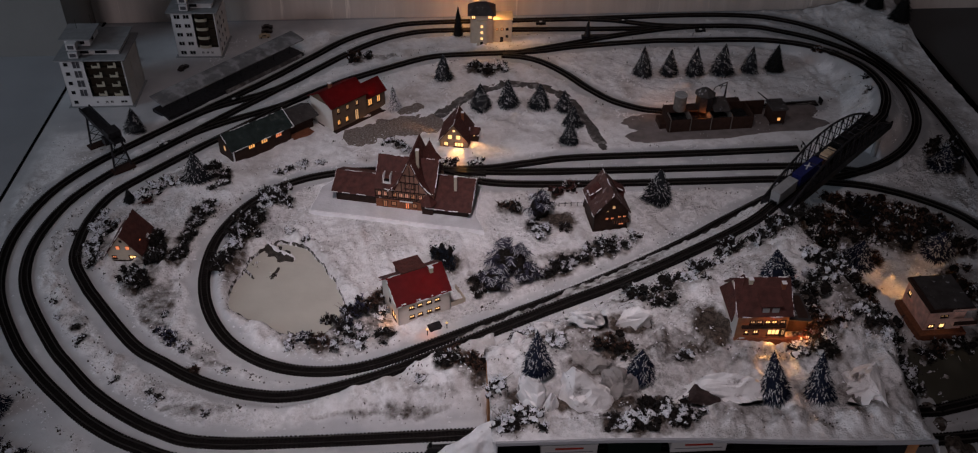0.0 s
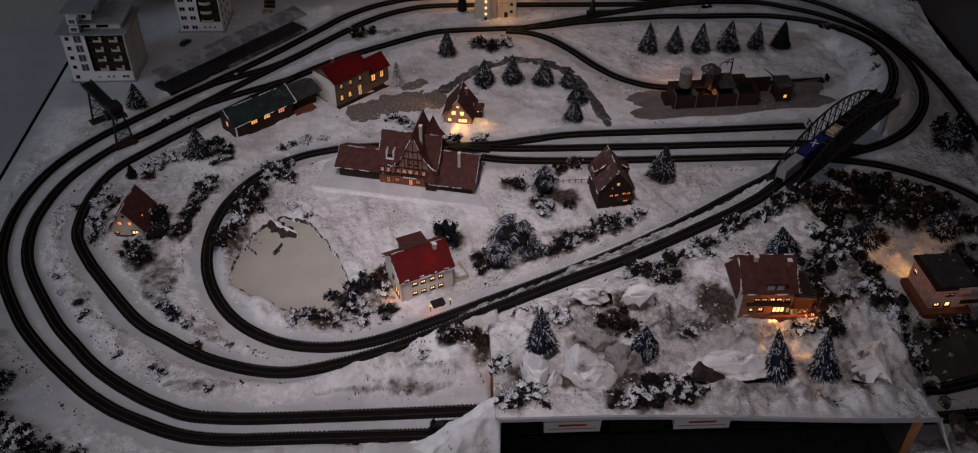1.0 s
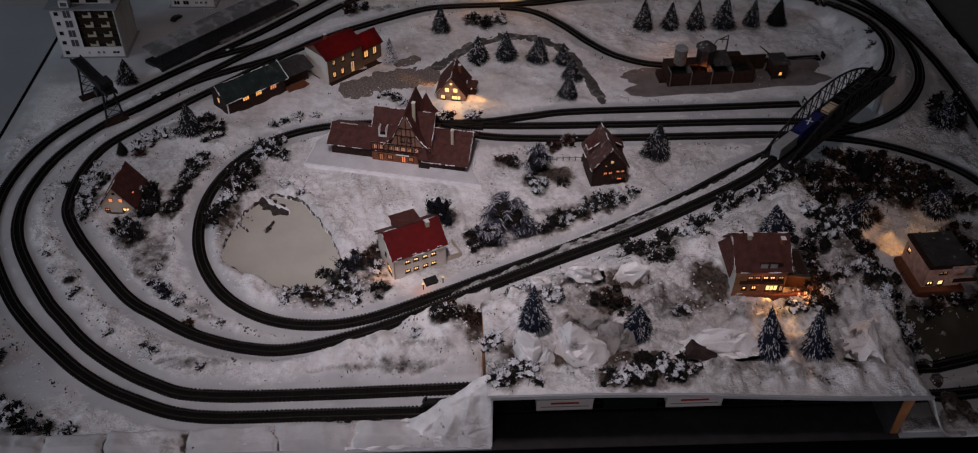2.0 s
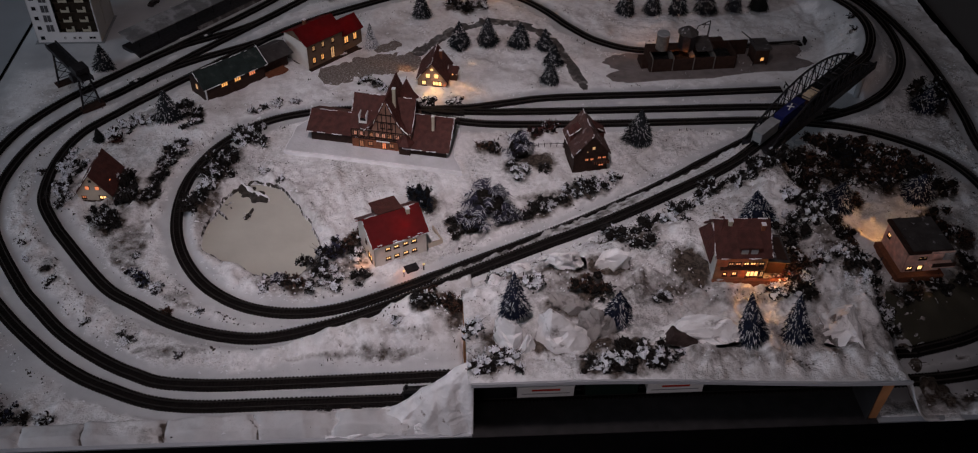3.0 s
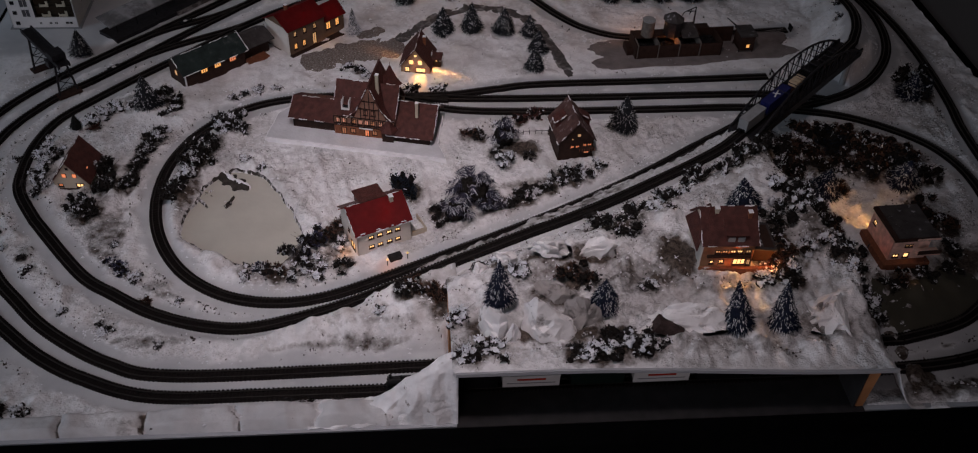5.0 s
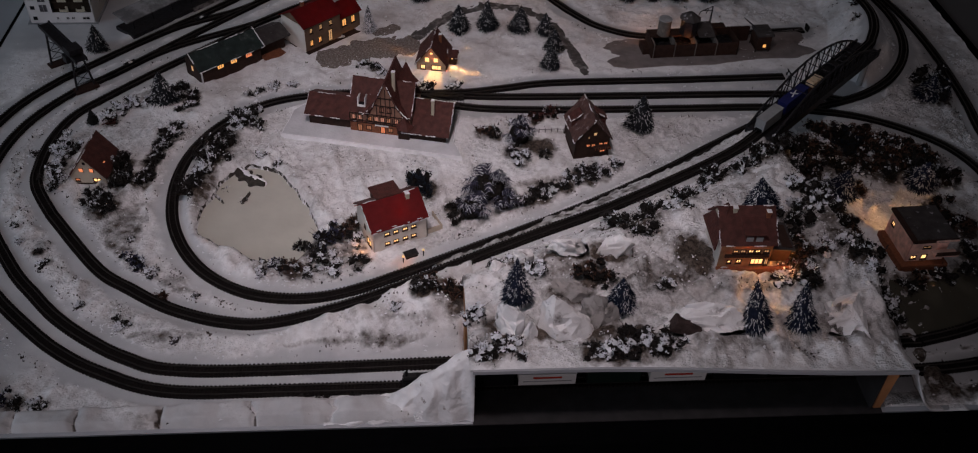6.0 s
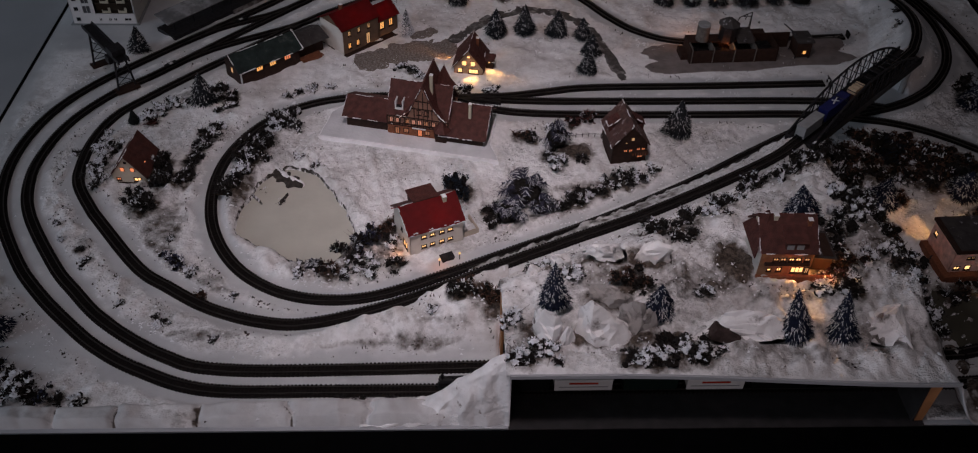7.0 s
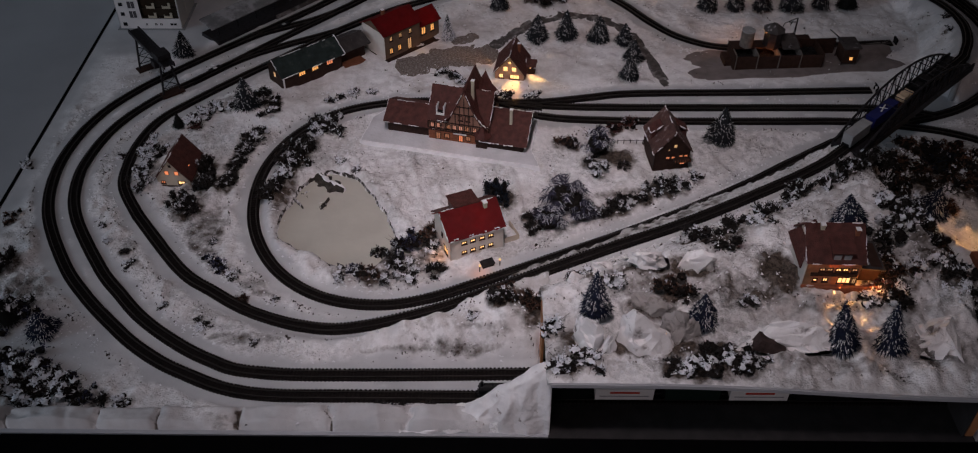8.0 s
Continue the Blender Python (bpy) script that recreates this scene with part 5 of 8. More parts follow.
slab(bm, (0.020, -0.001, 0.0455), (0.044, -0.001, 0.0455), (0.044, 0.024, 0.0530), (0.020, 0.024, 0.0530), 0.0014)
dormer = part("dormer", bm, ROOF_BROWN, ob)
for a in (0.0235, 0.0335):
    plate(dormer, "dormer_window", ROOF_GREY, a, a + 0.007, 0.0002, 0.001, 0.0355, 0.0415)
# Paler plate on the inn's left end, coloured for the light falling there.
plate(ob, "end_render", WHITE_WALL, -0.0008, 0.0, 0.0005, D - 0.0005, 0.0008, HW - 0.0005, "pale rendered end wall")
bm = bmesh.new()
slab(bm, (-0.0078, -0.0010, 0.0250), (-0.0078, D + 0.001, 0.0250), (0.0075, YR + 0.003, 0.0600), (0.0075, YR - 0.003, 0.0600), 0.0014)
part("half_hip", bm, ROOF_BROWN, ob, "sloping half hip over the end wall")
plate(ob, "balcony", TIMBER, 0.005, 0.051, -0.0022, 0.0, 0.0155, 0.0185, "dark balcony under the eaves")
chimney(ob, 0.014, 0.024, 0.046, 0.060, CREAM_PLASTIC)
chimney(ob, 0.048, 0.020, 0.044, 0.058, BRICK)
plate(ob, "annex", TIMBER, W, 0.078, 0.008, 0.040, 0.0, 0.020)
bm = bmesh.new()
slab(bm, (W, 0.004, 0.0215), (0.081, 0.004, 0.0185), (0.081, 0.044, 0.0185), (W, 0.044, 0.0235), 0.0014)
part("annex_roof", bm, ROOF_DARK, ob)
plate(ob, "terrace", BRICK, -0.001, 0.078, -0.0035, 0.0, -0.010, 0.0010, "brick step in front of the inn")
bulb(ob, 0.038, 0.006, 0.0105, 0.14)
bulb(ob, 0.072, -0.006, 0.010, 0.018, (1.0, 0.34, 0.08))
bulb(ob, 0.026, 0.010, 0.024, 0.05)

# ---- modern villa ----
ob = thing("villa", "flat-roofed pink villa with a snowy dark roof", "house", 0.577, -0.174, 0.010, 2.0)
W, D, HW = 0.046, 0.050, 0.031
wins = [("front", 0.005, 0.012, 0.004, 0.009, GLOW, 1), ("front", 0.018, 0.025, 0.003, 0.010, GLOW, 0), ("front", 0.016, 0.020, 0.0200, 0.0235, GLOW_DIM, 1), ("front", 0.021, 0.025, 0.0200, 0.0235, GLOW_DIM, 1), ("left", 0.006, 0.012, 0.017, 0.023, GLOW, 1), ("back", 0.004, 0.020, 0.002, 0.022, GLOW, 2), ("back", 0.024, 0.043, 0.002, 0.022, GLOW, 2)]
VILLA = translucent("pink_plaster", (0.74, 0.52, 0.45), 0.05)
walls(ob, W, D, HW, VILLA, wins, TIMBER)
plate(ob, "terrace", BRICK, -0.008, W + 0.004, -0.008, D, -0.012, 0.0005, "brick-red terrace step round the villa")
plate(ob, "balcony", VILLA, 0.027, W + 0.010, -0.010, 0.0, 0.0145, 0.0165, "pink balcony slab")
plate(ob, "balcony_front", TIMBER, 0.027, W + 0.010, -0.0105, -0.010, 0.0165, 0.0225)
plate(ob, "fascia", TIMBER, -0.001, W + 0.008, -0.003, D + 0.003, HW, HW + 0.0035, "dark brown roof edge")
plate(ob, "roof", ROOF_DARK, 0.004, W + 0.006, -0.001, D + 0.001, HW + 0.0035, HW + 0.0052, "flat dark roof dusted with snow")
plate(ob, "roof_trim", VILLA, 0.026, W + 0.008, -0.0036, -0.003, HW + 0.001, HW + 0.0035)
bulb(ob, 0.023, 0.036, 0.020, 0.12)
bulb(ob, 0.012, 0.022, 0.016, 0.02, (1.0, 0.6, 0.35))

# ---- signal tower ----
ob = thing("signal_tower", "cream signal tower with a dark hipped roof, lit", "building", 0.072, 0.535, 0.0, -3.0)
walls(ob, 0.040, 0.034, 0.048, CREAM_WALL, [("front", 0.018, 0.022, 0.012, 0.016, GLOW, 0), ("front", 0.018, 0.0225, 0.024, 0.029, GLOW, 0), ("front", 0.018, 0.0215, 0.037, 0.041, GLOW, 0), ("front", 0.017, 0.0225, 0.001, 0.009, DARK_GLASS, 0)], TIMBER)
bm = bmesh.new()
run_of_wall(bm, (0.000, -0.001), (0.040, -0.001), 0.010, [(0.002, 0.009, 0.0495, 0.0565), (0.031, 0.038, 0.0495, 0.0565)], 0.0012, 0.048)
run_of_wall(bm, (0.040, -0.001), (0.040, 0.035), 0.010, [(0.004, 0.016, 0.0495, 0.0565), (0.020, 0.032, 0.0495, 0.0565)], 0.0012, 0.048)
run_of_wall(bm, (0.040, 0.035), (0.000, 0.035), 0.010, [], 0.0012, 0.048)
run_of_wall(bm, (0.000, 0.035), (0.000, -0.001), 0.010, [(0.004, 0.016, 0.0495, 0.0565)], 0.0012, 0.048)
part("cabin_wall", bm, CREAM_WALL, ob)
for p, q, o in (((0, -0.001), (0.040, -0.001), (0.002, 0.009, 0.0495, 0.0565)), ((0, -0.001), (0.040, -0.001), (0.031, 0.038, 0.0495, 0.0565)), ((0.040, -0.001), (0.040, 0.035), (0.004, 0.016, 0.0495, 0.0565)), ((0.040, -0.001), (0.040, 0.035), (0.020, 0.032, 0.0495, 0.0565))):
    window(ob, p, q, o, GLOW, TIMBER, 1, False)
plate(ob, "stair_bay", CREAM_WALL, 0.011, 0.029, -0.008, 0.0, 0.0, 0.047)
for zz in (0.013, 0.025, 0.0365):
    plate(ob, "bay_window", GLOW, 0.018, 0.022, -0.0086, -0.008, zz, zz + 0.004)
plate(ob, "bay_door", DARK_GLASS, 0.0175, 0.0225, -0.0086, -0.008, 0.0, 0.009)
bm = bmesh.new()
a = [bm.verts.new(p) for p in ((-0.005, -0.006, 0.0575), (0.045, -0.006, 0.0575), (0.045, 0.040, 0.0575), (-0.005, 0.040, 0.0575))]
b = [bm.verts.new(p) for p in ((0.012, 0.017, 0.074), (0.028, 0.017, 0.074))]
for f in ((a[0], a[1], b[1], b[0]), (a[1], a[2], b[1]), (a[2], a[3], b[0], b[1]), (a[3], a[0], b[0]), (a[3], a[2], a[1], a[0])):
    bm.faces.new(f)
part("roof", bm, ROOF_DARK, ob, "dark hipped roof with a snow patch")
plate(ob, "wing", CREAM_WALL, 0.0405, 0.074, 0.006, 0.034, 0.0, 0.044)
plate(ob, "wing_roof", CREAM_WALL, 0.0405, 0.0755, 0.0045, 0.036, 0.044, 0.0455)
for a, zz in ((0.045, 0.024), (0.054, 0.024), (0.063, 0.024), (0.063, 0.010)):
    bm = bmesh.new()
    box(bm, a, a + 0.005, 0.0052, 0.006, zz, zz + 0.005)
    f = part("window", bm, TIMBER, ob)
    plate(f, "pane", GLOW_DIM if a < 0.06 else DARK_GLASS, a + 0.0008, a + 0.0042, 0.0048, 0.0052, zz + 0.0008, zz + 0.0042)
plate(ob, "door", DARK_GLASS, 0.053, 0.059, 0.0052, 0.006, 0.0, 0.011)
bulb(ob, 0.046, 0.002, 0.0535, 0.075)
bulb(ob, 0.020, 0.0385, 0.0535, 0.11)

# ---- coal depot ----
ob = thing("coal_depot", "long dark coal bunker with tank, tower and crane", "depot", 0.366, 0.246, 0.0, 2.5)
bm = bmesh.new()
box(bm, 0.0, 0.135, 0.0, 0.0015, 0.0, 0.024)
box(bm, 0.0, 0.165, 0.036, 0.0375, 0.0, 0.028)
box(bm, 0.0, 0.0015, 0.0015, 0.036, 0.0, 0.026)
box(bm, 0.1335, 0.135, 0.0015, 0.036, 0.0, 0.026)
part("bunker", bm, TIMBER, ob, "dark plank bunker walls")
POST_GREY = material("weathered_grey", (0.13, 0.115, 0.105), 0.7, vary=0.3, scale=150)
for k in range(5):
    bm = bmesh.new()
    c = 0.002 + 0.0325 * k
    box(bm, c, c + 0.0012, -0.0012, 0.0, 0.0, 0.027)
    box(bm, c, c + 0.0012, 0.0015, 0.036, 0.010, 0.0275)
    part("divider", bm, POST_GREY if k < 4 else TIMBER, ob, "greyish bunker post")
COAL = material("coal", (0.010, 0.010, 0.011), 0.6, vary=0.5, scale=300, bump=1.0, bump_scale=600)
bm = bmesh.new()
bmesh.ops.create_grid(bm, x_segments=60, y_segments=18, size=0.5)
for v in bm.verts:
    v.co = Vector((0.0677 + v.co.x * 0.129, 0.0188 + v.co.y * 0.0335, 0.014 + 0.005 * noise.noise(v.co * 14)))
part("coal", bm, COAL, ob, "loose black coal")
plate(ob, "deck", TIMBER, 0.0, 0.105, 0.018, 0.036, 0.026, 0.0285)
bm = bmesh.new()
rod(bm, (0.022, 0.024, 0.028), (0.022, 0.024, 0.053), 0.0095, 18)
tank = part("tank", bm, POST_GREY, ob, "round grey water tank")
bm = bmesh.new()
rod(bm, (0.022, 0.024, 0.053), (0.022, 0.024, 0.0545), 0.0098, 18)
rod(bm, (0.024, 0.022, 0.0545), (0.024, 0.022, 0.056), 0.003, 8)
part("tank_lid", bm, ROOF_GREY, tank)
bm = bmesh.new()
rod(bm, (0.061, 0.026, 0.026), (0.061, 0.026, 0.053), 0.0135, 8)
tower = part("tower", bm, IRON, ob, "dark octagonal coaling tower")
bm = bmesh.new()
rod(bm, (0.061, 0.026, 0.053), (0.061, 0.026, 0.062), 0.0165, 8, 0.004)
part("tower_roof", bm, ROOF_DARK, tower)
bm = bmesh.new()
slab(bm, (0.074, 0.010, 0.029), (0.100, 0.010, 0.029), (0.100, 0.040, 0.037), (0.074, 0.040, 0.037), 0.0012)
part("shed_roof", bm, ROOF_DARK, ob)
bm = bmesh.new()
for a, b in (((0.102, 0.050, 0.0), (0.104, 0.050, 0.056)), ((0.106, 0.050, 0.0), (0.104, 0.050, 0.056)), ((0.104, 0.050, 0.056), (0.084, 0.046, 0.050)), ((0.104, 0.050, 0.049), (0.090, 0.047, 0.051)), ((0.084, 0.046, 0.050), (0.082, 0.046, 0.044)), ((0.096, 0.048, 0.053), (0.094, 0.048, 0.045))):
    rod(bm, a, b, 0.0007, 5)
part("hoist", bm, IRON, ob, "thin iron loading hoist")
plate(ob, "rear_platform", TIMBER, 0.096, 0.130, 0.044, 0.058, 0.0, 0.022)
crane = plate(ob, "crane_cabin", TIMBER, 0.166, 0.188, 0.004, 0.030, 0.006, 0.030, "brown crane cabin")
plate(crane, "cabin_roof", ROOF_DARK, 0.164, 0.190, 0.002, 0.032, 0.030, 0.033)
plate(crane, "cabin_window", GLOW_AMBER, 0.176, 0.1805, 0.0034, 0.004, 0.011, 0.016)
bm = bmesh.new()
for s in (-0.003, 0.003):
    rod(bm, (0.168, 0.022 + s, 0.033), (0.150, 0.034, 0.045), 0.0008, 5)
part("jib", bm, IRON, crane)
for a, b in ((0.166, 0.005), (0.187, 0.005), (0.166, 0.029), (0.187, 0.029)):
    bm = bmesh.new()
    rod(bm, (a, b, 0.0), (a, b, 0.007), 0.0009, 5)
    part("crane_leg", bm, IRON, ob)
plate(ob, "store_hut", TIMBER, -0.010, 0.0, 0.010, 0.034, 0.0, 0.012)
bulb(ob, 0.056, 0.010, 0.022, 0.007, (1.0, 0.25, 0.05))
bulb(ob, 0.030, 0.045, 0.020, 0.035, (1.0, 0.36, 0.12))
bm = bmesh.new()
bmesh.ops.create_grid(bm, x_segments=70, y_segments=24, size=0.5)
for v in list(bm.verts):
    u, w_ = v.co.x, v.co.y
    f_ = 1.0 + 0.16 * noise.fractal(Vector((u * 5, w_ * 4, 9)), 1.0, 2.0, 4)
    v.co = Vector((0.462 + u * 0.345 * f_, 0.262 + w_ * 0.082 * f_ + u * 0.05 * (u > 0), 0.0029 + 0.0006 * noise.noise(Vector((u * 40, w_ * 12, 0)))))
    if abs(u) > 0.46 or abs(w_) > 0.45:
        v.co.z = -0.002 + 0.003 * noise.noise(Vector((u * 30, w_ * 9, 4)))
solid("coal_yard", bm, material("sooty_ground", (0.19, 0.165, 0.16), 0.9, vary=0.2, scale=60, bump=0.3), "dark sooty yard round the coal depot", "yard", "structure")

# ---- arched bridge ----
ob = thing("arch_bridge", "dark steel arched truss bridge over the tracks", "bridge", 0.450, 0.008, 0.0, math.degrees(math.atan2(0.177, 0.210)))
LEN, HALF, DZ, RISE = 0.282, 0.0175, 0.060, 0.042
plate(ob, "deck", IRON, -0.004, LEN + 0.004, -HALF, HALF, DZ - 0.006, DZ - 0.0012)
for s in (-1, 1):
    bm = bmesh.new()
    box(bm, -0.004, LEN + 0.004, s * HALF - 0.0012, s * HALF + 0.0012, DZ - 0.010, DZ + 0.003)
    girder = part("girder", bm, IRON, ob)
    top = [(LEN * k / 16, s * HALF, DZ + RISE * (1 - (2 * k / 16 - 1) ** 2)) for k in range(17)]
    bm = bmesh.new()
    tube(bm, top, 0.0016)
    part("arch", bm, IRON, ob)
    for k in range(1, 16):
        bm = bmesh.new()
        rod(bm, (top[k][0], s * HALF, DZ), top[k], 0.0009, 5)
        part("hanger", bm, IRON, ob)
    for k in range(16):
        a, b = top[k], top[k + 1]
        bm = bmesh.new()
        if k % 2:
            rod(bm, a, (b[0], s * HALF, DZ), 0.0006, 4)
        else:
            rod(bm, (a[0], s * HALF, DZ), b, 0.0006, 4)
        part("diagonal", bm, IRON, ob)
for k in range(4, 13):
    x = LEN * k / 16
    z = DZ + RISE * (1 - (2 * k / 16 - 1) ** 2)
    bm = bmesh.new()
    rod(bm, (x, -HALF, z), (x, HALF, z), 0.0007, 4)
    part("cross_brace", bm, IRON, ob)
for x in (0.010, LEN - 0.010):
    for s in (-0.010, 0.010):
        bm = bmesh.new()
        rod(bm, (x, s, -0.002), (x, s, DZ - 0.0062), 0.0042, 12)
        part("pier", bm, ROOF_GREY, ob, "round grey concrete pier")

# ---- gantry crane ----
ob = thing("gantry_crane", "dark steel gantry crane standing over two tracks", "crane", -0.473, 0.226, 0.0, -50.0)
for s in (-1, 1):
    plate(ob, "foot", TIMBER, s * 0.040 - 0.007, s * 0.040 + 0.007, -0.016, 0.016, 0.0, 0.004)
    bm = bmesh.new()
    for y in (-0.012, 0.012):
        rod(bm, (s * 0.040, y, 0.004), (s * 0.040, y * 0.55, 0.053), 0.0015, 6)
    for z0, z1 in ((0.012, 0.026), (0.026, 0.040)):
        y0, y1 = 0.012 * (1 - z0 / 0.1), 0.012 * (1 - z1 / 0.1)
        rod(bm, (s * 0.040, -y0, z0), (s * 0.040, y1, z1), 0.0006, 4)
        rod(bm, (s * 0.040, y0, z0), (s * 0.040, -y1, z1), 0.0006, 4)
        rod(bm, (s * 0.040, -y0, z0), (s * 0.040, y0, z0), 0.0006, 4)
    part("leg", bm, IRON, ob, "trestle leg")
bm = bmesh.new()
box(bm, -0.062, 0.056, -0.008, -0.006, 0.052, 0.058)
box(bm, -0.062, 0.056, 0.006, 0.008, 0.052, 0.058)
box(bm, -0.062, 0.056, -0.006, 0.006, 0.0545, 0.0555)
part("beam", bm, IRON, ob, "grey-dusted girder beam")
plate(ob, "trolley", IRON, 0.024, 0.044, -0.009, 0.009, 0.058, 0.066)
plate(ob, "cabin", IRON, 0.020, 0.032, -0.012, -0.002, 0.042, 0.052)
bm = bmesh.new()
rod(bm, (0.026, 0, 0.047), (0.026, 0, 0.026), 0.0004, 4)
part("hook_rope", bm, IRON, ob)

# ---- vegetation ----
LEAF = {
    "snowy": material("snowy_leaves", (0.040, 0.036, 0.036), 0.9, vary=0.5, scale=240),
    "dark": material("dark_leaves", (0.030, 0.027, 0.027), 0.9, vary=0.5, scale=240),
    "blue": material("blue_leaves", (0.034, 0.036, 0.068), 0.9, vary=0.5, scale=240),
    "darkblue": material("dark_blue_leaves", (0.012, 0.017, 0.028), 0.9, vary=0.5, scale=240),
    "brown": material("brown_leaves", (0.085, 0.045, 0.032), 0.9, vary=0.5, scale=240),
    "red": material("reddish_leaves", (0.095, 0.034, 0.030), 0.9, vary=0.5, scale=240),
    "fern": material("frosted_fronds", (0.034, 0.034, 0.056), 0.9, vary=0.6, scale=220),
    "needle": material("frosted_needles", (0.016, 0.018, 0.022), 0.9, vary=0.5, scale=300),
    "needle_blue": material("blue_needles", (0.010, 0.014, 0.031), 0.9, vary=0.5, scale=300),
    "needle_white": snow_capped("white_needles", (0.05, 0.052, 0.055), low=0.55, high=1.0, scale=420, patch=0.6),
    "needle_dark": material("dark_needles", (0.011, 0.012, 0.012), 0.9, vary=0.5, scale=300),
}
FROSTED = material("frosted_twig", (0.72, 0.74, 0.79), 0.85, vary=0.15, scale=200)
FROST_FROM = {"snowy": 0.30, "dark": 0.66, "blue": 0.50, "darkblue": 0.95, "brown": 0.78, "red": 0.66}
# Near black: the shade inside the foliage put into the core's colour.
CORE_SHADE = material("shrub_core_shade", (0.014, 0.012, 0.011), 0.95, vary=0.5, scale=300, gloss=0.05)
BARK = material("bark", (0.045, 0.028, 0.018), 0.9, vary=0.3)
SAY = {"snowy": "low leafless shrub thickly covered with snow", "dark": "dark low shrub with a little snow", "blue": "bluish frosted shrub on the snow", "darkblue": "rounded dark blue-green shrub", "brown": "dry brown shrub with sparse snow", "red": "reddish dry shrub dusted with snow"}


def twig_bush(x, y, r, h, kind):
    """Ragged tufts over a few cores, near black for inner shade; snow lies in patches, mostly on the upper, left and
    front side.
    """
    rng = random.Random(int(x * 7919e3) + int(y * 104729e3) + r)
    r, h = r * 0.00128, h * 0.00118
    if y < -0.30 and 0.05 < x < 0.27:
        h *= 0.62
    z = height(x, y)
    ob = thing("shrub", SAY[kind], "shrub", x, y, z - 0.001)
    lobes = [(Vector((rng.gauss(0, 0.46) * r, rng.gauss(0, 0.46) * r, h * rng.uniform(0.2, 0.75))), rng.uniform(0.26, 0.52)) for _ in range(9)]
    leaves, twigs = bmesh.new(), bmesh.new()
    here, limit = Vector((x, y, z)), FROST_FROM[kind]

    def snowed(d, p):
        q = (here + p) * 105
        return 0.62 * d.z - 0.22 * d.x - 0.10 * d.y + 1.15 * noise.noise(q) + rng.gauss(0, 0.10) > limit

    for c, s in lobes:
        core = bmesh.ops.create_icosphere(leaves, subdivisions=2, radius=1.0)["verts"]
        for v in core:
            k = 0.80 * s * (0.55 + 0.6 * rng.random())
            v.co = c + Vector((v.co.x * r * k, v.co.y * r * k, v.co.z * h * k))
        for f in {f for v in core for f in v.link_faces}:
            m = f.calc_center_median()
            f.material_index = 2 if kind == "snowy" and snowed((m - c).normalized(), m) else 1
    for i in range(int(34 + 0.42e6 * r * h)):
        c, s = lobes[rng.randrange(len(lobes))]
        d = Vector((rng.gauss(0, 1), rng.gauss(0, 1), rng.gauss(0.25, 1))).normalized()
        reach = rng.uniform(0.7, 1.08) if rng.random() < 0.9 else rng.uniform(1.1, 1.5)
        root = c + Vector((d.x * r, d.y * r, d.z * h)) * s * reach * 0.8
        root.z = max(root.z, 0.0005)
        index = 2 if snowed(d, root) else 0
        for k in range(rng.randrange(3, 6)):
            e = (d + Vector((rng.gauss(0, 0.7), rng.gauss(0, 0.7), rng.gauss(0.1, 0.6)))).normalized()
            long = rng.uniform(0.0016, 0.0042)
            w = e.cross(Vector((rng.gauss(0, 1), rng.gauss(0, 1), rng.gauss(0, 1)))).normalized() * rng.uniform(0.0004, 0.0010)
            start = root + Vector((rng.gauss(0, 1), rng.gauss(0, 1), rng.gauss(0, 1))) * 0.0006
            mid = start + e * long * 0.6
            a, b, g, t = (leaves.verts.new(q) for q in (start, mid + w, start + e * long, mid - w))
            leaves.faces.new((a, b, g, t)).material_index = index if rng.random() < 0.88 else 0
    for c, s in lobes:
        tip = c + Vector((rng.gauss(0, 0.5) * r, rng.gauss(0, 0.5) * r, h * rng.uniform(0.1, 0.5)))
        rod(twigs, (0, 0, 0), tip, 0.0004, 3, 0.00015)
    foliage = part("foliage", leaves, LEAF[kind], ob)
    for m in (CORE_SHADE, FROSTED):
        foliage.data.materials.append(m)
    part("branchwork", twigs, BARK, ob)
    return ob


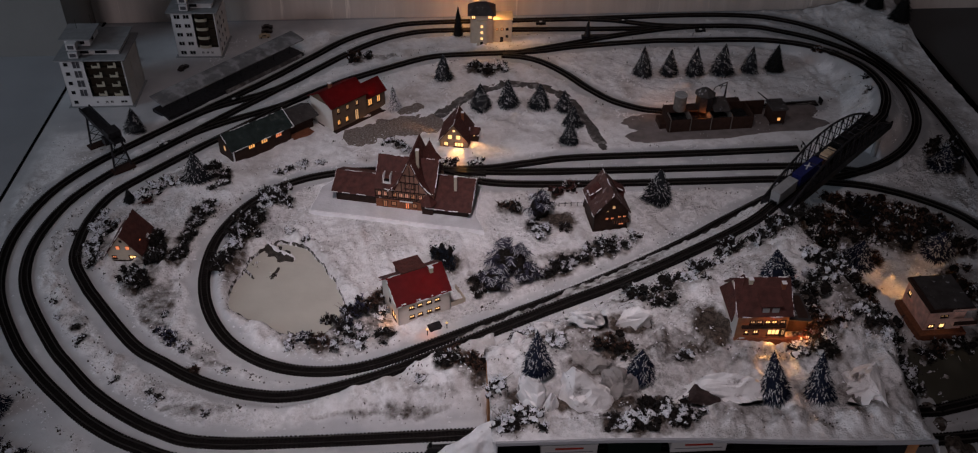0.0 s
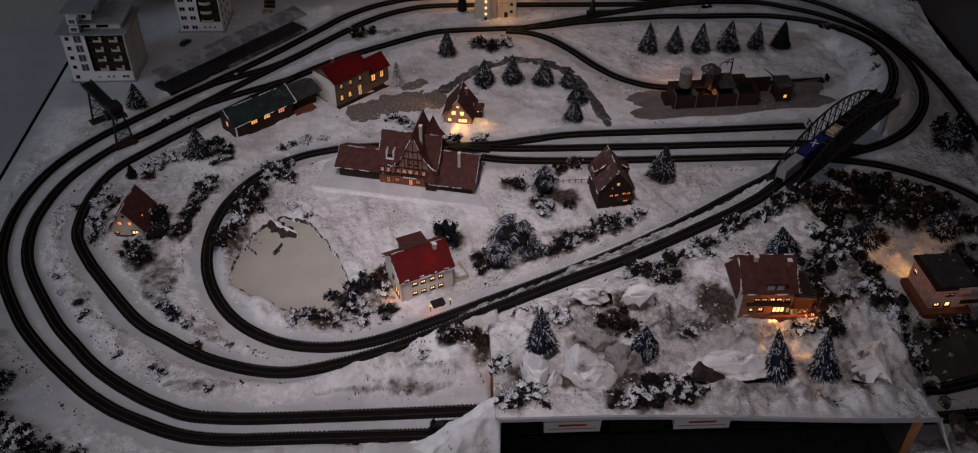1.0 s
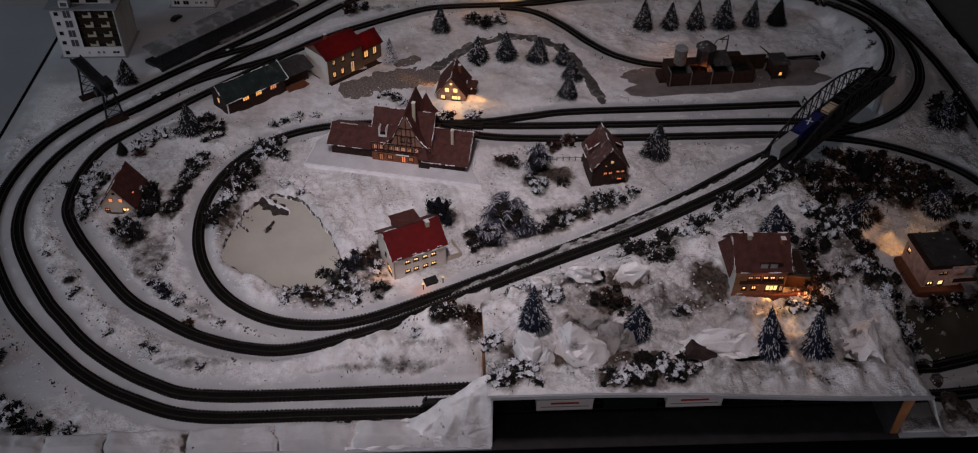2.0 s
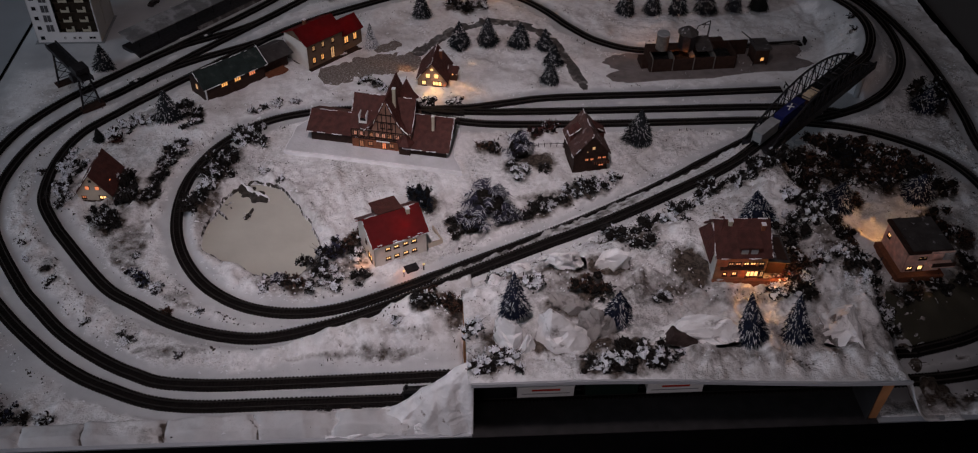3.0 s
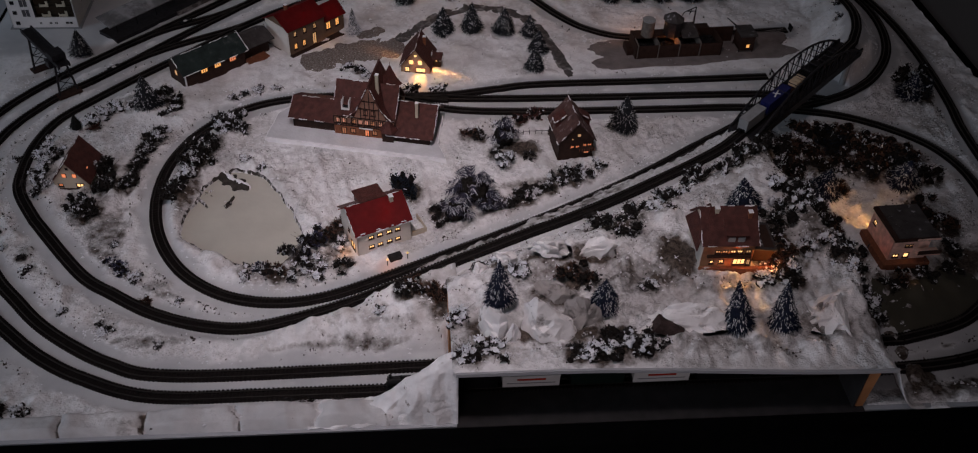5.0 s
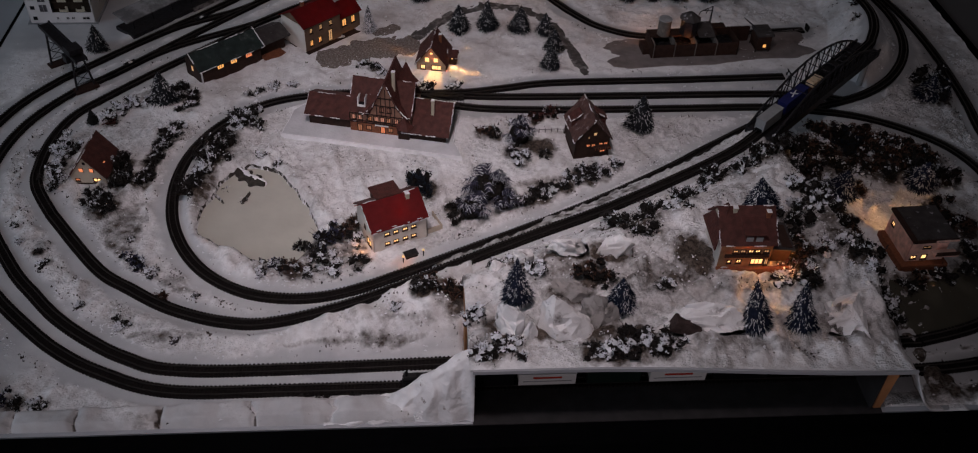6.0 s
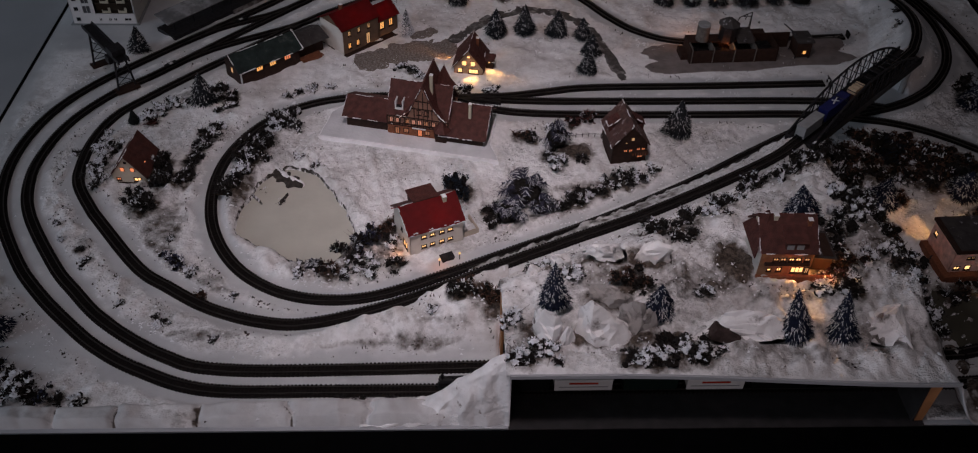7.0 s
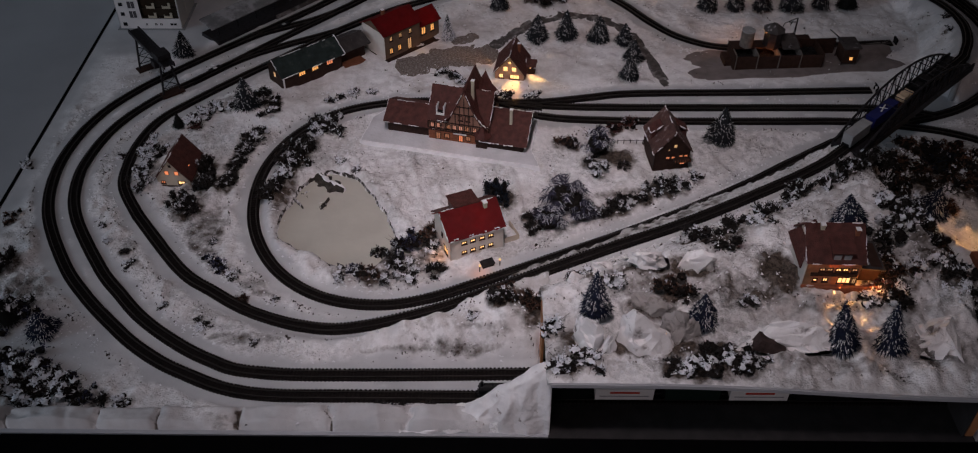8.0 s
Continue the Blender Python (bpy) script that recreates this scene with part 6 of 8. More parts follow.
def fern_bush(x, y, r, h, kind):
    rng = random.Random(int(x * 1e5) + r)
    ob = thing("fern", "large frosted bush with feathery grey fronds", "fern", x, y, height(x, y) - 0.001)
    for k in range(22):
        a = k * 2.4 + rng.uniform(-0.3, 0.3)
        up = rng.uniform(0.1, 1.0)
        length = r * 0.001 * rng.uniform(0.80, 1.20) * (1.10 - 0.55 * up)
        lift = h * 0.001 * (0.25 + 0.75 * up)
        side = Vector((-math.sin(a), math.cos(a), 0))
        bm = bmesh.new()
        spine = [Vector((math.cos(a) * length * t, math.sin(a) * length * t, 0.002 + lift * math.sin(min(1.0, t * 1.1) * 2.2))) for t in np.linspace(0.05, 1, 11)]
        for i, (p, q) in enumerate(zip(spine, spine[1:])):
            rod(bm, p, q, 0.0004, 3)
            w = length * 0.40 * math.sin(math.pi * (i + 1.5) / 12.5)
            for s in (-1, 1):
                tip = p + side * s * w + (q - p) * 2.0 + Vector((0, 0, -w * 0.3))
                b = (q - p) * 0.7
                bm.faces.new([bm.verts.new(c) for c in (p - b * 0.3, tip, p + b)])
                edge = bm.faces.new([bm.verts.new(c + Vector((0, 0, 0.0002))) for c in (p - b * 0.15, tip, p + b * 0.5)])
                edge.material_index = 1 if rng.random() < 0.80 * max(0.0, 0.35 + noise.noise(Vector((x + p.x, y + p.y, p.z)) * 80)) + 0.12 else 0
        part("frond", bm, LEAF["fern"], ob).data.materials.append(FROSTED)
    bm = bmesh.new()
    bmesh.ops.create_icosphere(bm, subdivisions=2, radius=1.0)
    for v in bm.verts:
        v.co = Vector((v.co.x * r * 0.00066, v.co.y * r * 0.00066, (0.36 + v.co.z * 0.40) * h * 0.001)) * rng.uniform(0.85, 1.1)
    part("heart", bm, CORE_SHADE, ob, "dark dense heart of the bush")
    return ob


# Ring under each shrub, darkened for earth and contact shade: x, y, reach, amount.
EARTH_SHADE = []


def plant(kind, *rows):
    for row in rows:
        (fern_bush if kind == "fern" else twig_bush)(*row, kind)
        EARTH_SHADE.append((row[0], row[1], row[2] * (0.0011 if kind == "fern" else 0.0016), {"snowy": 0.42, "blue": 0.5, "fern": 0.45}.get(kind, 0.72)))


def needle_crown(h, r, seed, frosted):
    """A dense dark cone with drooping sprigs all over it; the outer end of many sprigs is frosted."""
    rng = random.Random(seed)
    bm = bmesh.new()
    rings = []
    for k in range(9):
        t = k / 8
        reach = 0.76 * r * (1 - t) ** 0.80 + 0.01
        rings.append([bm.verts.new((math.cos(a) * reach * q, math.sin(a) * reach * q, h * (0.07 + 0.90 * t))) for a, q in ((6.283 * i / 12 + 0.2 * k, rng.uniform(0.82, 1.12)) for i in range(12))])
    for a, b in zip(rings, rings[1:]):
        for i in range(12):
            bm.faces.new((a[i], a[(i + 1) % 12], b[(i + 1) % 12], b[i]))
    bm.faces.new(rings[0][::-1])
    bm.faces.new(rings[-1])
    for k in range(2600):
        t = 1 - math.sqrt(rng.random())
        a = rng.uniform(0, 6.283)
        d, s = Vector((math.cos(a), math.sin(a), 0)), Vector((-math.sin(a), math.cos(a), 0))
        tier = (t * 7.0 + 0.35 * math.sin(2 * a + seed)) % 1.0
        reach = (r * (1 - t) ** 0.78 + r * 0.04) * (1.10 - 0.26 * tier) * rng.uniform(0.80, 1.16) * (1.0 + 0.10 * math.sin(3 * a + 5 * t + seed))
        z = h * (0.06 + 0.92 * t)
        root = d * reach * 0.55 + Vector((0, 0, z + h * 0.035))
        tip = d * reach + s * r * rng.gauss(0, 0.05) + Vector((0, 0, z - h * rng.uniform(0.0, 0.05)))
        mid = root.lerp(tip, 0.60) + Vector((0, 0, h * 0.010))
        w = r * rng.uniform(0.014, 0.034) * (1.1 - 0.4 * t)
        left, right = bm.verts.new(mid + s * w), bm.verts.new(mid - s * w)
        bm.faces.new((bm.verts.new(root), right, left))
        end = bm.faces.new((left, right, bm.verts.new(tip)))
        patch = 0.55 + 1.5 * noise.noise(Vector((2.2 * math.cos(a), 2.2 * math.sin(a), 5 * t + seed)))
        end.material_index = 1 if rng.random() < frosted * (0.5 + 0.8 * t) * max(0.1, patch) * 1.6 else 0
    for k in range(5):
        a = 1.3 * k
        bm.faces.new([bm.verts.new(c) for c in ((0, 0, h * 1.02), (0.03 * math.cos(a), 0.03 * math.sin(a), h * 0.9), (0.03 * math.cos(a + 1), 0.03 * math.sin(a + 1), h * 0.9))])
    return bm


CONIFER = {}
SAY_TREE = {"needle": "frosted model fir tree with snowy twigs", "needle_blue": "blue-green model fir with white needle tips", "needle_white": "small fir tree white with snow", "needle_dark": "dark unfrosted model fir tree"}


def fir(x, y, h, r, kind, z=None, group="model firs", lean=0.0):
    rng = random.Random(int(x * 1e5) + int(y * 1e5))
    key = (kind, rng.randrange(3))
    if key not in CONIFER:
        CONIFER[key] = (mesh_of("crown", needle_crown(1.0, 0.36, key[1] + 5, {"needle": 0.22, "needle_blue": 0.30, "needle_white": 0.7}.get(kind, 0.03)), LEAF[kind]), )
        CONIFER[key][0].materials.append(LEAF[kind] if kind == "needle_dark" else SNOW_CLEAN)
        bm = bmesh.new()
        rod(bm, (0, 0, -0.05), (0, 0, 0.9), 0.035, 6, 0.006)
        CONIFER[key] += (mesh_of("trunk", bm, BARK), )
    ob = thing("fir_tree", SAY_TREE[kind], "tree", x, y, height(x, y) if z is None else z, 0, group)
    for name, me in zip(("crown", "trunk"), CONIFER[key]):
        child = new(name, me)
        child.parent = ob
        child.matrix_local = Matrix.Rotation(lean, 4, "Y") @ Matrix.Rotation(rng.uniform(0, 6.28), 4, "Z") @ Matrix.Rotation(rng.uniform(-0.04, 0.04), 4, "X") @ Matrix.Diagonal((r / 0.36, r / 0.36, h, 1))
    return ob


for x, y, h, r in ((0.360, 0.412, 0.056, 0.017), (0.405, 0.414, 0.050, 0.016), (0.448, 0.411, 0.054, 0.017), (0.496, 0.414, 0.058, 0.020), (0.546, 0.417, 0.050, 0.015)):
    fir(x, y, h, r, "needle", group="row of firs")
fir(0.590, 0.420, 0.050, 0.017, "needle_dark", group="row of firs")
for x, y, h, r, k in ((0.079, 0.330, 0.046, 0.018, "needle"), (0.124, 0.333, 0.048, 0.018, "needle"), (0.174, 0.325, 0.044, 0.018, "needle"), (0.213, 0.318, 0.036, 0.015, "needle"), (0.220, 0.271, 0.036, 0.016, "needle"), (0.210, 0.227, 0.036, 0.015, "needle")):
    fir(x, y, h, r, k, group="firs along the path")
for x, y, h, r, k in ((0.022, 0.416, 0.048, 0.016, "needle"), (-0.059, 0.330, 0.044, 0.012, "needle_white"), (-0.455, 0.291, 0.042, 0.016, "needle"), (-0.334, 0.162, 0.050, 0.019, "needle"), (0.316, 0.086, 0.054, 0.020, "needle"),
                      (0.051, 0.557, 0.060, 0.010, "needle_dark"), (-0.416, 0.114, 0.024, 0.008, "needle_dark"), (-0.474, -0.222, 0.030, 0.018, "needle_blue"), (-0.520, -0.205, 0.032, 0.018, "needle_dark"),
                      (0.832, 0.590, 0.050, 0.018, "needle_dark"), (0.862, 0.545, 0.058, 0.020, "needle_dark"), (0.806, 0.622, 0.045, 0.017, "needle_dark"), (0.548, -0.052, 0.040, 0.021, "needle_blue"), (0.660, -0.040, 0.040, 0.022, "needle_blue"),
                      (0.106, -0.277, 0.056, 0.0155, "needle_blue"), (0.210, -0.284, 0.042, 0.0150, "needle_blue"), (0.341, -0.309, 0.068, 0.0155, "needle_blue"), (0.387, -0.310, 0.068, 0.0150, "needle_blue"), (0.393, -0.156, 0.046, 0.019, "needle_blue"), (0.752, 0.140, 0.040, 0.020, "needle_blue")):
    fir(x, y, h, r, k, lean=-0.17 if x > 0.3 and y < -0.1 else -0.06 if x > 0.09 and y < -0.1 else 0.0)

plant('snowy', (-0.216, 0.128, 11, 14), (-0.23, 0.109, 11, 13), (-0.196, 0.104, 9, 9), (-0.257, 0.016, 11, 14), (-0.187, 0.04, 6, 6), (-0.167, 0.026, 5, 5))
plant('snowy', (-0.166, -0.153, 9, 6), (-0.113, -0.155, 9, 7), (-0.082, -0.141, 8, 6), (-0.088, -0.155, 8, 5), (0.135, -0.056, 9, 9), (0.18, -0.035, 8, 7))
plant('snowy', (0.214, -0.018, 8, 7), (0.248, -0.008, 8, 9), (0.267, 0.006, 7, 7), (0.204, -0.007, 7, 7), (0.146, 0.093, 10, 12))
plant('snowy', (0.145, 0.022, 8, 12), (-0.433, 0.038, 10, 12), (-0.43, 0.066, 9, 12), (-0.43, 0.009, 7, 6), (-0.305, 0.09, 7, 7), (-0.315, 0.068, 7, 7))
plant('snowy', (-0.301, 0.111, 6, 5), (-0.391, 0.147, 9, 8), (-0.376, 0.157, 9, 9), (-0.318, 0.17, 8, 7), (-0.224, 0.176, 6, 4), (-0.207, 0.183, 6, 4))
plant('snowy', (-0.187, 0.19, 6, 4), (-0.165, 0.193, 6, 4), (0.123, 0.446, 11, 9), (-0.068, 0.241, 7, 5), (-0.034, 0.22, 8, 6), (0.063, 0.188, 8, 5))
plant('snowy', (-0.291, -0.149, 7, 5), (0.058, -0.292, 9, 9), (0.069, -0.329, 12, 12), (0.084, -0.326, 12, 12), (0.098, -0.329, 11, 11), (0.187, -0.338, 13, 10))
plant('snowy', (0.206, -0.334, 13, 12), (0.229, -0.330, 12, 12), (0.25, -0.331, 10, 8), (0.104, -0.189, 10, 8), (0.121, -0.211, 10, 9), (0.13, -0.236, 10, 10))
plant('snowy', (0.234, -0.127, 10, 8), (0.312, -0.116, 9, 14), (0.362, -0.073, 9, 8), (0.395, -0.075, 10, 12), (0.445, -0.038, 9, 12), (0.539, -0.039, 10, 8))
plant('snowy', (0.467, -0.152, 11, 13), (0.441, -0.219, 10, 11), (0.471, -0.215, 10, 10), (0.486, -0.241, 11, 10), (0.5, -0.27, 9, 9), (0.416, -0.243, 10, 12))
plant('snowy', (-0.483, -0.288, 14, 12), (-0.466, -0.281, 14, 13), (-0.446, -0.284, 14, 12), (-0.429, -0.295, 13, 10), (-0.466, -0.298, 14, 9), (-0.446, -0.302, 14, 8))
plant('snowy', (-0.492, -0.265, 12, 10), (-0.514, -0.193, 14, 16), (-0.361, -0.312, 8, 4), (-0.595, 0.041, 8, 5))
plant('dark', (-0.238, 0.076, 10, 14), (-0.245, 0.04, 11, 14), (-0.265, -0.006, 11, 13), (-0.265, -0.027, 9, 10), (-0.228, -0.011, 4, 3), (-0.247, -0.062, 4, 3))
plant('dark', (-0.203, -0.032, 4, 5), (-0.127, -0.112, 7, 9), (-0.112, -0.128, 10, 11), (-0.057, -0.138, 9, 8), (0.054, -0.054, 9, 8), (0.057, -0.075, 8, 7))
plant('dark', (0.147, -0.05, 8, 7), (0.164, -0.043, 9, 9), (0.197, -0.027, 8, 8), (0.231, -0.013, 8, 8), (0.114, 0.077, 9, 9), (0.136, 0.042, 9, 8))
plant('dark', (0.181, 0.036, 7, 5), (-0.363, 0.031, 12, 20), (-0.354, 0.002, 11, 15), (-0.367, -0.04, 14, 16), (-0.328, 0.012, 7, 7), (-0.323, 0.044, 6, 6))
plant('dark', (-0.316, 0.189, 10, 9), (-0.299, 0.171, 9, 8), (0.075, 0.447, 11, 10), (0.096, 0.437, 12, 12), (-0.109, 0.495, 8, 7), (-0.049, 0.233, 7, 6))
plant('dark', (0.026, 0.183, 9, 6), (-0.002, 0.196, 8, 5), (0.697, 0.428, 9, 4), (0.708, 0.329, 7, 4), (0.7, 0.296, 6, 4), (0.013, -0.219, 9, 10))
plant('dark', (0.075, -0.335, 10, 8), (0.174, -0.338, 10, 7), (0.217, -0.333, 14, 12), (0.212, -0.320, 9, 8), (0.176, -0.333, 9, 6), (0.089, -0.209, 9, 7))
plant('dark', (0.195, -0.251, 10, 8), (0.237, -0.157, 14, 12), (0.244, -0.17, 14, 11), (0.262, -0.154, 13, 11), (0.28, -0.128, 11, 9), (0.314, -0.124, 10, 10))
plant('dark', (0.372, -0.066, 10, 16), (0.413, -0.055, 10, 14), (0.431, -0.044, 10, 14), (0.474, -0.013, 14, 18), (0.507, 0.016, 16, 18), (0.492, -0.029, 14, 14))
plant('dark', (0.624, -0.02, 14, 12), (0.666, 0.001, 14, 14), (0.471, -0.121, 14, 20), (0.457, -0.139, 12, 16), (0.42, -0.18, 13, 16), (0.404, -0.201, 12, 12))
plant('dark', (0.528, -0.084, 12, 12), (0.48, -0.228, 11, 10), (0.497, -0.254, 10, 9), (0.498, -0.289, 9, 8), (0.493, -0.176, 12, 13), (0.504, -0.186, 12, 13))
plant('dark', (0.511, -0.195, 12, 11), (0.415, -0.254, 12, 6), (0.566, -0.203, 12, 9), (-0.414, -0.303, 10, 6), (-0.551, -0.128, 12, 12), (-0.387, -0.308, 8, 4))
plant('dark', (0.77, 0.171, 18, 26), (0.752, 0.142, 14, 18))
plant('snowy', (0.560, 0.046, 9, 9), (0.618, 0.022, 9, 9), (0.656, 0.040, 8, 8), (0.512, -0.004, 9, 9), (0.585, -0.012, 8, 7), (0.690, -0.010, 9, 8), (0.470, 0.004, 8, 12))
plant('dark', (-0.111, -0.321, 6, 3), (-0.086, -0.321, 6, 3), (-0.055, -0.323, 6, 3))
plant('blue', (-0.094, -0.115, 12, 14), (-0.152, -0.149, 9, 7), (-0.304, -0.135, 8, 6), (-0.318, -0.125, 7, 5), (-0.501, -0.201, 12, 14))
plant('blue', (-0.500, -0.262, 14, 9), (-0.478, -0.262, 14, 9), (-0.456, -0.272, 13, 8), (-0.520, -0.250, 14, 9), (-0.432, -0.283, 11, 6), (-0.505, -0.285, 14, 9), (-0.536, -0.270, 14, 9), (-0.536, -0.296, 14, 8), (-0.508, -0.305, 13, 6), (-0.398, -0.304, 9, 5))
plant('brown', (-0.077, -0.094, 10, 9), (-0.063, -0.079, 10, 9), (-0.131, -0.152, 9, 6), (0.102, 0.08, 9, 8), (-0.131, 0.488, 12, 12), (0.678, 0.45, 9, 4))
plant('brown', (-0.27, -0.181, 6, 4), (0.039, -0.222, 11, 13), (0.048, -0.234, 9, 12), (0.025, -0.214, 8, 9), (0.184, -0.247, 12, 8), (0.526, 0.011, 16, 14))
plant('brown', (0.566, 0.059, 14, 14), (0.623, 0.038, 16, 16), (0.639, 0.025, 16, 16), (0.658, 0.02, 15, 13), (0.604, -0.008, 14, 12), (0.571, -0.045, 11, 12))
plant('brown', (0.540, -0.100, 10, 9), (0.412, -0.222, 12, 12), (0.417, -0.226, 11, 11), (0.586, -0.198, 12, 8), (-0.577, -0.055, 8, 5))
plant('dark', (-0.307, 0.105, 7, 7), (-0.312, 0.095, 8, 8), (-0.317, 0.083, 9, 7), (-0.321, 0.068, 7, 8), (-0.324, 0.053, 8, 7), (-0.327, 0.039, 9, 8), (-0.327, 0.025, 7, 7), (-0.328, 0.011, 8, 8), (-0.332, -0.004, 9, 7))
plant('snowy', (-0.446, 0.071, 8, 8), (-0.445, 0.054, 9, 8), (-0.443, 0.035, 8, 8), (-0.440, 0.017, 9, 8), (-0.432, -0.002, 8, 8), (-0.440, 0.083, 9, 8))
plant('dark', (-0.360, 0.028, 10, 13), (-0.350, 0.010, 10, 13), (-0.356, 0.003, 10, 13), (-0.372, -0.030, 10, 13), (-0.362, -0.043, 10, 13), (-0.374, -0.042, 10, 13))
plant('fern', (0.148, 0.064, 21, 36), (0.098, -0.040, 31, 44), (0.076, -0.072, 22, 26), (0.116, -0.058, 20, 20))
plant('red', (0.397, -0.243, 11, 10), (0.386, -0.250, 9, 8), (0.173, 0.11, 9, 11), (0.2, 0.12, 9, 10), (-0.396, 0.116, 7, 4))
plant('darkblue', (0.018, -0.026, 13, 30), (0.584, 0.035, 20, 24), (0.658, -0.027, 14, 12), (0.775, 0.141, 18, 24))

plant('brown', (0.540, 0.034, 16, 13), (0.590, 0.062, 15, 11), (0.612, 0.056, 16, 12), (0.645, 0.046, 16, 12), (0.672, 0.034, 15, 12), (0.600, 0.018, 15, 12), (0.640, 0.004, 14, 11), (0.690, 0.010, 14, 11), (0.560, 0.022, 14, 12), (0.520, -0.010, 14, 12), (0.530, -0.128, 12, 12), (0.540, -0.160, 12, 12), (0.660, -0.085, 14, 12), (0.680, -0.120, 14, 12))
plant('dark', (0.700, -0.030, 14, 13), (0.555, -0.006, 14, 12), (0.520, -0.105, 13, 13), (0.510, -0.140, 13, 12), (0.535, -0.185, 12, 10), (0.672, -0.160, 14, 11), (0.650, -0.185, 12, 9), (0.620, -0.190, 11, 7), (-0.262, 0.034, 12, 15), (-0.252, 0.056, 11, 14), (-0.240, 0.058, 9, 12), (-0.223, 0.118, 10, 13), (-0.212, 0.112, 9, 10), (0.222, -0.004, 9, 9), (0.176, -0.030, 9, 8), (0.160, -0.038, 8, 8), (0.240, -0.002, 8, 9), (0.198, -0.338, 12, 9), (0.240, -0.332, 12, 9))
plant('snowy', (0.520, -0.215, 12, 10), (0.510, -0.235, 12, 9), (0.450, -0.120, 12, 14), (0.436, -0.160, 11, 12), (0.386, -0.262, 9, 9), (0.398, -0.258, 8, 9), (0.408, -0.250, 9, 8), (0.260, -0.262, 8, 5), (0.300, -0.150, 10, 7), (0.330, -0.110, 10, 9), (0.350, -0.090, 10, 9), (-0.100, -0.136, 10, 8), (-0.066, -0.110, 9, 8), (-0.300, 0.150, 9, 8), (-0.355, 0.160, 10, 8), (-0.400, 0.130, 10, 9))

plant('snowy', (-0.448, -0.091, 5, 2), (-0.411, -0.128, 7, 3), (-0.304, -0.219, 7, 3), (-0.244, -0.243, 5, 2), (-0.013, -0.233, 7, 4), (-0.479, 0.060, 6, 2), (-0.235, -0.182, 5, 2))
plant('dark', (-0.459, -0.070, 3, 2), (-0.422, -0.110, 5, 2), (-0.355, -0.191, 4, 2), (-0.311, -0.209, 3, 2), (-0.323, -0.096, 4, 3))


# ---- earth and contact shade round the roots of the shrubs, put into the colour ----
for sheet_ob in (ground, hill):
    me = sheet_ob.data
    co = np.empty(len(me.vertices) * 3, dtype=np.float32)
    me.vertices.foreach_get("co", co)
    co = co.reshape(-1, 3)
    soil_shade = np.empty(len(me.vertices), dtype=np.float32)
    me.attributes["soil_shade"].data.foreach_get("value", soil_shade)
    for x, y, reach, amount in EARTH_SHADE:
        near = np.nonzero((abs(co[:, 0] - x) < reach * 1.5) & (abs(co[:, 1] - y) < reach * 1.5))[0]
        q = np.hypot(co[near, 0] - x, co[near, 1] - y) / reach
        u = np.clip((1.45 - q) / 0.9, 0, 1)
        soil_shade[near] = np.maximum(soil_shade[near], amount * u * u * (3 - 2 * u))
    if sheet_ob is ground:
        bare_now = np.empty(len(soil_shade), dtype=np.float32)
        me.attributes["bare"].data.foreach_get("value", bare_now)
        soil_shade *= 1.0 - np.clip(bare_now * 1.2, 0, 1)
    me.attributes["soil_shade"].data.foreach_set("value", soil_shade)

# ---- loose ground scatter ----
GRASS = material("dead_grass", (0.040, 0.030, 0.026), 0.95, vary=0.5, scale=90)
CRUMB = material("snow_crumb", (0.76, 0.77, 0.80), 0.85, vary=0.1, scale=100)


def clear_of_houses(x, y):
    for hx, hy, hr in ((-0.06, 0.105, 0.062), (0.02, 0.09, 0.055), (-0.12, 0.12, 0.05), (0.03, 0.25, 0.035), (-0.39, 0.02, 0.036), (-0.015, -0.095, 0.042), (0.24, 0.05, 0.036), (0.345, -0.215, 0.040), (0.61, -0.14, 0.055), (-0.12, 0.33, 0.07), (-0.26, 0.25, 0.06), (-0.53, 0.40, 0.07)):
        if math.hypot(x - hx, y - hy) < hr:
            return False
    return pond_edge(x, y) > 0.002


def scatter(name, label, count, mat, seed, density, build):
    rng = random.Random(seed)
    verts, faces = [], []
    tries = 0
    while count and tries < 250000:
        tries += 1
        x, y = rng.uniform(-0.59, 0.86), rng.uniform(-0.345, 0.62)
        if rng.random() > density(x, y) or not clear_of_houses(x, y):
            continue
        d, p = nearest(x, y, ALL_LINES)
        if d < (0.0095 if 0.10 < x < 0.46 and -0.16 < y < 0.08 else 0.0145):
            continue
        build(verts, faces, rng, x, y, height(x, y))
        count -= 1
    me = bpy.data.meshes.new(name)
    me.from_pydata(verts, [], faces)
    me.materials.append(mat)
    return tagged(new(name, me), label, "ground cover", kind="stuff")


def bare(x, y):
    return x < -0.40 and y > 0.27 or y > 0.58 or x < -0.57 or y < -0.30 and x < 0.05


def grass_density(x, y):
    if bare(x, y):
        return 0.003
    n = relief(x, y, 24, 4)
    d = nearest(x, y, ALL_LINES)[0]
    verge = step(0.016, 0.020, d) * step(0.036, 0.024, d) * step(0.05, 0.35, relief(x, y, 17, 3)) * 0.9
    hillside = 0.06 if x > 0.06 and y < 0.5 * x - 0.19 else 0.0
    return (min(1.0, max(0.0, (n - 0.22) * 1.3)) * 0.7 + verge) * (0.35 if y > 0.16 else 1.0) + hillside + 0.004


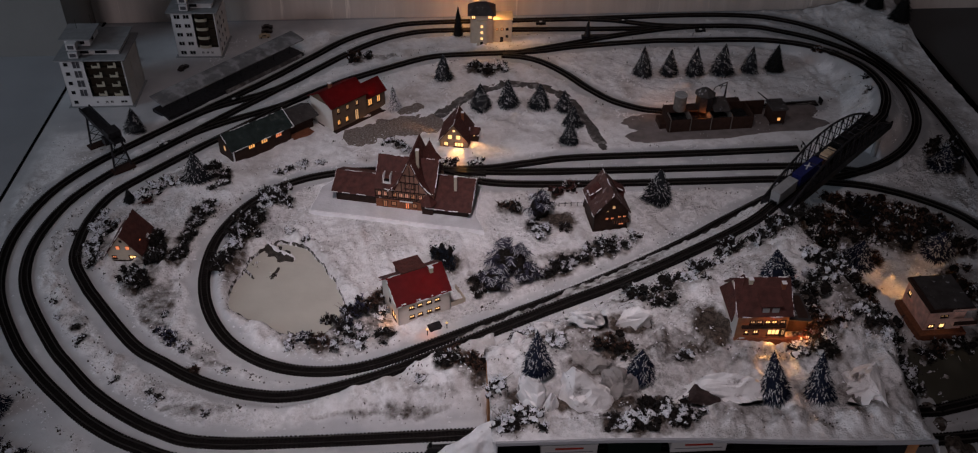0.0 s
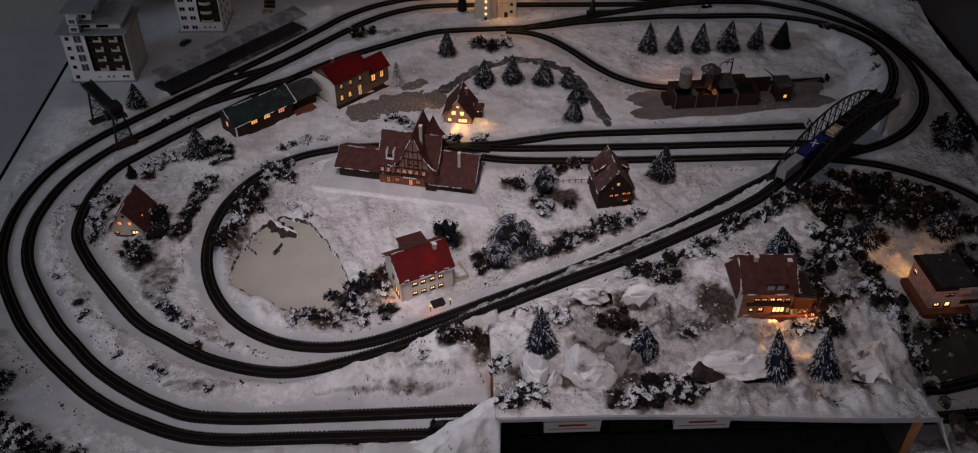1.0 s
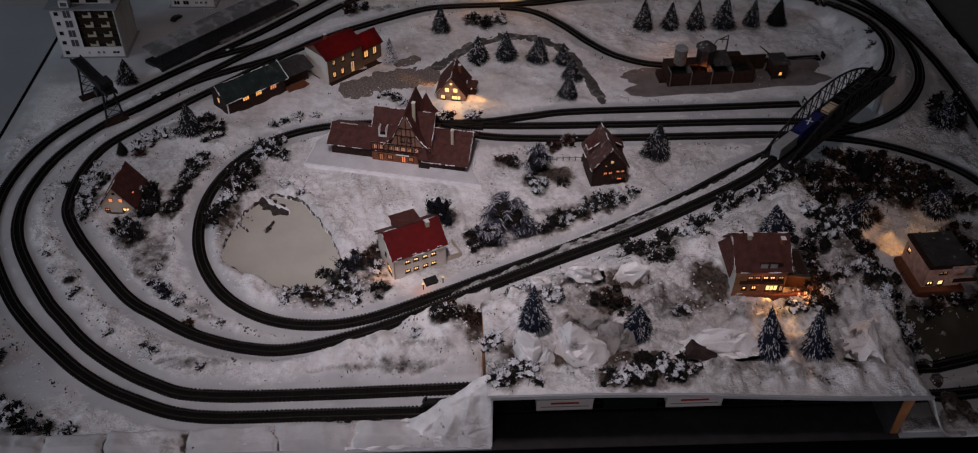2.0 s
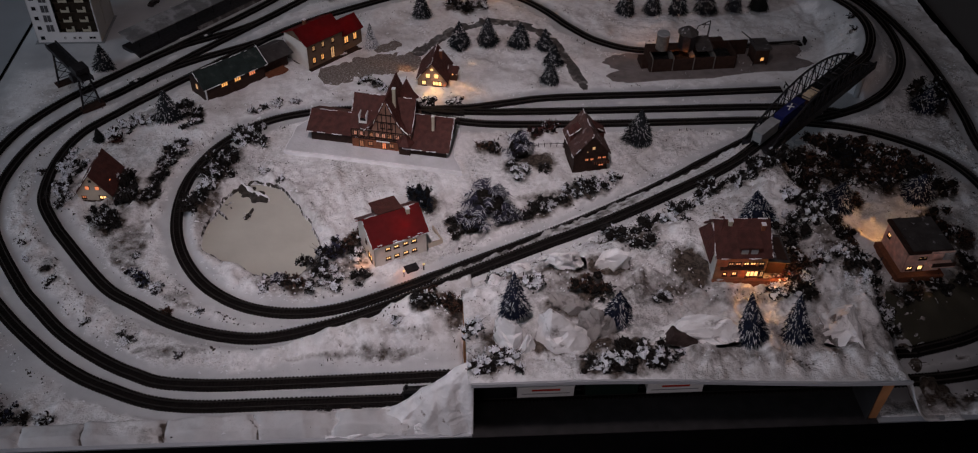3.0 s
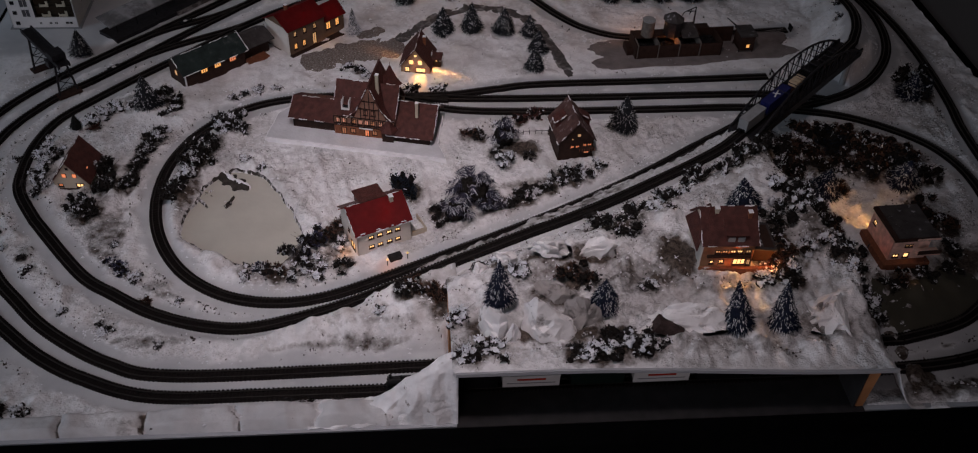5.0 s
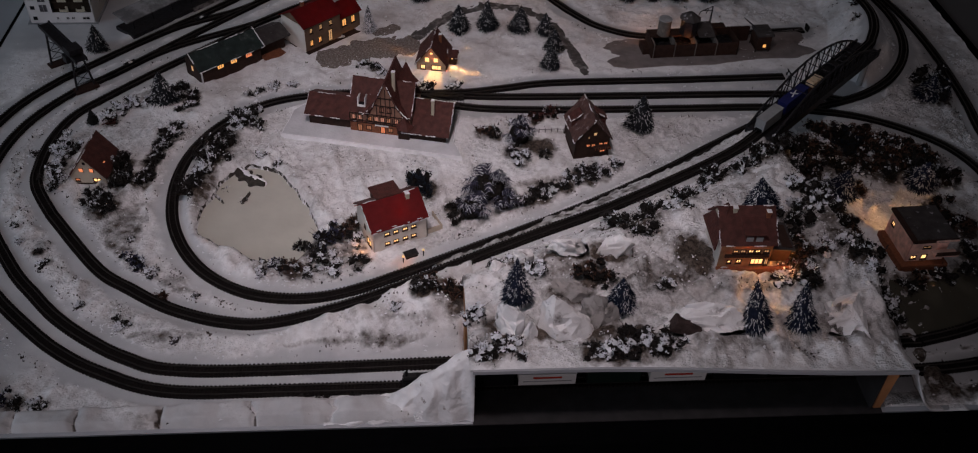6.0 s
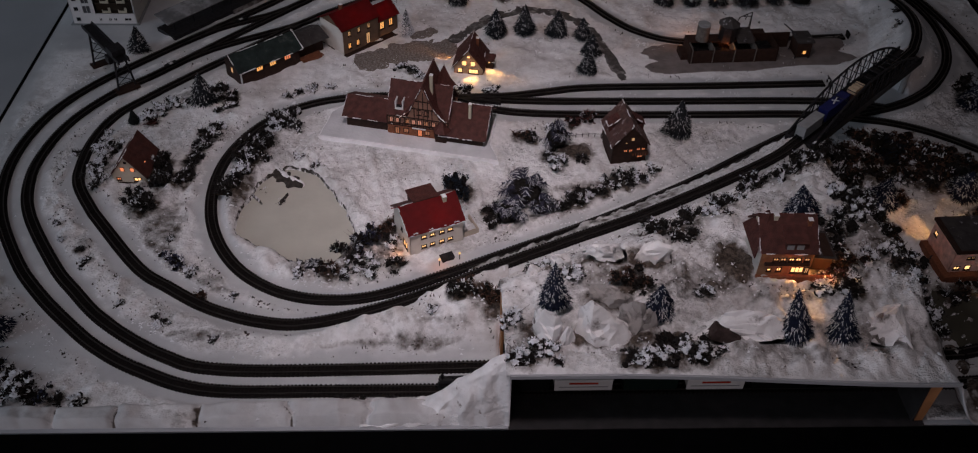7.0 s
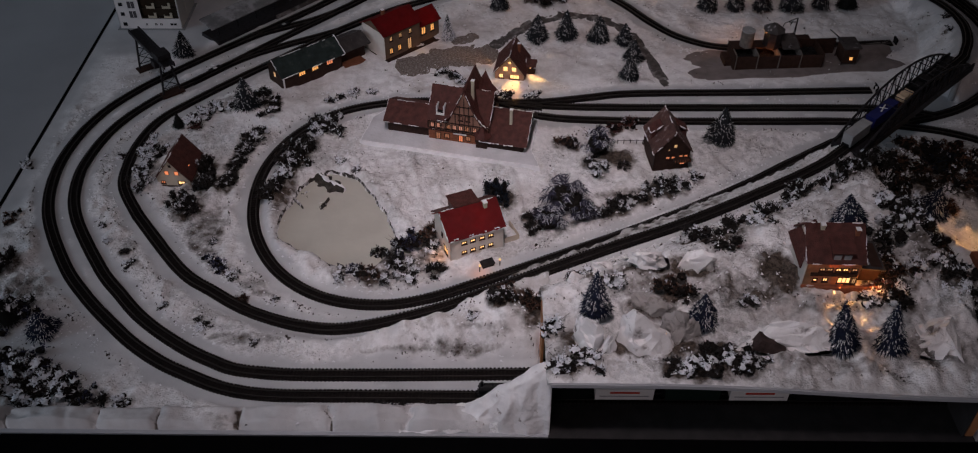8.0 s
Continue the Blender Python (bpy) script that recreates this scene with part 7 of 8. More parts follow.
def blade(verts, faces, rng, x, y, z):
    k = len(verts)
    a, s = rng.uniform(0, 6.28), 0.0005 + 0.0022 * rng.random() ** 2
    u, w = Vector((math.cos(a), math.sin(a), 0)), Vector((-math.sin(a), math.cos(a), 0))
    p = Vector((x, y, z))
    up = Vector((0, 0, s * rng.uniform(0.3, 1.6)))
    verts.extend(tuple(q) for q in (p - u * s * 0.6, p + u * s * 0.6, p + w * s * 0.7 + up, p - w * s * 0.4 + up * 0.6))
    faces.extend(((k, k + 1, k + 2), (k, k + 3, k + 1)))


def crumb_density(x, y):
    if bare(x, y):
        return 0.004
    if 0.10 < x < 0.46 and -0.16 < y < 0.08 and 0.46 * x - 0.190 < y < 0.515 * x - 0.166:
        return 1.0
    clean = 1.0 - 0.9 * soil_or_shade(x, y, 1.0)
    return clean * ((0.16 if x > 0.06 and y < 0.5 * x - 0.19 else 0.03) + max(0.0, relief(x, y, 21, 4) - 0.05) * 0.7)


def crumb(verts, faces, rng, x, y, z):
    k = len(verts)
    s = rng.uniform(0.0006, 0.0020) * (1.4 if rng.random() < 0.1 else 1.0)
    for q in ((-1, -0.8, 0), (1, -0.7, 0), (0.1, 1, 0), (0.1, -0.1, 1.1)):
        verts.append((x + s * (q[0] + rng.uniform(-0.4, 0.4)), y + s * (q[1] + rng.uniform(-0.4, 0.4)), z - 0.0003 + s * q[2] * rng.uniform(0.5, 1.1)))
    faces.extend(((k, k + 1, k + 3), (k + 1, k + 2, k + 3), (k + 2, k, k + 3)))


scatter("dead_grass", "dark dead grass poking through the snow", 5200, GRASS, 11, grass_density, blade)
scatter("snow_crumbs", "loose crumbs of snow over the ground", 13000, CRUMB, 12, crumb_density, crumb)

# ---- rocks ----
ROCK = material("plaster_rock", (0.88, 0.87, 0.88), 0.75, vary=0.10, scale=70, bump=0.7, bump_scale=170, second=(0.26, 0.235, 0.23), mix_scale=48, mix_low=0.59, mix_high=0.68)
ROCK_GREY = material("grey_rock", (0.40, 0.385, 0.38), 0.8, vary=0.18, scale=60, bump=0.8, bump_scale=150, second=(0.08, 0.07, 0.065), mix_scale=50, mix_low=0.56, mix_high=0.70)
ROCK_BREAK = material("broken_rock", (0.045, 0.030, 0.028), 0.85, vary=0.5, scale=160, bump=0.8, bump_scale=300)


def rock(x, y, w, d, h, rz, seed, mat, label):
    """A broken lump of plaster: a rounded block trimmed by random planes, its faces pitted."""
    rng = random.Random(seed)
    bm = bmesh.new()
    bmesh.ops.create_icosphere(bm, subdivisions=4, radius=1.0)
    cuts = []
    for k in range(15):
        a, u = rng.uniform(0, 6.283), rng.uniform(-0.15, 0.9)
        q = math.sqrt(1 - u * u)
        cuts.append((Vector((math.cos(a) * q, math.sin(a) * q, u)), rng.uniform(0.46, 0.84)))
    off = Vector((rng.uniform(0, 50), 0, 0))
    for v in bm.verts:
        c = Vector([math.copysign(abs(t) ** 0.55, t) for t in v.co]) * 1.08
        c += Vector((noise.noise(c * 1.3 + off), noise.noise(c * 1.3 + off * 2), noise.noise(c * 1.3 - off))) * 0.16
        for n, reach in cuts:
            over = c.dot(n) - reach
            if over > 0:
                c -= n * over * 0.98
        c += c.normalized() * (0.045 * noise.noise(c * 6 + off) + 0.09 * noise.noise(c * 2.9 + off * 3) - 0.24 * max(0.0, 0.12 - abs(noise.noise(c * 1.7 - off))) / 0.12)
        v.co = Vector((c.x * w * 0.5, c.y * d * 0.5, max(-0.1, c.z) * h))
    bm.transform(Matrix.Translation((x, y, height(x, y) - 0.001)) @ Matrix.Rotation(radians(rz), 4, "Z"))
    return solid("rock", bm, mat, label, "rock", group="hillside rocks")


for row in ((0.096, -0.308, 0.050, 0.034, 0.048, -28, 31, ROCK, "tall white cracked slab of plaster rock"), (0.113, -0.316, 0.022, 0.020, 0.036, 16, 12, ROCK, "white broken slab leaning against a boulder"),
            (0.147, -0.309, 0.066, 0.040, 0.052, -8, 21, ROCK, "large white plaster boulder on the hillside"), (0.183, -0.303, 0.044, 0.026, 0.034, 4, 4, ROCK_GREY, "smooth grey rock beside a white boulder"),
            (0.160, -0.268, 0.062, 0.036, 0.030, -8, 5, ROCK_GREY, "flat grey rock among shrubs"), (0.287, -0.304, 0.104, 0.040, 0.032, -4, 16, ROCK, "long white rock with a dark broken face"),
            (0.438, -0.298, 0.080, 0.064, 0.034, -35, 7, ROCK, "broad snowy rock at the hill edge"), (0.165, -0.215, 0.058, 0.030, 0.024, 4, 8, ROCK, "pale rock slab on the slope"),
            (0.213, -0.212, 0.054, 0.028, 0.026, -12, 9, ROCK, "pale rock slab on the slope"), (0.120, -0.218, 0.038, 0.022, 0.020, 15, 10, ROCK, "pale rock slab on the slope"), (0.090, -0.225, 0.030, 0.018, 0.018, 40, 13, ROCK, "pale rock slab on the slope")):
    rock(*row)
bm = bmesh.new()
prism(bm, [(0.251, -0.3185, 0.090), (0.266, -0.3205, 0.086), (0.284, -0.3195, 0.086), (0.272, -0.3160, 0.096), (0.258, -0.3150, 0.100)], (0, 0.010, 0.001))
solid("rock_chip", bm, ROCK_BREAK, "dark brown broken chip of rock", "rock")
def bank_arm(points, width, name, label, mat, rise=1.0):
    line = curve(points, 0.002)
    bm = bmesh.new()
    rows = []
    for i, p in enumerate(line):
        t = (line[min(len(line) - 1, i + 1)] - line[max(0, i - 1)]).normalized()
        s = Vector((-t.y, t.x, 0))
        w = width * (0.75 + 0.6 * relief(p.x, p.y, 90, 3)) * (0.5 + 0.5 * step(0, 6, min(i, len(line) - 1 - i)))
        rows.append([bm.verts.new((p.x + s.x * w * f, p.y + s.y * w * f, -0.003 + z * rise * (1 + 0.6 * relief(p.x + f, p.y, 150, 3)))) for f, z in ((-1, 0), (-0.6, 0.0035), (0, 0.0060), (0.6, 0.0035), (1, 0))])
    for a, b in zip(rows, rows[1:]):
        for k in range(4):
            bm.faces.new((a[k], a[k + 1], b[k + 1], b[k]))
    bm.faces.new(rows[0])
    bm.faces.new(rows[-1][::-1])
    return solid(name, bm, mat, label, "bank", smooth=True)


MUD_DARK = material("wet_mud", (0.045, 0.038, 0.033), 0.8, vary=0.5, scale=200, bump=0.8, bump_scale=320)
MUD = material("frozen_mud", (0.05, 0.043, 0.038), 0.8, vary=0.5, scale=200, bump=0.8, bump_scale=320, second=(0.60, 0.60, 0.62), mix_scale=120, mix_low=0.50, mix_high=0.60)
TONGUE = [(-0.232, 0.040), (-0.218, 0.024), (-0.204, 0.011), (-0.192, 0.002), (-0.178, -0.006)]
bank_arm(TONGUE, 0.0120, "mud_spit", "dark tongue of frozen mud reaching into the pond", MUD_DARK, 1.1)
bank_arm([(px + 0.0012, py + 0.0010) for px, py in TONGUE[1:]], 0.0056, "spit_snow", "crusty snow lying on a muddy spit", SNOW_CLEAN, 1.55)
bank_arm([(-0.196, -0.020), (-0.200, -0.028), (-0.204, -0.038)], 0.0030, "reed_spit", "thin snowy spit of twigs reaching into the ice", MUD)
bank_arm([(-0.246, -0.022), (-0.234, -0.026), (-0.226, -0.036)], 0.0030, "reed_spit", "thin snowy spit of twigs reaching into the ice", MUD)

bank_arm([(POND_C[0] + (pond_radius(a) - 0.002) * math.cos(a), POND_C[1] + (pond_radius(a) - 0.002) * math.sin(a)) for a in (k * 0.1047 for k in range(61))], 0.0014, "pond_rim", "dark frozen mud along the pond edge", MUD)

# ---- paths, bare ground and a fir's painted shadow ----
def ribbon_path(name, label, points, width, mat, lift=0.0010, kind="structure"):
    line = curve(points, 0.004)
    bm = bmesh.new()
    rows = []
    for i, p in enumerate(line):
        t = (line[min(len(line) - 1, i + 1)] - line[max(0, i - 1)]).normalized()
        s = Vector((-t.y, t.x, 0))
        ends = min(1.0, 0.35 + min(i, len(line) - 1 - i) * 0.22)
        row = []
        for k in range(9):
            f = (k / 8 - 0.5) * width * ends * (1 + 0.22 * relief(p.x + k, p.y, 45, 3))
            q = p + s * f
            rim = abs(k - 4) / 4
            sink = 0.0026 * max(0.0, rim - 0.45 + 0.9 * relief(q.x, q.y, 70, 4))
            row.append(bm.verts.new((q.x, q.y, height(q.x, q.y) + (lift - sink if 0 < k < 8 else -0.0015))))
        rows.append(row)
    for a, b in zip(rows, rows[1:]):
        for k in range(8):
            bm.faces.new((a[k], a[k + 1], b[k + 1], b[k]))
    return solid(name, bm, mat, label, "path", kind, smooth=True)


ribbon_path("footpath", "dark curved path swept clear of snow", [(0.262, 0.208), (0.248, 0.267), (0.228, 0.338), (0.200, 0.376), (0.160, 0.394), (0.114, 0.393), (0.070, 0.372), (0.030, 0.330), (0.000, 0.300)], 0.024, ASPHALT)
ribbon_path("gravel_yard", "grey gravel yard in front of the station house", [(-0.130, 0.246), (-0.080, 0.275), (-0.030, 0.286), (0.020, 0.292)], 0.066, GRAVEL, 0.0013)
# Gravel strip laid to the fir's right as its soft cast shadow.
ribbon_path("bare_ground", "grey bare patch beside a snowy fir", [(-0.052, 0.318), (-0.030, 0.332), (-0.010, 0.338)], 0.030, GRAVEL)
POND_OLIVE = material("dull_ice", (0.060, 0.056, 0.042), 0.5, vary=0.15, scale=25)
ribbon_path("frozen_pool", "dull olive frozen pool below the hill", [(0.540, -0.232), (0.610, -0.230), (0.680, -0.205)], 0.080, POND_OLIVE, 0.002)

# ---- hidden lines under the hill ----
# Dark grey floor; back and side panels added, the opening's shade in their colour.
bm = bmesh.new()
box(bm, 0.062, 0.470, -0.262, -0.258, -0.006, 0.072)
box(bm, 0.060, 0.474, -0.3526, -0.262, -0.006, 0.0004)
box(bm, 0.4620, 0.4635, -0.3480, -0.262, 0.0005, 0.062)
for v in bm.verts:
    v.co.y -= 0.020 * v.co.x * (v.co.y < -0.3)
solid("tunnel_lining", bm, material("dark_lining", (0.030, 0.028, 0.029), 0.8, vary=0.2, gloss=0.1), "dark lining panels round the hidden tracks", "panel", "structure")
bm = bmesh.new()
prism(bm, [(0.4660, -0.3560, -0.001), (0.4735, -0.3560, -0.001), (0.4770, -0.3560, 0.0685), (0.4640, -0.3560, 0.0685)], (0, 0.010, 0))
solid("wooden_end", bm, WOOD_RAW, "orange raw wooden end panel of the hill", "panel", "structure")
bm = bmesh.new()
box(bm, 0.056, 0.0585, -0.270, -0.236, -0.004, 0.070)
solid("wooden_post", bm, WOOD_RAW, "bare wooden support at the tunnel mouth", "post", "structure")
bm = bmesh.new()
edge_rows = []
for k in range(31):
    x = 0.058 + 0.429 * k / 30
    zt = 0.0915 - 0.018 * step(0.15, 0.48, x)
    y = -0.3525 - 0.02 * x
    edge_rows.append([bm.verts.new(c) for c in ((x, y, zt - 0.0045), (x, y - 0.0022, zt - 0.0045), (x, y - 0.0022, zt), (x, y, zt))])
for a, b in zip(edge_rows, edge_rows[1:]):
    for k in range(4):
        bm.faces.new((a[k], a[(k + 1) % 4], b[(k + 1) % 4], b[k]))
solid("hill_edge", bm, PAINTED, "pale board edge along the hill front", "board", "structure")
# snow drift over the tunnel mouth
bm = bmesh.new()
NX, NY = 90, 26
grid = []
for i in range(NX + 1):
    x = -0.085 + 0.146 * i / NX
    top = 0.006 + 0.084 * step(-0.05, 0.066, x) ** 1.25
    row = []
    for j in range(NY + 1):
        f = j / NY
        y = -0.3475 + 0.028 * f - 0.02 * x - 0.003 * math.sin(f * 3.1) + 0.004 * relief(x * 2, f * 0.1, 22, 3)
        z = -0.0005 + (top + 0.0005) * math.sin(min(1.0, f * 1.5) * math.pi / 2) ** 0.8 * (1.0 if f < 0.8 else 1 - 0.4 * (f - 0.8) / 0.2)
        row.append(bm.verts.new((x, y, z + 0.0045 * relief(x, y + f * 0.05, 46, 5) + 0.006 * (crust(x, f * 0.06, 42) + 0.1) * step(0.05, 0.25, f))))
    row.append(bm.verts.new((x, row[-1].co.y, -0.0008)))
    grid.append(row)
for a, b in zip(grid, grid[1:]):
    for j in range(NY + 1):
        bm.faces.new((a[j], a[j + 1], b[j + 1], b[j]))
bm.faces.new(grid[-1])
bm.faces.new(grid[0][::-1])
DRIFT = material("drift_snow", (0.80, 0.80, 0.82), 0.8, vary=0.14, scale=60, bump=0.7, bump_scale=110, depth=0.004, second=(0.30, 0.27, 0.26), mix_scale=75, mix_low=0.64, mix_high=0.70)
solid("snow_drift", bm, DRIFT, "sloping white snow drift beside the tunnel mouth", "snow", "structure", smooth=True)

# ---- trains ----
TRAIN_BLACK = material("loco_black", (0.005, 0.005, 0.006), 0.45, vary=0.3)
TRAIN_BLUE = material("wagon_blue", (0.012, 0.016, 0.10), 0.5, vary=0.2)
TRAIN_WHITE = material("wagon_white", (0.66, 0.66, 0.66), 0.5, vary=0.05)
TRAIN_RED = material("wagon_red", (0.42, 0.035, 0.02), 0.5, vary=0.1)
TRAIN_GREEN = material("wagon_green", (0.006, 0.014, 0.011), 0.5, vary=0.1)
BARREL = material("barrel_cream", (0.50, 0.40, 0.28), 0.6, vary=0.1)


def chassis(name, label, x, y, z, rz, length):
    ob = thing(name, label, "train", x, y, z + 0.0042, rz, "train vehicles")
    h = length / 2
    plate(ob, "frame", TRAIN_BLACK, -h, h, -0.0045, 0.0045, 0.0035, 0.0055)
    for s in (-1, 1):
        for o in (-0.004, 0.004):
            bm = bmesh.new()
            rod(bm, (s * h * 0.62 + o, -0.0045, 0.0024), (s * h * 0.62 + o, 0.0045, 0.0024), 0.0024, 10)
            part("wheel_set", bm, TRAIN_BLACK, ob)
        bm = bmesh.new()
        rod(bm, (s * h, 0, 0.0042), (s * (h + 0.0025), 0, 0.0042), 0.0008, 5)
        part("coupling", bm, TRAIN_BLACK, ob)
    return ob


def steam_engine(x, y, z, rz, length, label):
    ob = chassis("steam_engine", label, x, y, z, rz, length)
    h = length / 2
    bm = bmesh.new()
    rod(bm, (-h * 0.1, 0, 0.0115), (h * 0.95, 0, 0.0115), 0.0050, 12)
    part("boiler", bm, TRAIN_BLACK, ob)
    plate(ob, "cab", TRAIN_BLACK, -h * 0.38, -h * 0.08, -0.0062, 0.0062, 0.0055, 0.0175)
    plate(ob, "cab_roof", TRAIN_BLACK, -h * 0.42, -h * 0.06, -0.0068, 0.0068, 0.0175, 0.0186)
    plate(ob, "tender", TRAIN_BLACK, -h, -h * 0.44, -0.0058, 0.0058, 0.0055, 0.0145)
    plate(ob, "coal", COAL, -h * 0.94, -h * 0.5, -0.0045, 0.0045, 0.0145, 0.0158)
    for f, r, zz in ((0.85, 0.0018, 0.0205), (0.5, 0.0016, 0.0180), (0.2, 0.0016, 0.0180)):
        bm = bmesh.new()
        rod(bm, (h * f, 0, 0.0150), (h * f, 0, zz), r, 8)
        part("dome" if f < 0.8 else "funnel", bm, TRAIN_BLACK, ob)
    for s in (-1, 1):
        plate(ob, "running_board", TRAIN_BLACK, -h * 0.1, h * 0.98, s * 0.0055 - 0.0012, s * 0.0055 + 0.0012, 0.0068, 0.0074)
    return ob


def box_wagon(x, y, z, rz, length, mat, label, roof=None, banner=None):
    ob = chassis("box_wagon", label, x, y, z, rz, length)
    h = length / 2 - 0.001
    body = plate(ob, "body", mat, -h, h, -0.0062, 0.0062, 0.0028, 0.0185)
    plate(ob, "wagon_roof", roof or mat, -h - 0.0005, h + 0.0005, -0.0066, 0.0066, 0.0185, 0.0196)
    if banner:
        plate(body, "banner", banner, -h * 0.5, h * 0.5, -0.0066, -0.0062, 0.0125, 0.0150, "plain red stripe")
        plate(body, "text_bar", ROOF_GREY, -h * 0.85, h * 0.85, -0.0065, -0.0062, 0.0078, 0.0088)
    return ob


# goods train on the bridge
steam_engine(0.587, 0.1235, 0.0600, 40.1, 0.062, "black model steam engine with its tender")
ob = chassis("flat_wagon", "brown flat wagon carrying cream barrels", 0.543, 0.0864, 0.0598, 40.1, 0.040)
plate(ob, "deck", TIMBER, -0.019, 0.019, -0.006, 0.006, 0.0055, 0.0075)
for c in (-0.006, 0.003, 0.012):
    bm = bmesh.new()
    rod(bm, (c, -0.0055, 0.0125), (c, 0.0055, 0.0125), 0.0042, 12)
    part("barrel", bm, BARREL, ob, "round cream barrel")
ob = box_wagon(0.503, 0.0527, 0.0594, 40.1, 0.056, TRAIN_BLUE, "dark blue model wagon with a white mark")
bm = bmesh.new()
rod(bm, (-0.008, -0.002, 0.0198), (0.008, 0.002, 0.0198), 0.0009, 4)
rod(bm, (-0.002, 0.004, 0.0198), (0.003, -0.004, 0.0198), 0.0008, 4)
part("roof_mark", bm, TRAIN_WHITE, ob, "white mark on the roof")
box_wagon(0.460, 0.0164, 0.0584, 40.1, 0.044, ROOF_GREY, "grey covered wagon at the end of a train", ROOF_GREY)
# container train under the hill
steam_engine(0.022, -0.308, 0, 180, 0.062, "black model engine entering the tunnel mouth")
box_wagon(0.082, -0.3091, 0, -0.9, 0.044, TRAIN_BLACK, "dark covered wagon in the tunnel")
box_wagon(0.137, -0.3101, 0, -0.9, 0.060, TRAIN_WHITE, "white container wagon with a red stripe", None, TRAIN_RED)
box_wagon(0.205, -0.3113, 0, -0.9, 0.056, TRAIN_GREEN, "dark green wagon in the tunnel")
box_wagon(0.271, -0.3125, 0, -0.9, 0.060, TRAIN_WHITE, "white container wagon with a red stripe", None, TRAIN_RED)
box_wagon(0.337, -0.3137, 0, -0.9, 0.058, TRAIN_BLACK, "dark covered wagon in the tunnel")

# ---- small things ----
ob = thing("buffer_stop", "white and black buffer stop at a siding end", "buffer stop", 0.563, 0.198, 0, 2)
plate(ob, "beam", TRAIN_BLACK, 0.0, 0.002, -0.006, 0.006, 0.006, 0.010)
for s in (-1, 1):
    plate(ob, "upright", TRAIN_BLACK, 0.0, 0.0018, s * 0.004 - 0.001, s * 0.004 + 0.001, 0.0, 0.010)
    plate(ob, "buffer", TRAIN_WHITE, -0.002, 0.0, s * 0.004 - 0.0015, s * 0.004 + 0.0015, 0.0065, 0.0095)
ob = thing("buffer_stop", "white and black buffer stop at a siding end", "buffer stop", 0.634, 0.318, 0, 2)
plate(ob, "beam", TRAIN_BLACK, 0.0, 0.002, -0.006, 0.006, 0.006, 0.010)
plate(ob, "upright", TRAIN_BLACK, 0.0, 0.0018, -0.005, 0.005, 0.0, 0.010)
for x, y, rz in ((-0.399, 0.251, 45), (-0.318, 0.368, 45), (0.361, 0.603, 0), (0.498, 0.562, 0), (0.206, 0.603, 0)):
    ob = thing("switch_box", "small dark switch motor with a white tag", "switch box", x, y, 0.0, rz, "switch boxes")
    plate(ob, "case", TRAIN_BLACK, -0.009, 0.009, -0.004, 0.004, 0.0, 0.005)
    plate(ob, "tag", TRAIN_WHITE, -0.0025, 0.0025, -0.002, 0.002, 0.005, 0.0056, "small white tag")
ob = thing("level_crossing", "small dark crossing hut with two bright lamps", "hut", -0.004, -0.135, 0.0, 22)
plate(ob, "hut", IRON, -0.001, 0.013, -0.003, 0.004, 0, 0.0045)
bm = bmesh.new()
slab(bm, (-0.002, -0.004, 0.0048), (0.014, -0.004, 0.0048), (0.014, 0.005, 0.0062), (-0.002, 0.005, 0.0062), 0.001)
part("hut_roof", bm, IRON, ob)
for x in (-0.006, 0.019):
    bm = bmesh.new()
    rod(bm, (x, -0.005, 0), (x, -0.005, 0.009), 0.0006, 5)
    post = part("lamp_post", bm, IRON, ob)
    bm = bmesh.new()
    bmesh.ops.create_icosphere(bm, subdivisions=2, radius=0.0013, matrix=Matrix.Translation((x, -0.005, 0.0098)))
    part("lamp_globe", bm, GLOW, post, "glowing lamp globe").visible_shadow = False
bulb(ob, -0.006, -0.008, 0.008, 0.0022, (1.0, 0.28, 0.08))
CAR_DARK = material("car_dark", (0.03, 0.022, 0.022), 0.35, vary=0.2)
CAR_RED = material("car_red", (0.16, 0.02, 0.02), 0.35, vary=0.2)
for x, y, rz, mat, say in ((-0.298, 0.606, 8, CAR_DARK, "dark parked model car"), (-0.296, 0.590, 8, CAR_DARK, "dark parked model car"), (-0.298, 0.573, 10, BARREL, "tan parked model car"), (-0.515, 0.500, 20, CAR_RED, "dark red parked model car"), (-0.420, 0.470, 60, CAR_DARK, "dark parked model car")):
    ob = thing("parked_car", say + " on the pale board", "car", x, y, 0.001, rz, "parked cars")
    bm = bmesh.new()
    prism(bm, [(-0.010, -0.004, 0.001), (0.010, -0.004, 0.001), (0.010, -0.004, 0.0038), (0.006, -0.004, 0.0042), (0.003, -0.004, 0.0066), (-0.005, -0.004, 0.0066), (-0.008, -0.004, 0.0042), (-0.010, -0.004, 0.004)], (0, 0.008, 0))
    part("body", bm, mat, ob)
    for a in (-0.006, 0.006):
        for b in (-0.004, 0.004):
            bm = bmesh.new()
            rod(bm, (a, b - 0.0005, 0.0015), (a, b + 0.0005, 0.0015), 0.0015, 8)
            part("wheel", bm, TRAIN_BLACK, ob)
    plate(ob, "windscreen", DARK_GLASS, -0.0045, 0.0028, -0.0042, 0.0042, 0.0044, 0.0062)
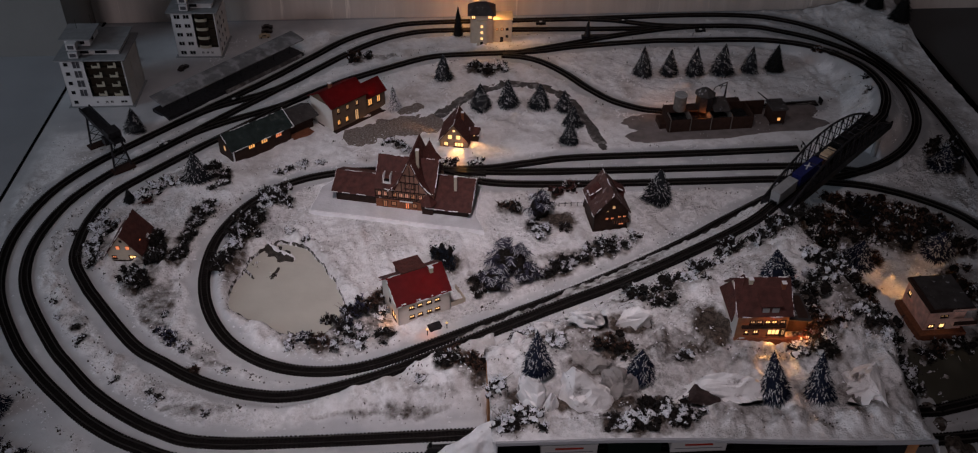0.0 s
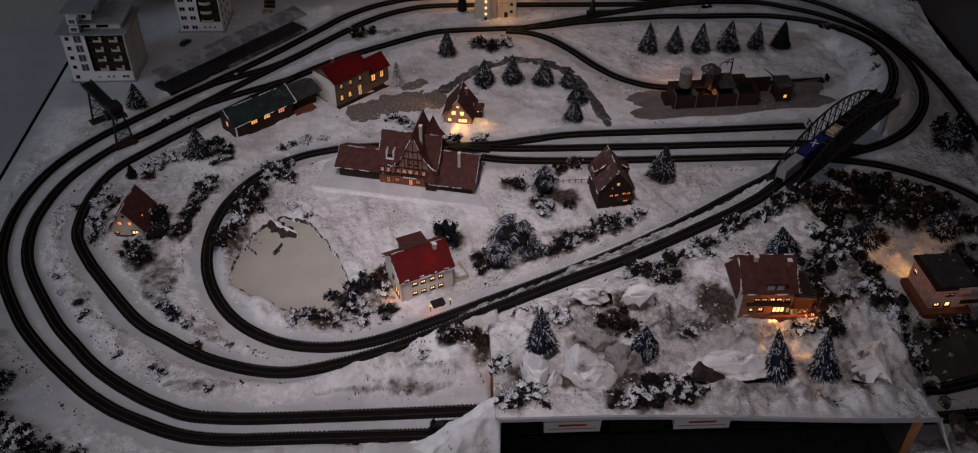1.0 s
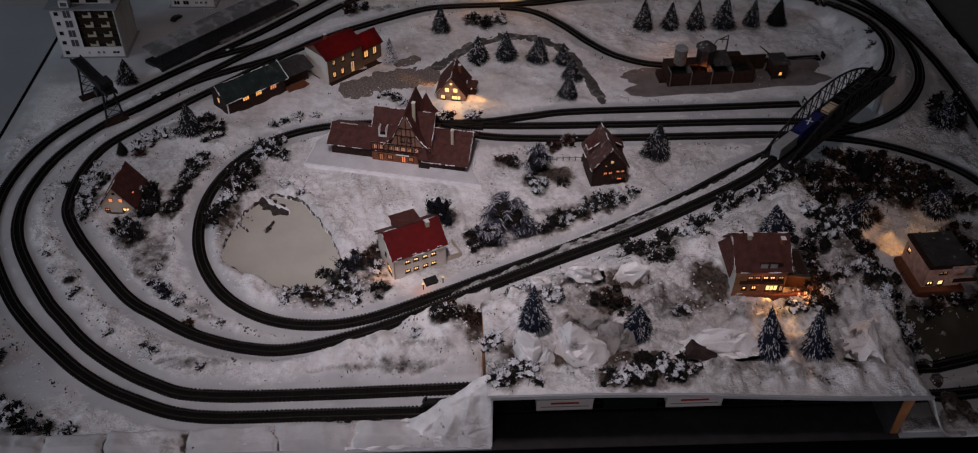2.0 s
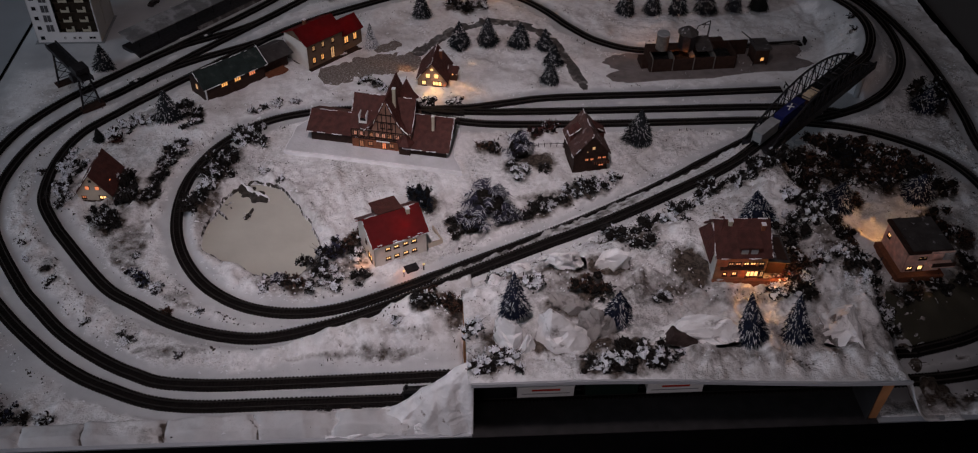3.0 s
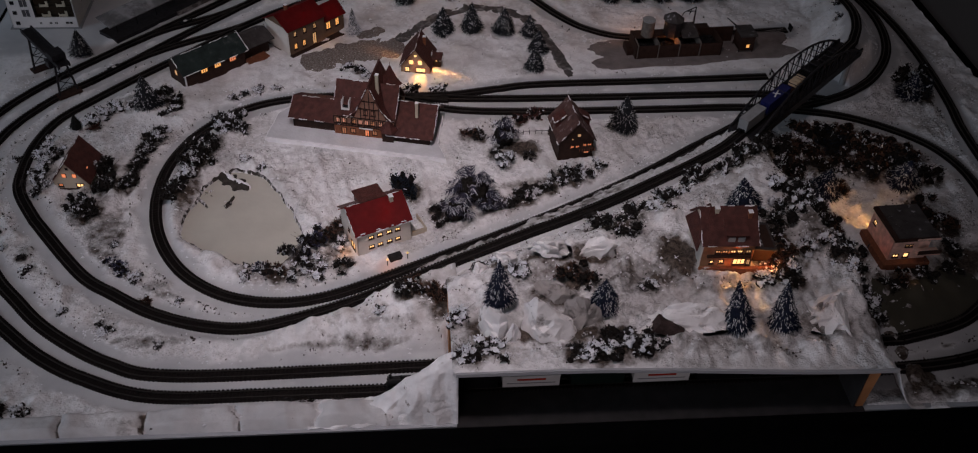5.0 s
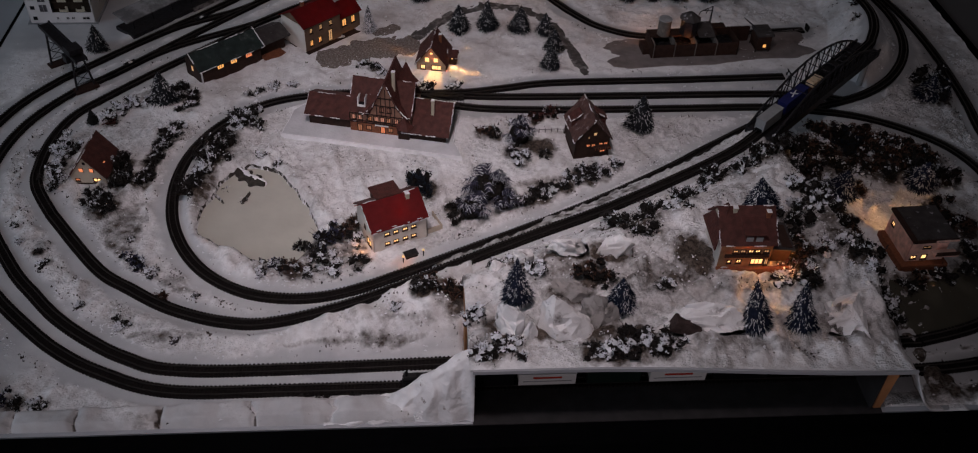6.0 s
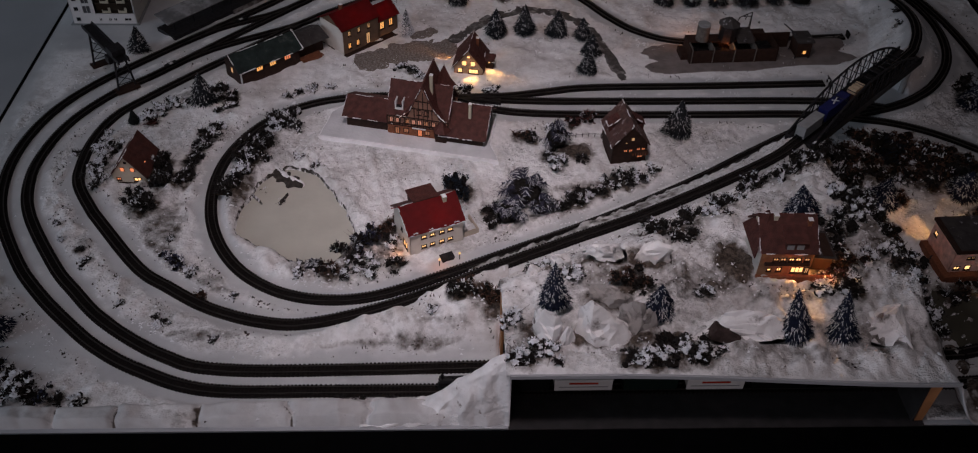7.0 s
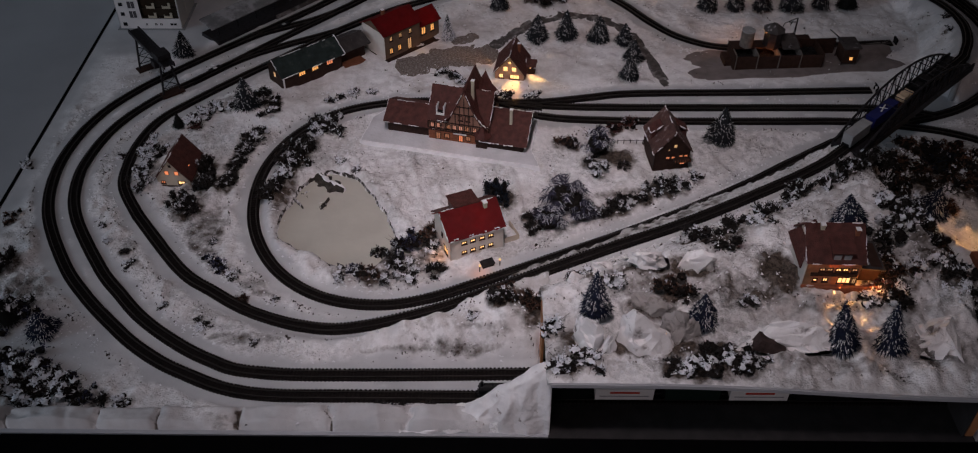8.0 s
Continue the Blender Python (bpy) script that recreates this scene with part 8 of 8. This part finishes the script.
ob = thing("signal_mast", "dark signal arm on a mast beside the back tracks", "signal", 0.281, 0.548, 0.0, 0)
plate(ob, "base", IRON, -0.006, 0.040, -0.004, 0.004, 0, 0.005)
bm = bmesh.new()
rod(bm, (0.004, 0, 0.005), (0.004, 0, 0.024), 0.0062, 8, 0.0030)
rod(bm, (0.004, 0, 0.024), (0.006, 0, 0.042), 0.0030, 6, 0.0004)
part("mast", bm, IRON, ob)
for k in range(9):
    bm = bmesh.new()
    a = 0.150 + 0.0085 * k
    rod(bm, (0, 0, 0), (0, 0, 0.007), 0.0005, 4)
    rod(bm, (0, 0, 0.0055), (0.0085, 0, 0.0055), 0.0004, 4)
    f = solid("fence_post", bm, IRON, "thin dark fence post with a rail", "fence", group="yard fence")
    f.matrix_world = pose(a, 0.078, height(a, 0.078), 0, 0, -2)
bm = bmesh.new()
box(bm, 0.078, 0.135, -0.400, -0.384, -0.056, -0.050)
box(bm, 0.090, 0.124, -0.396, -0.388, -0.050, -0.047)
solid("metal_latch", bm, RAIL, "shiny metal latch on the pale shelf", "latch")

# ---- true depth ----
# The plan above is drawn on a grid that is a little short in depth and tall in height; draw it out to true scale.
DRAWN = Matrix.Identity(4)
AWAY = (math.sin(0.090), math.cos(0.090))
for i in range(2):
    for k in range(2):
        DRAWN[i][k] += 0.080 * AWAY[i] * AWAY[k]
DRAWN[2][2] = 0.93
for ob in list(scene.objects):
    if ob.parent or ob == cam:
        continue
    if ob.type == "MESH" and ob.matrix_basis == Matrix.Identity(4):
        ob.data.transform(DRAWN)
    elif ob.name.startswith("railway_track"):
        for child in ob.children:
            child.data.transform(DRAWN)
    elif ob.type == "LIGHT":
        ob.location = DRAWN @ ob.location
    else:
        ob.location = DRAWN @ ob.location
        if ob.name.split(".")[0] in ("shrub", "fern", "fir_tree"):
            continue
        turn = ob.rotation_euler.z
        along, across = DRAWN.to_3x3() @ Vector((math.cos(turn), math.sin(turn), 0)), DRAWN.to_3x3() @ Vector((-math.sin(turn), math.cos(turn), 0))
        ob.rotation_euler.z = math.atan2(along.y, along.x)
        ob.scale = (along.length, across.length, ob.scale.z * (0.93 if ob.name.startswith("arch_bridge") else 1.0))
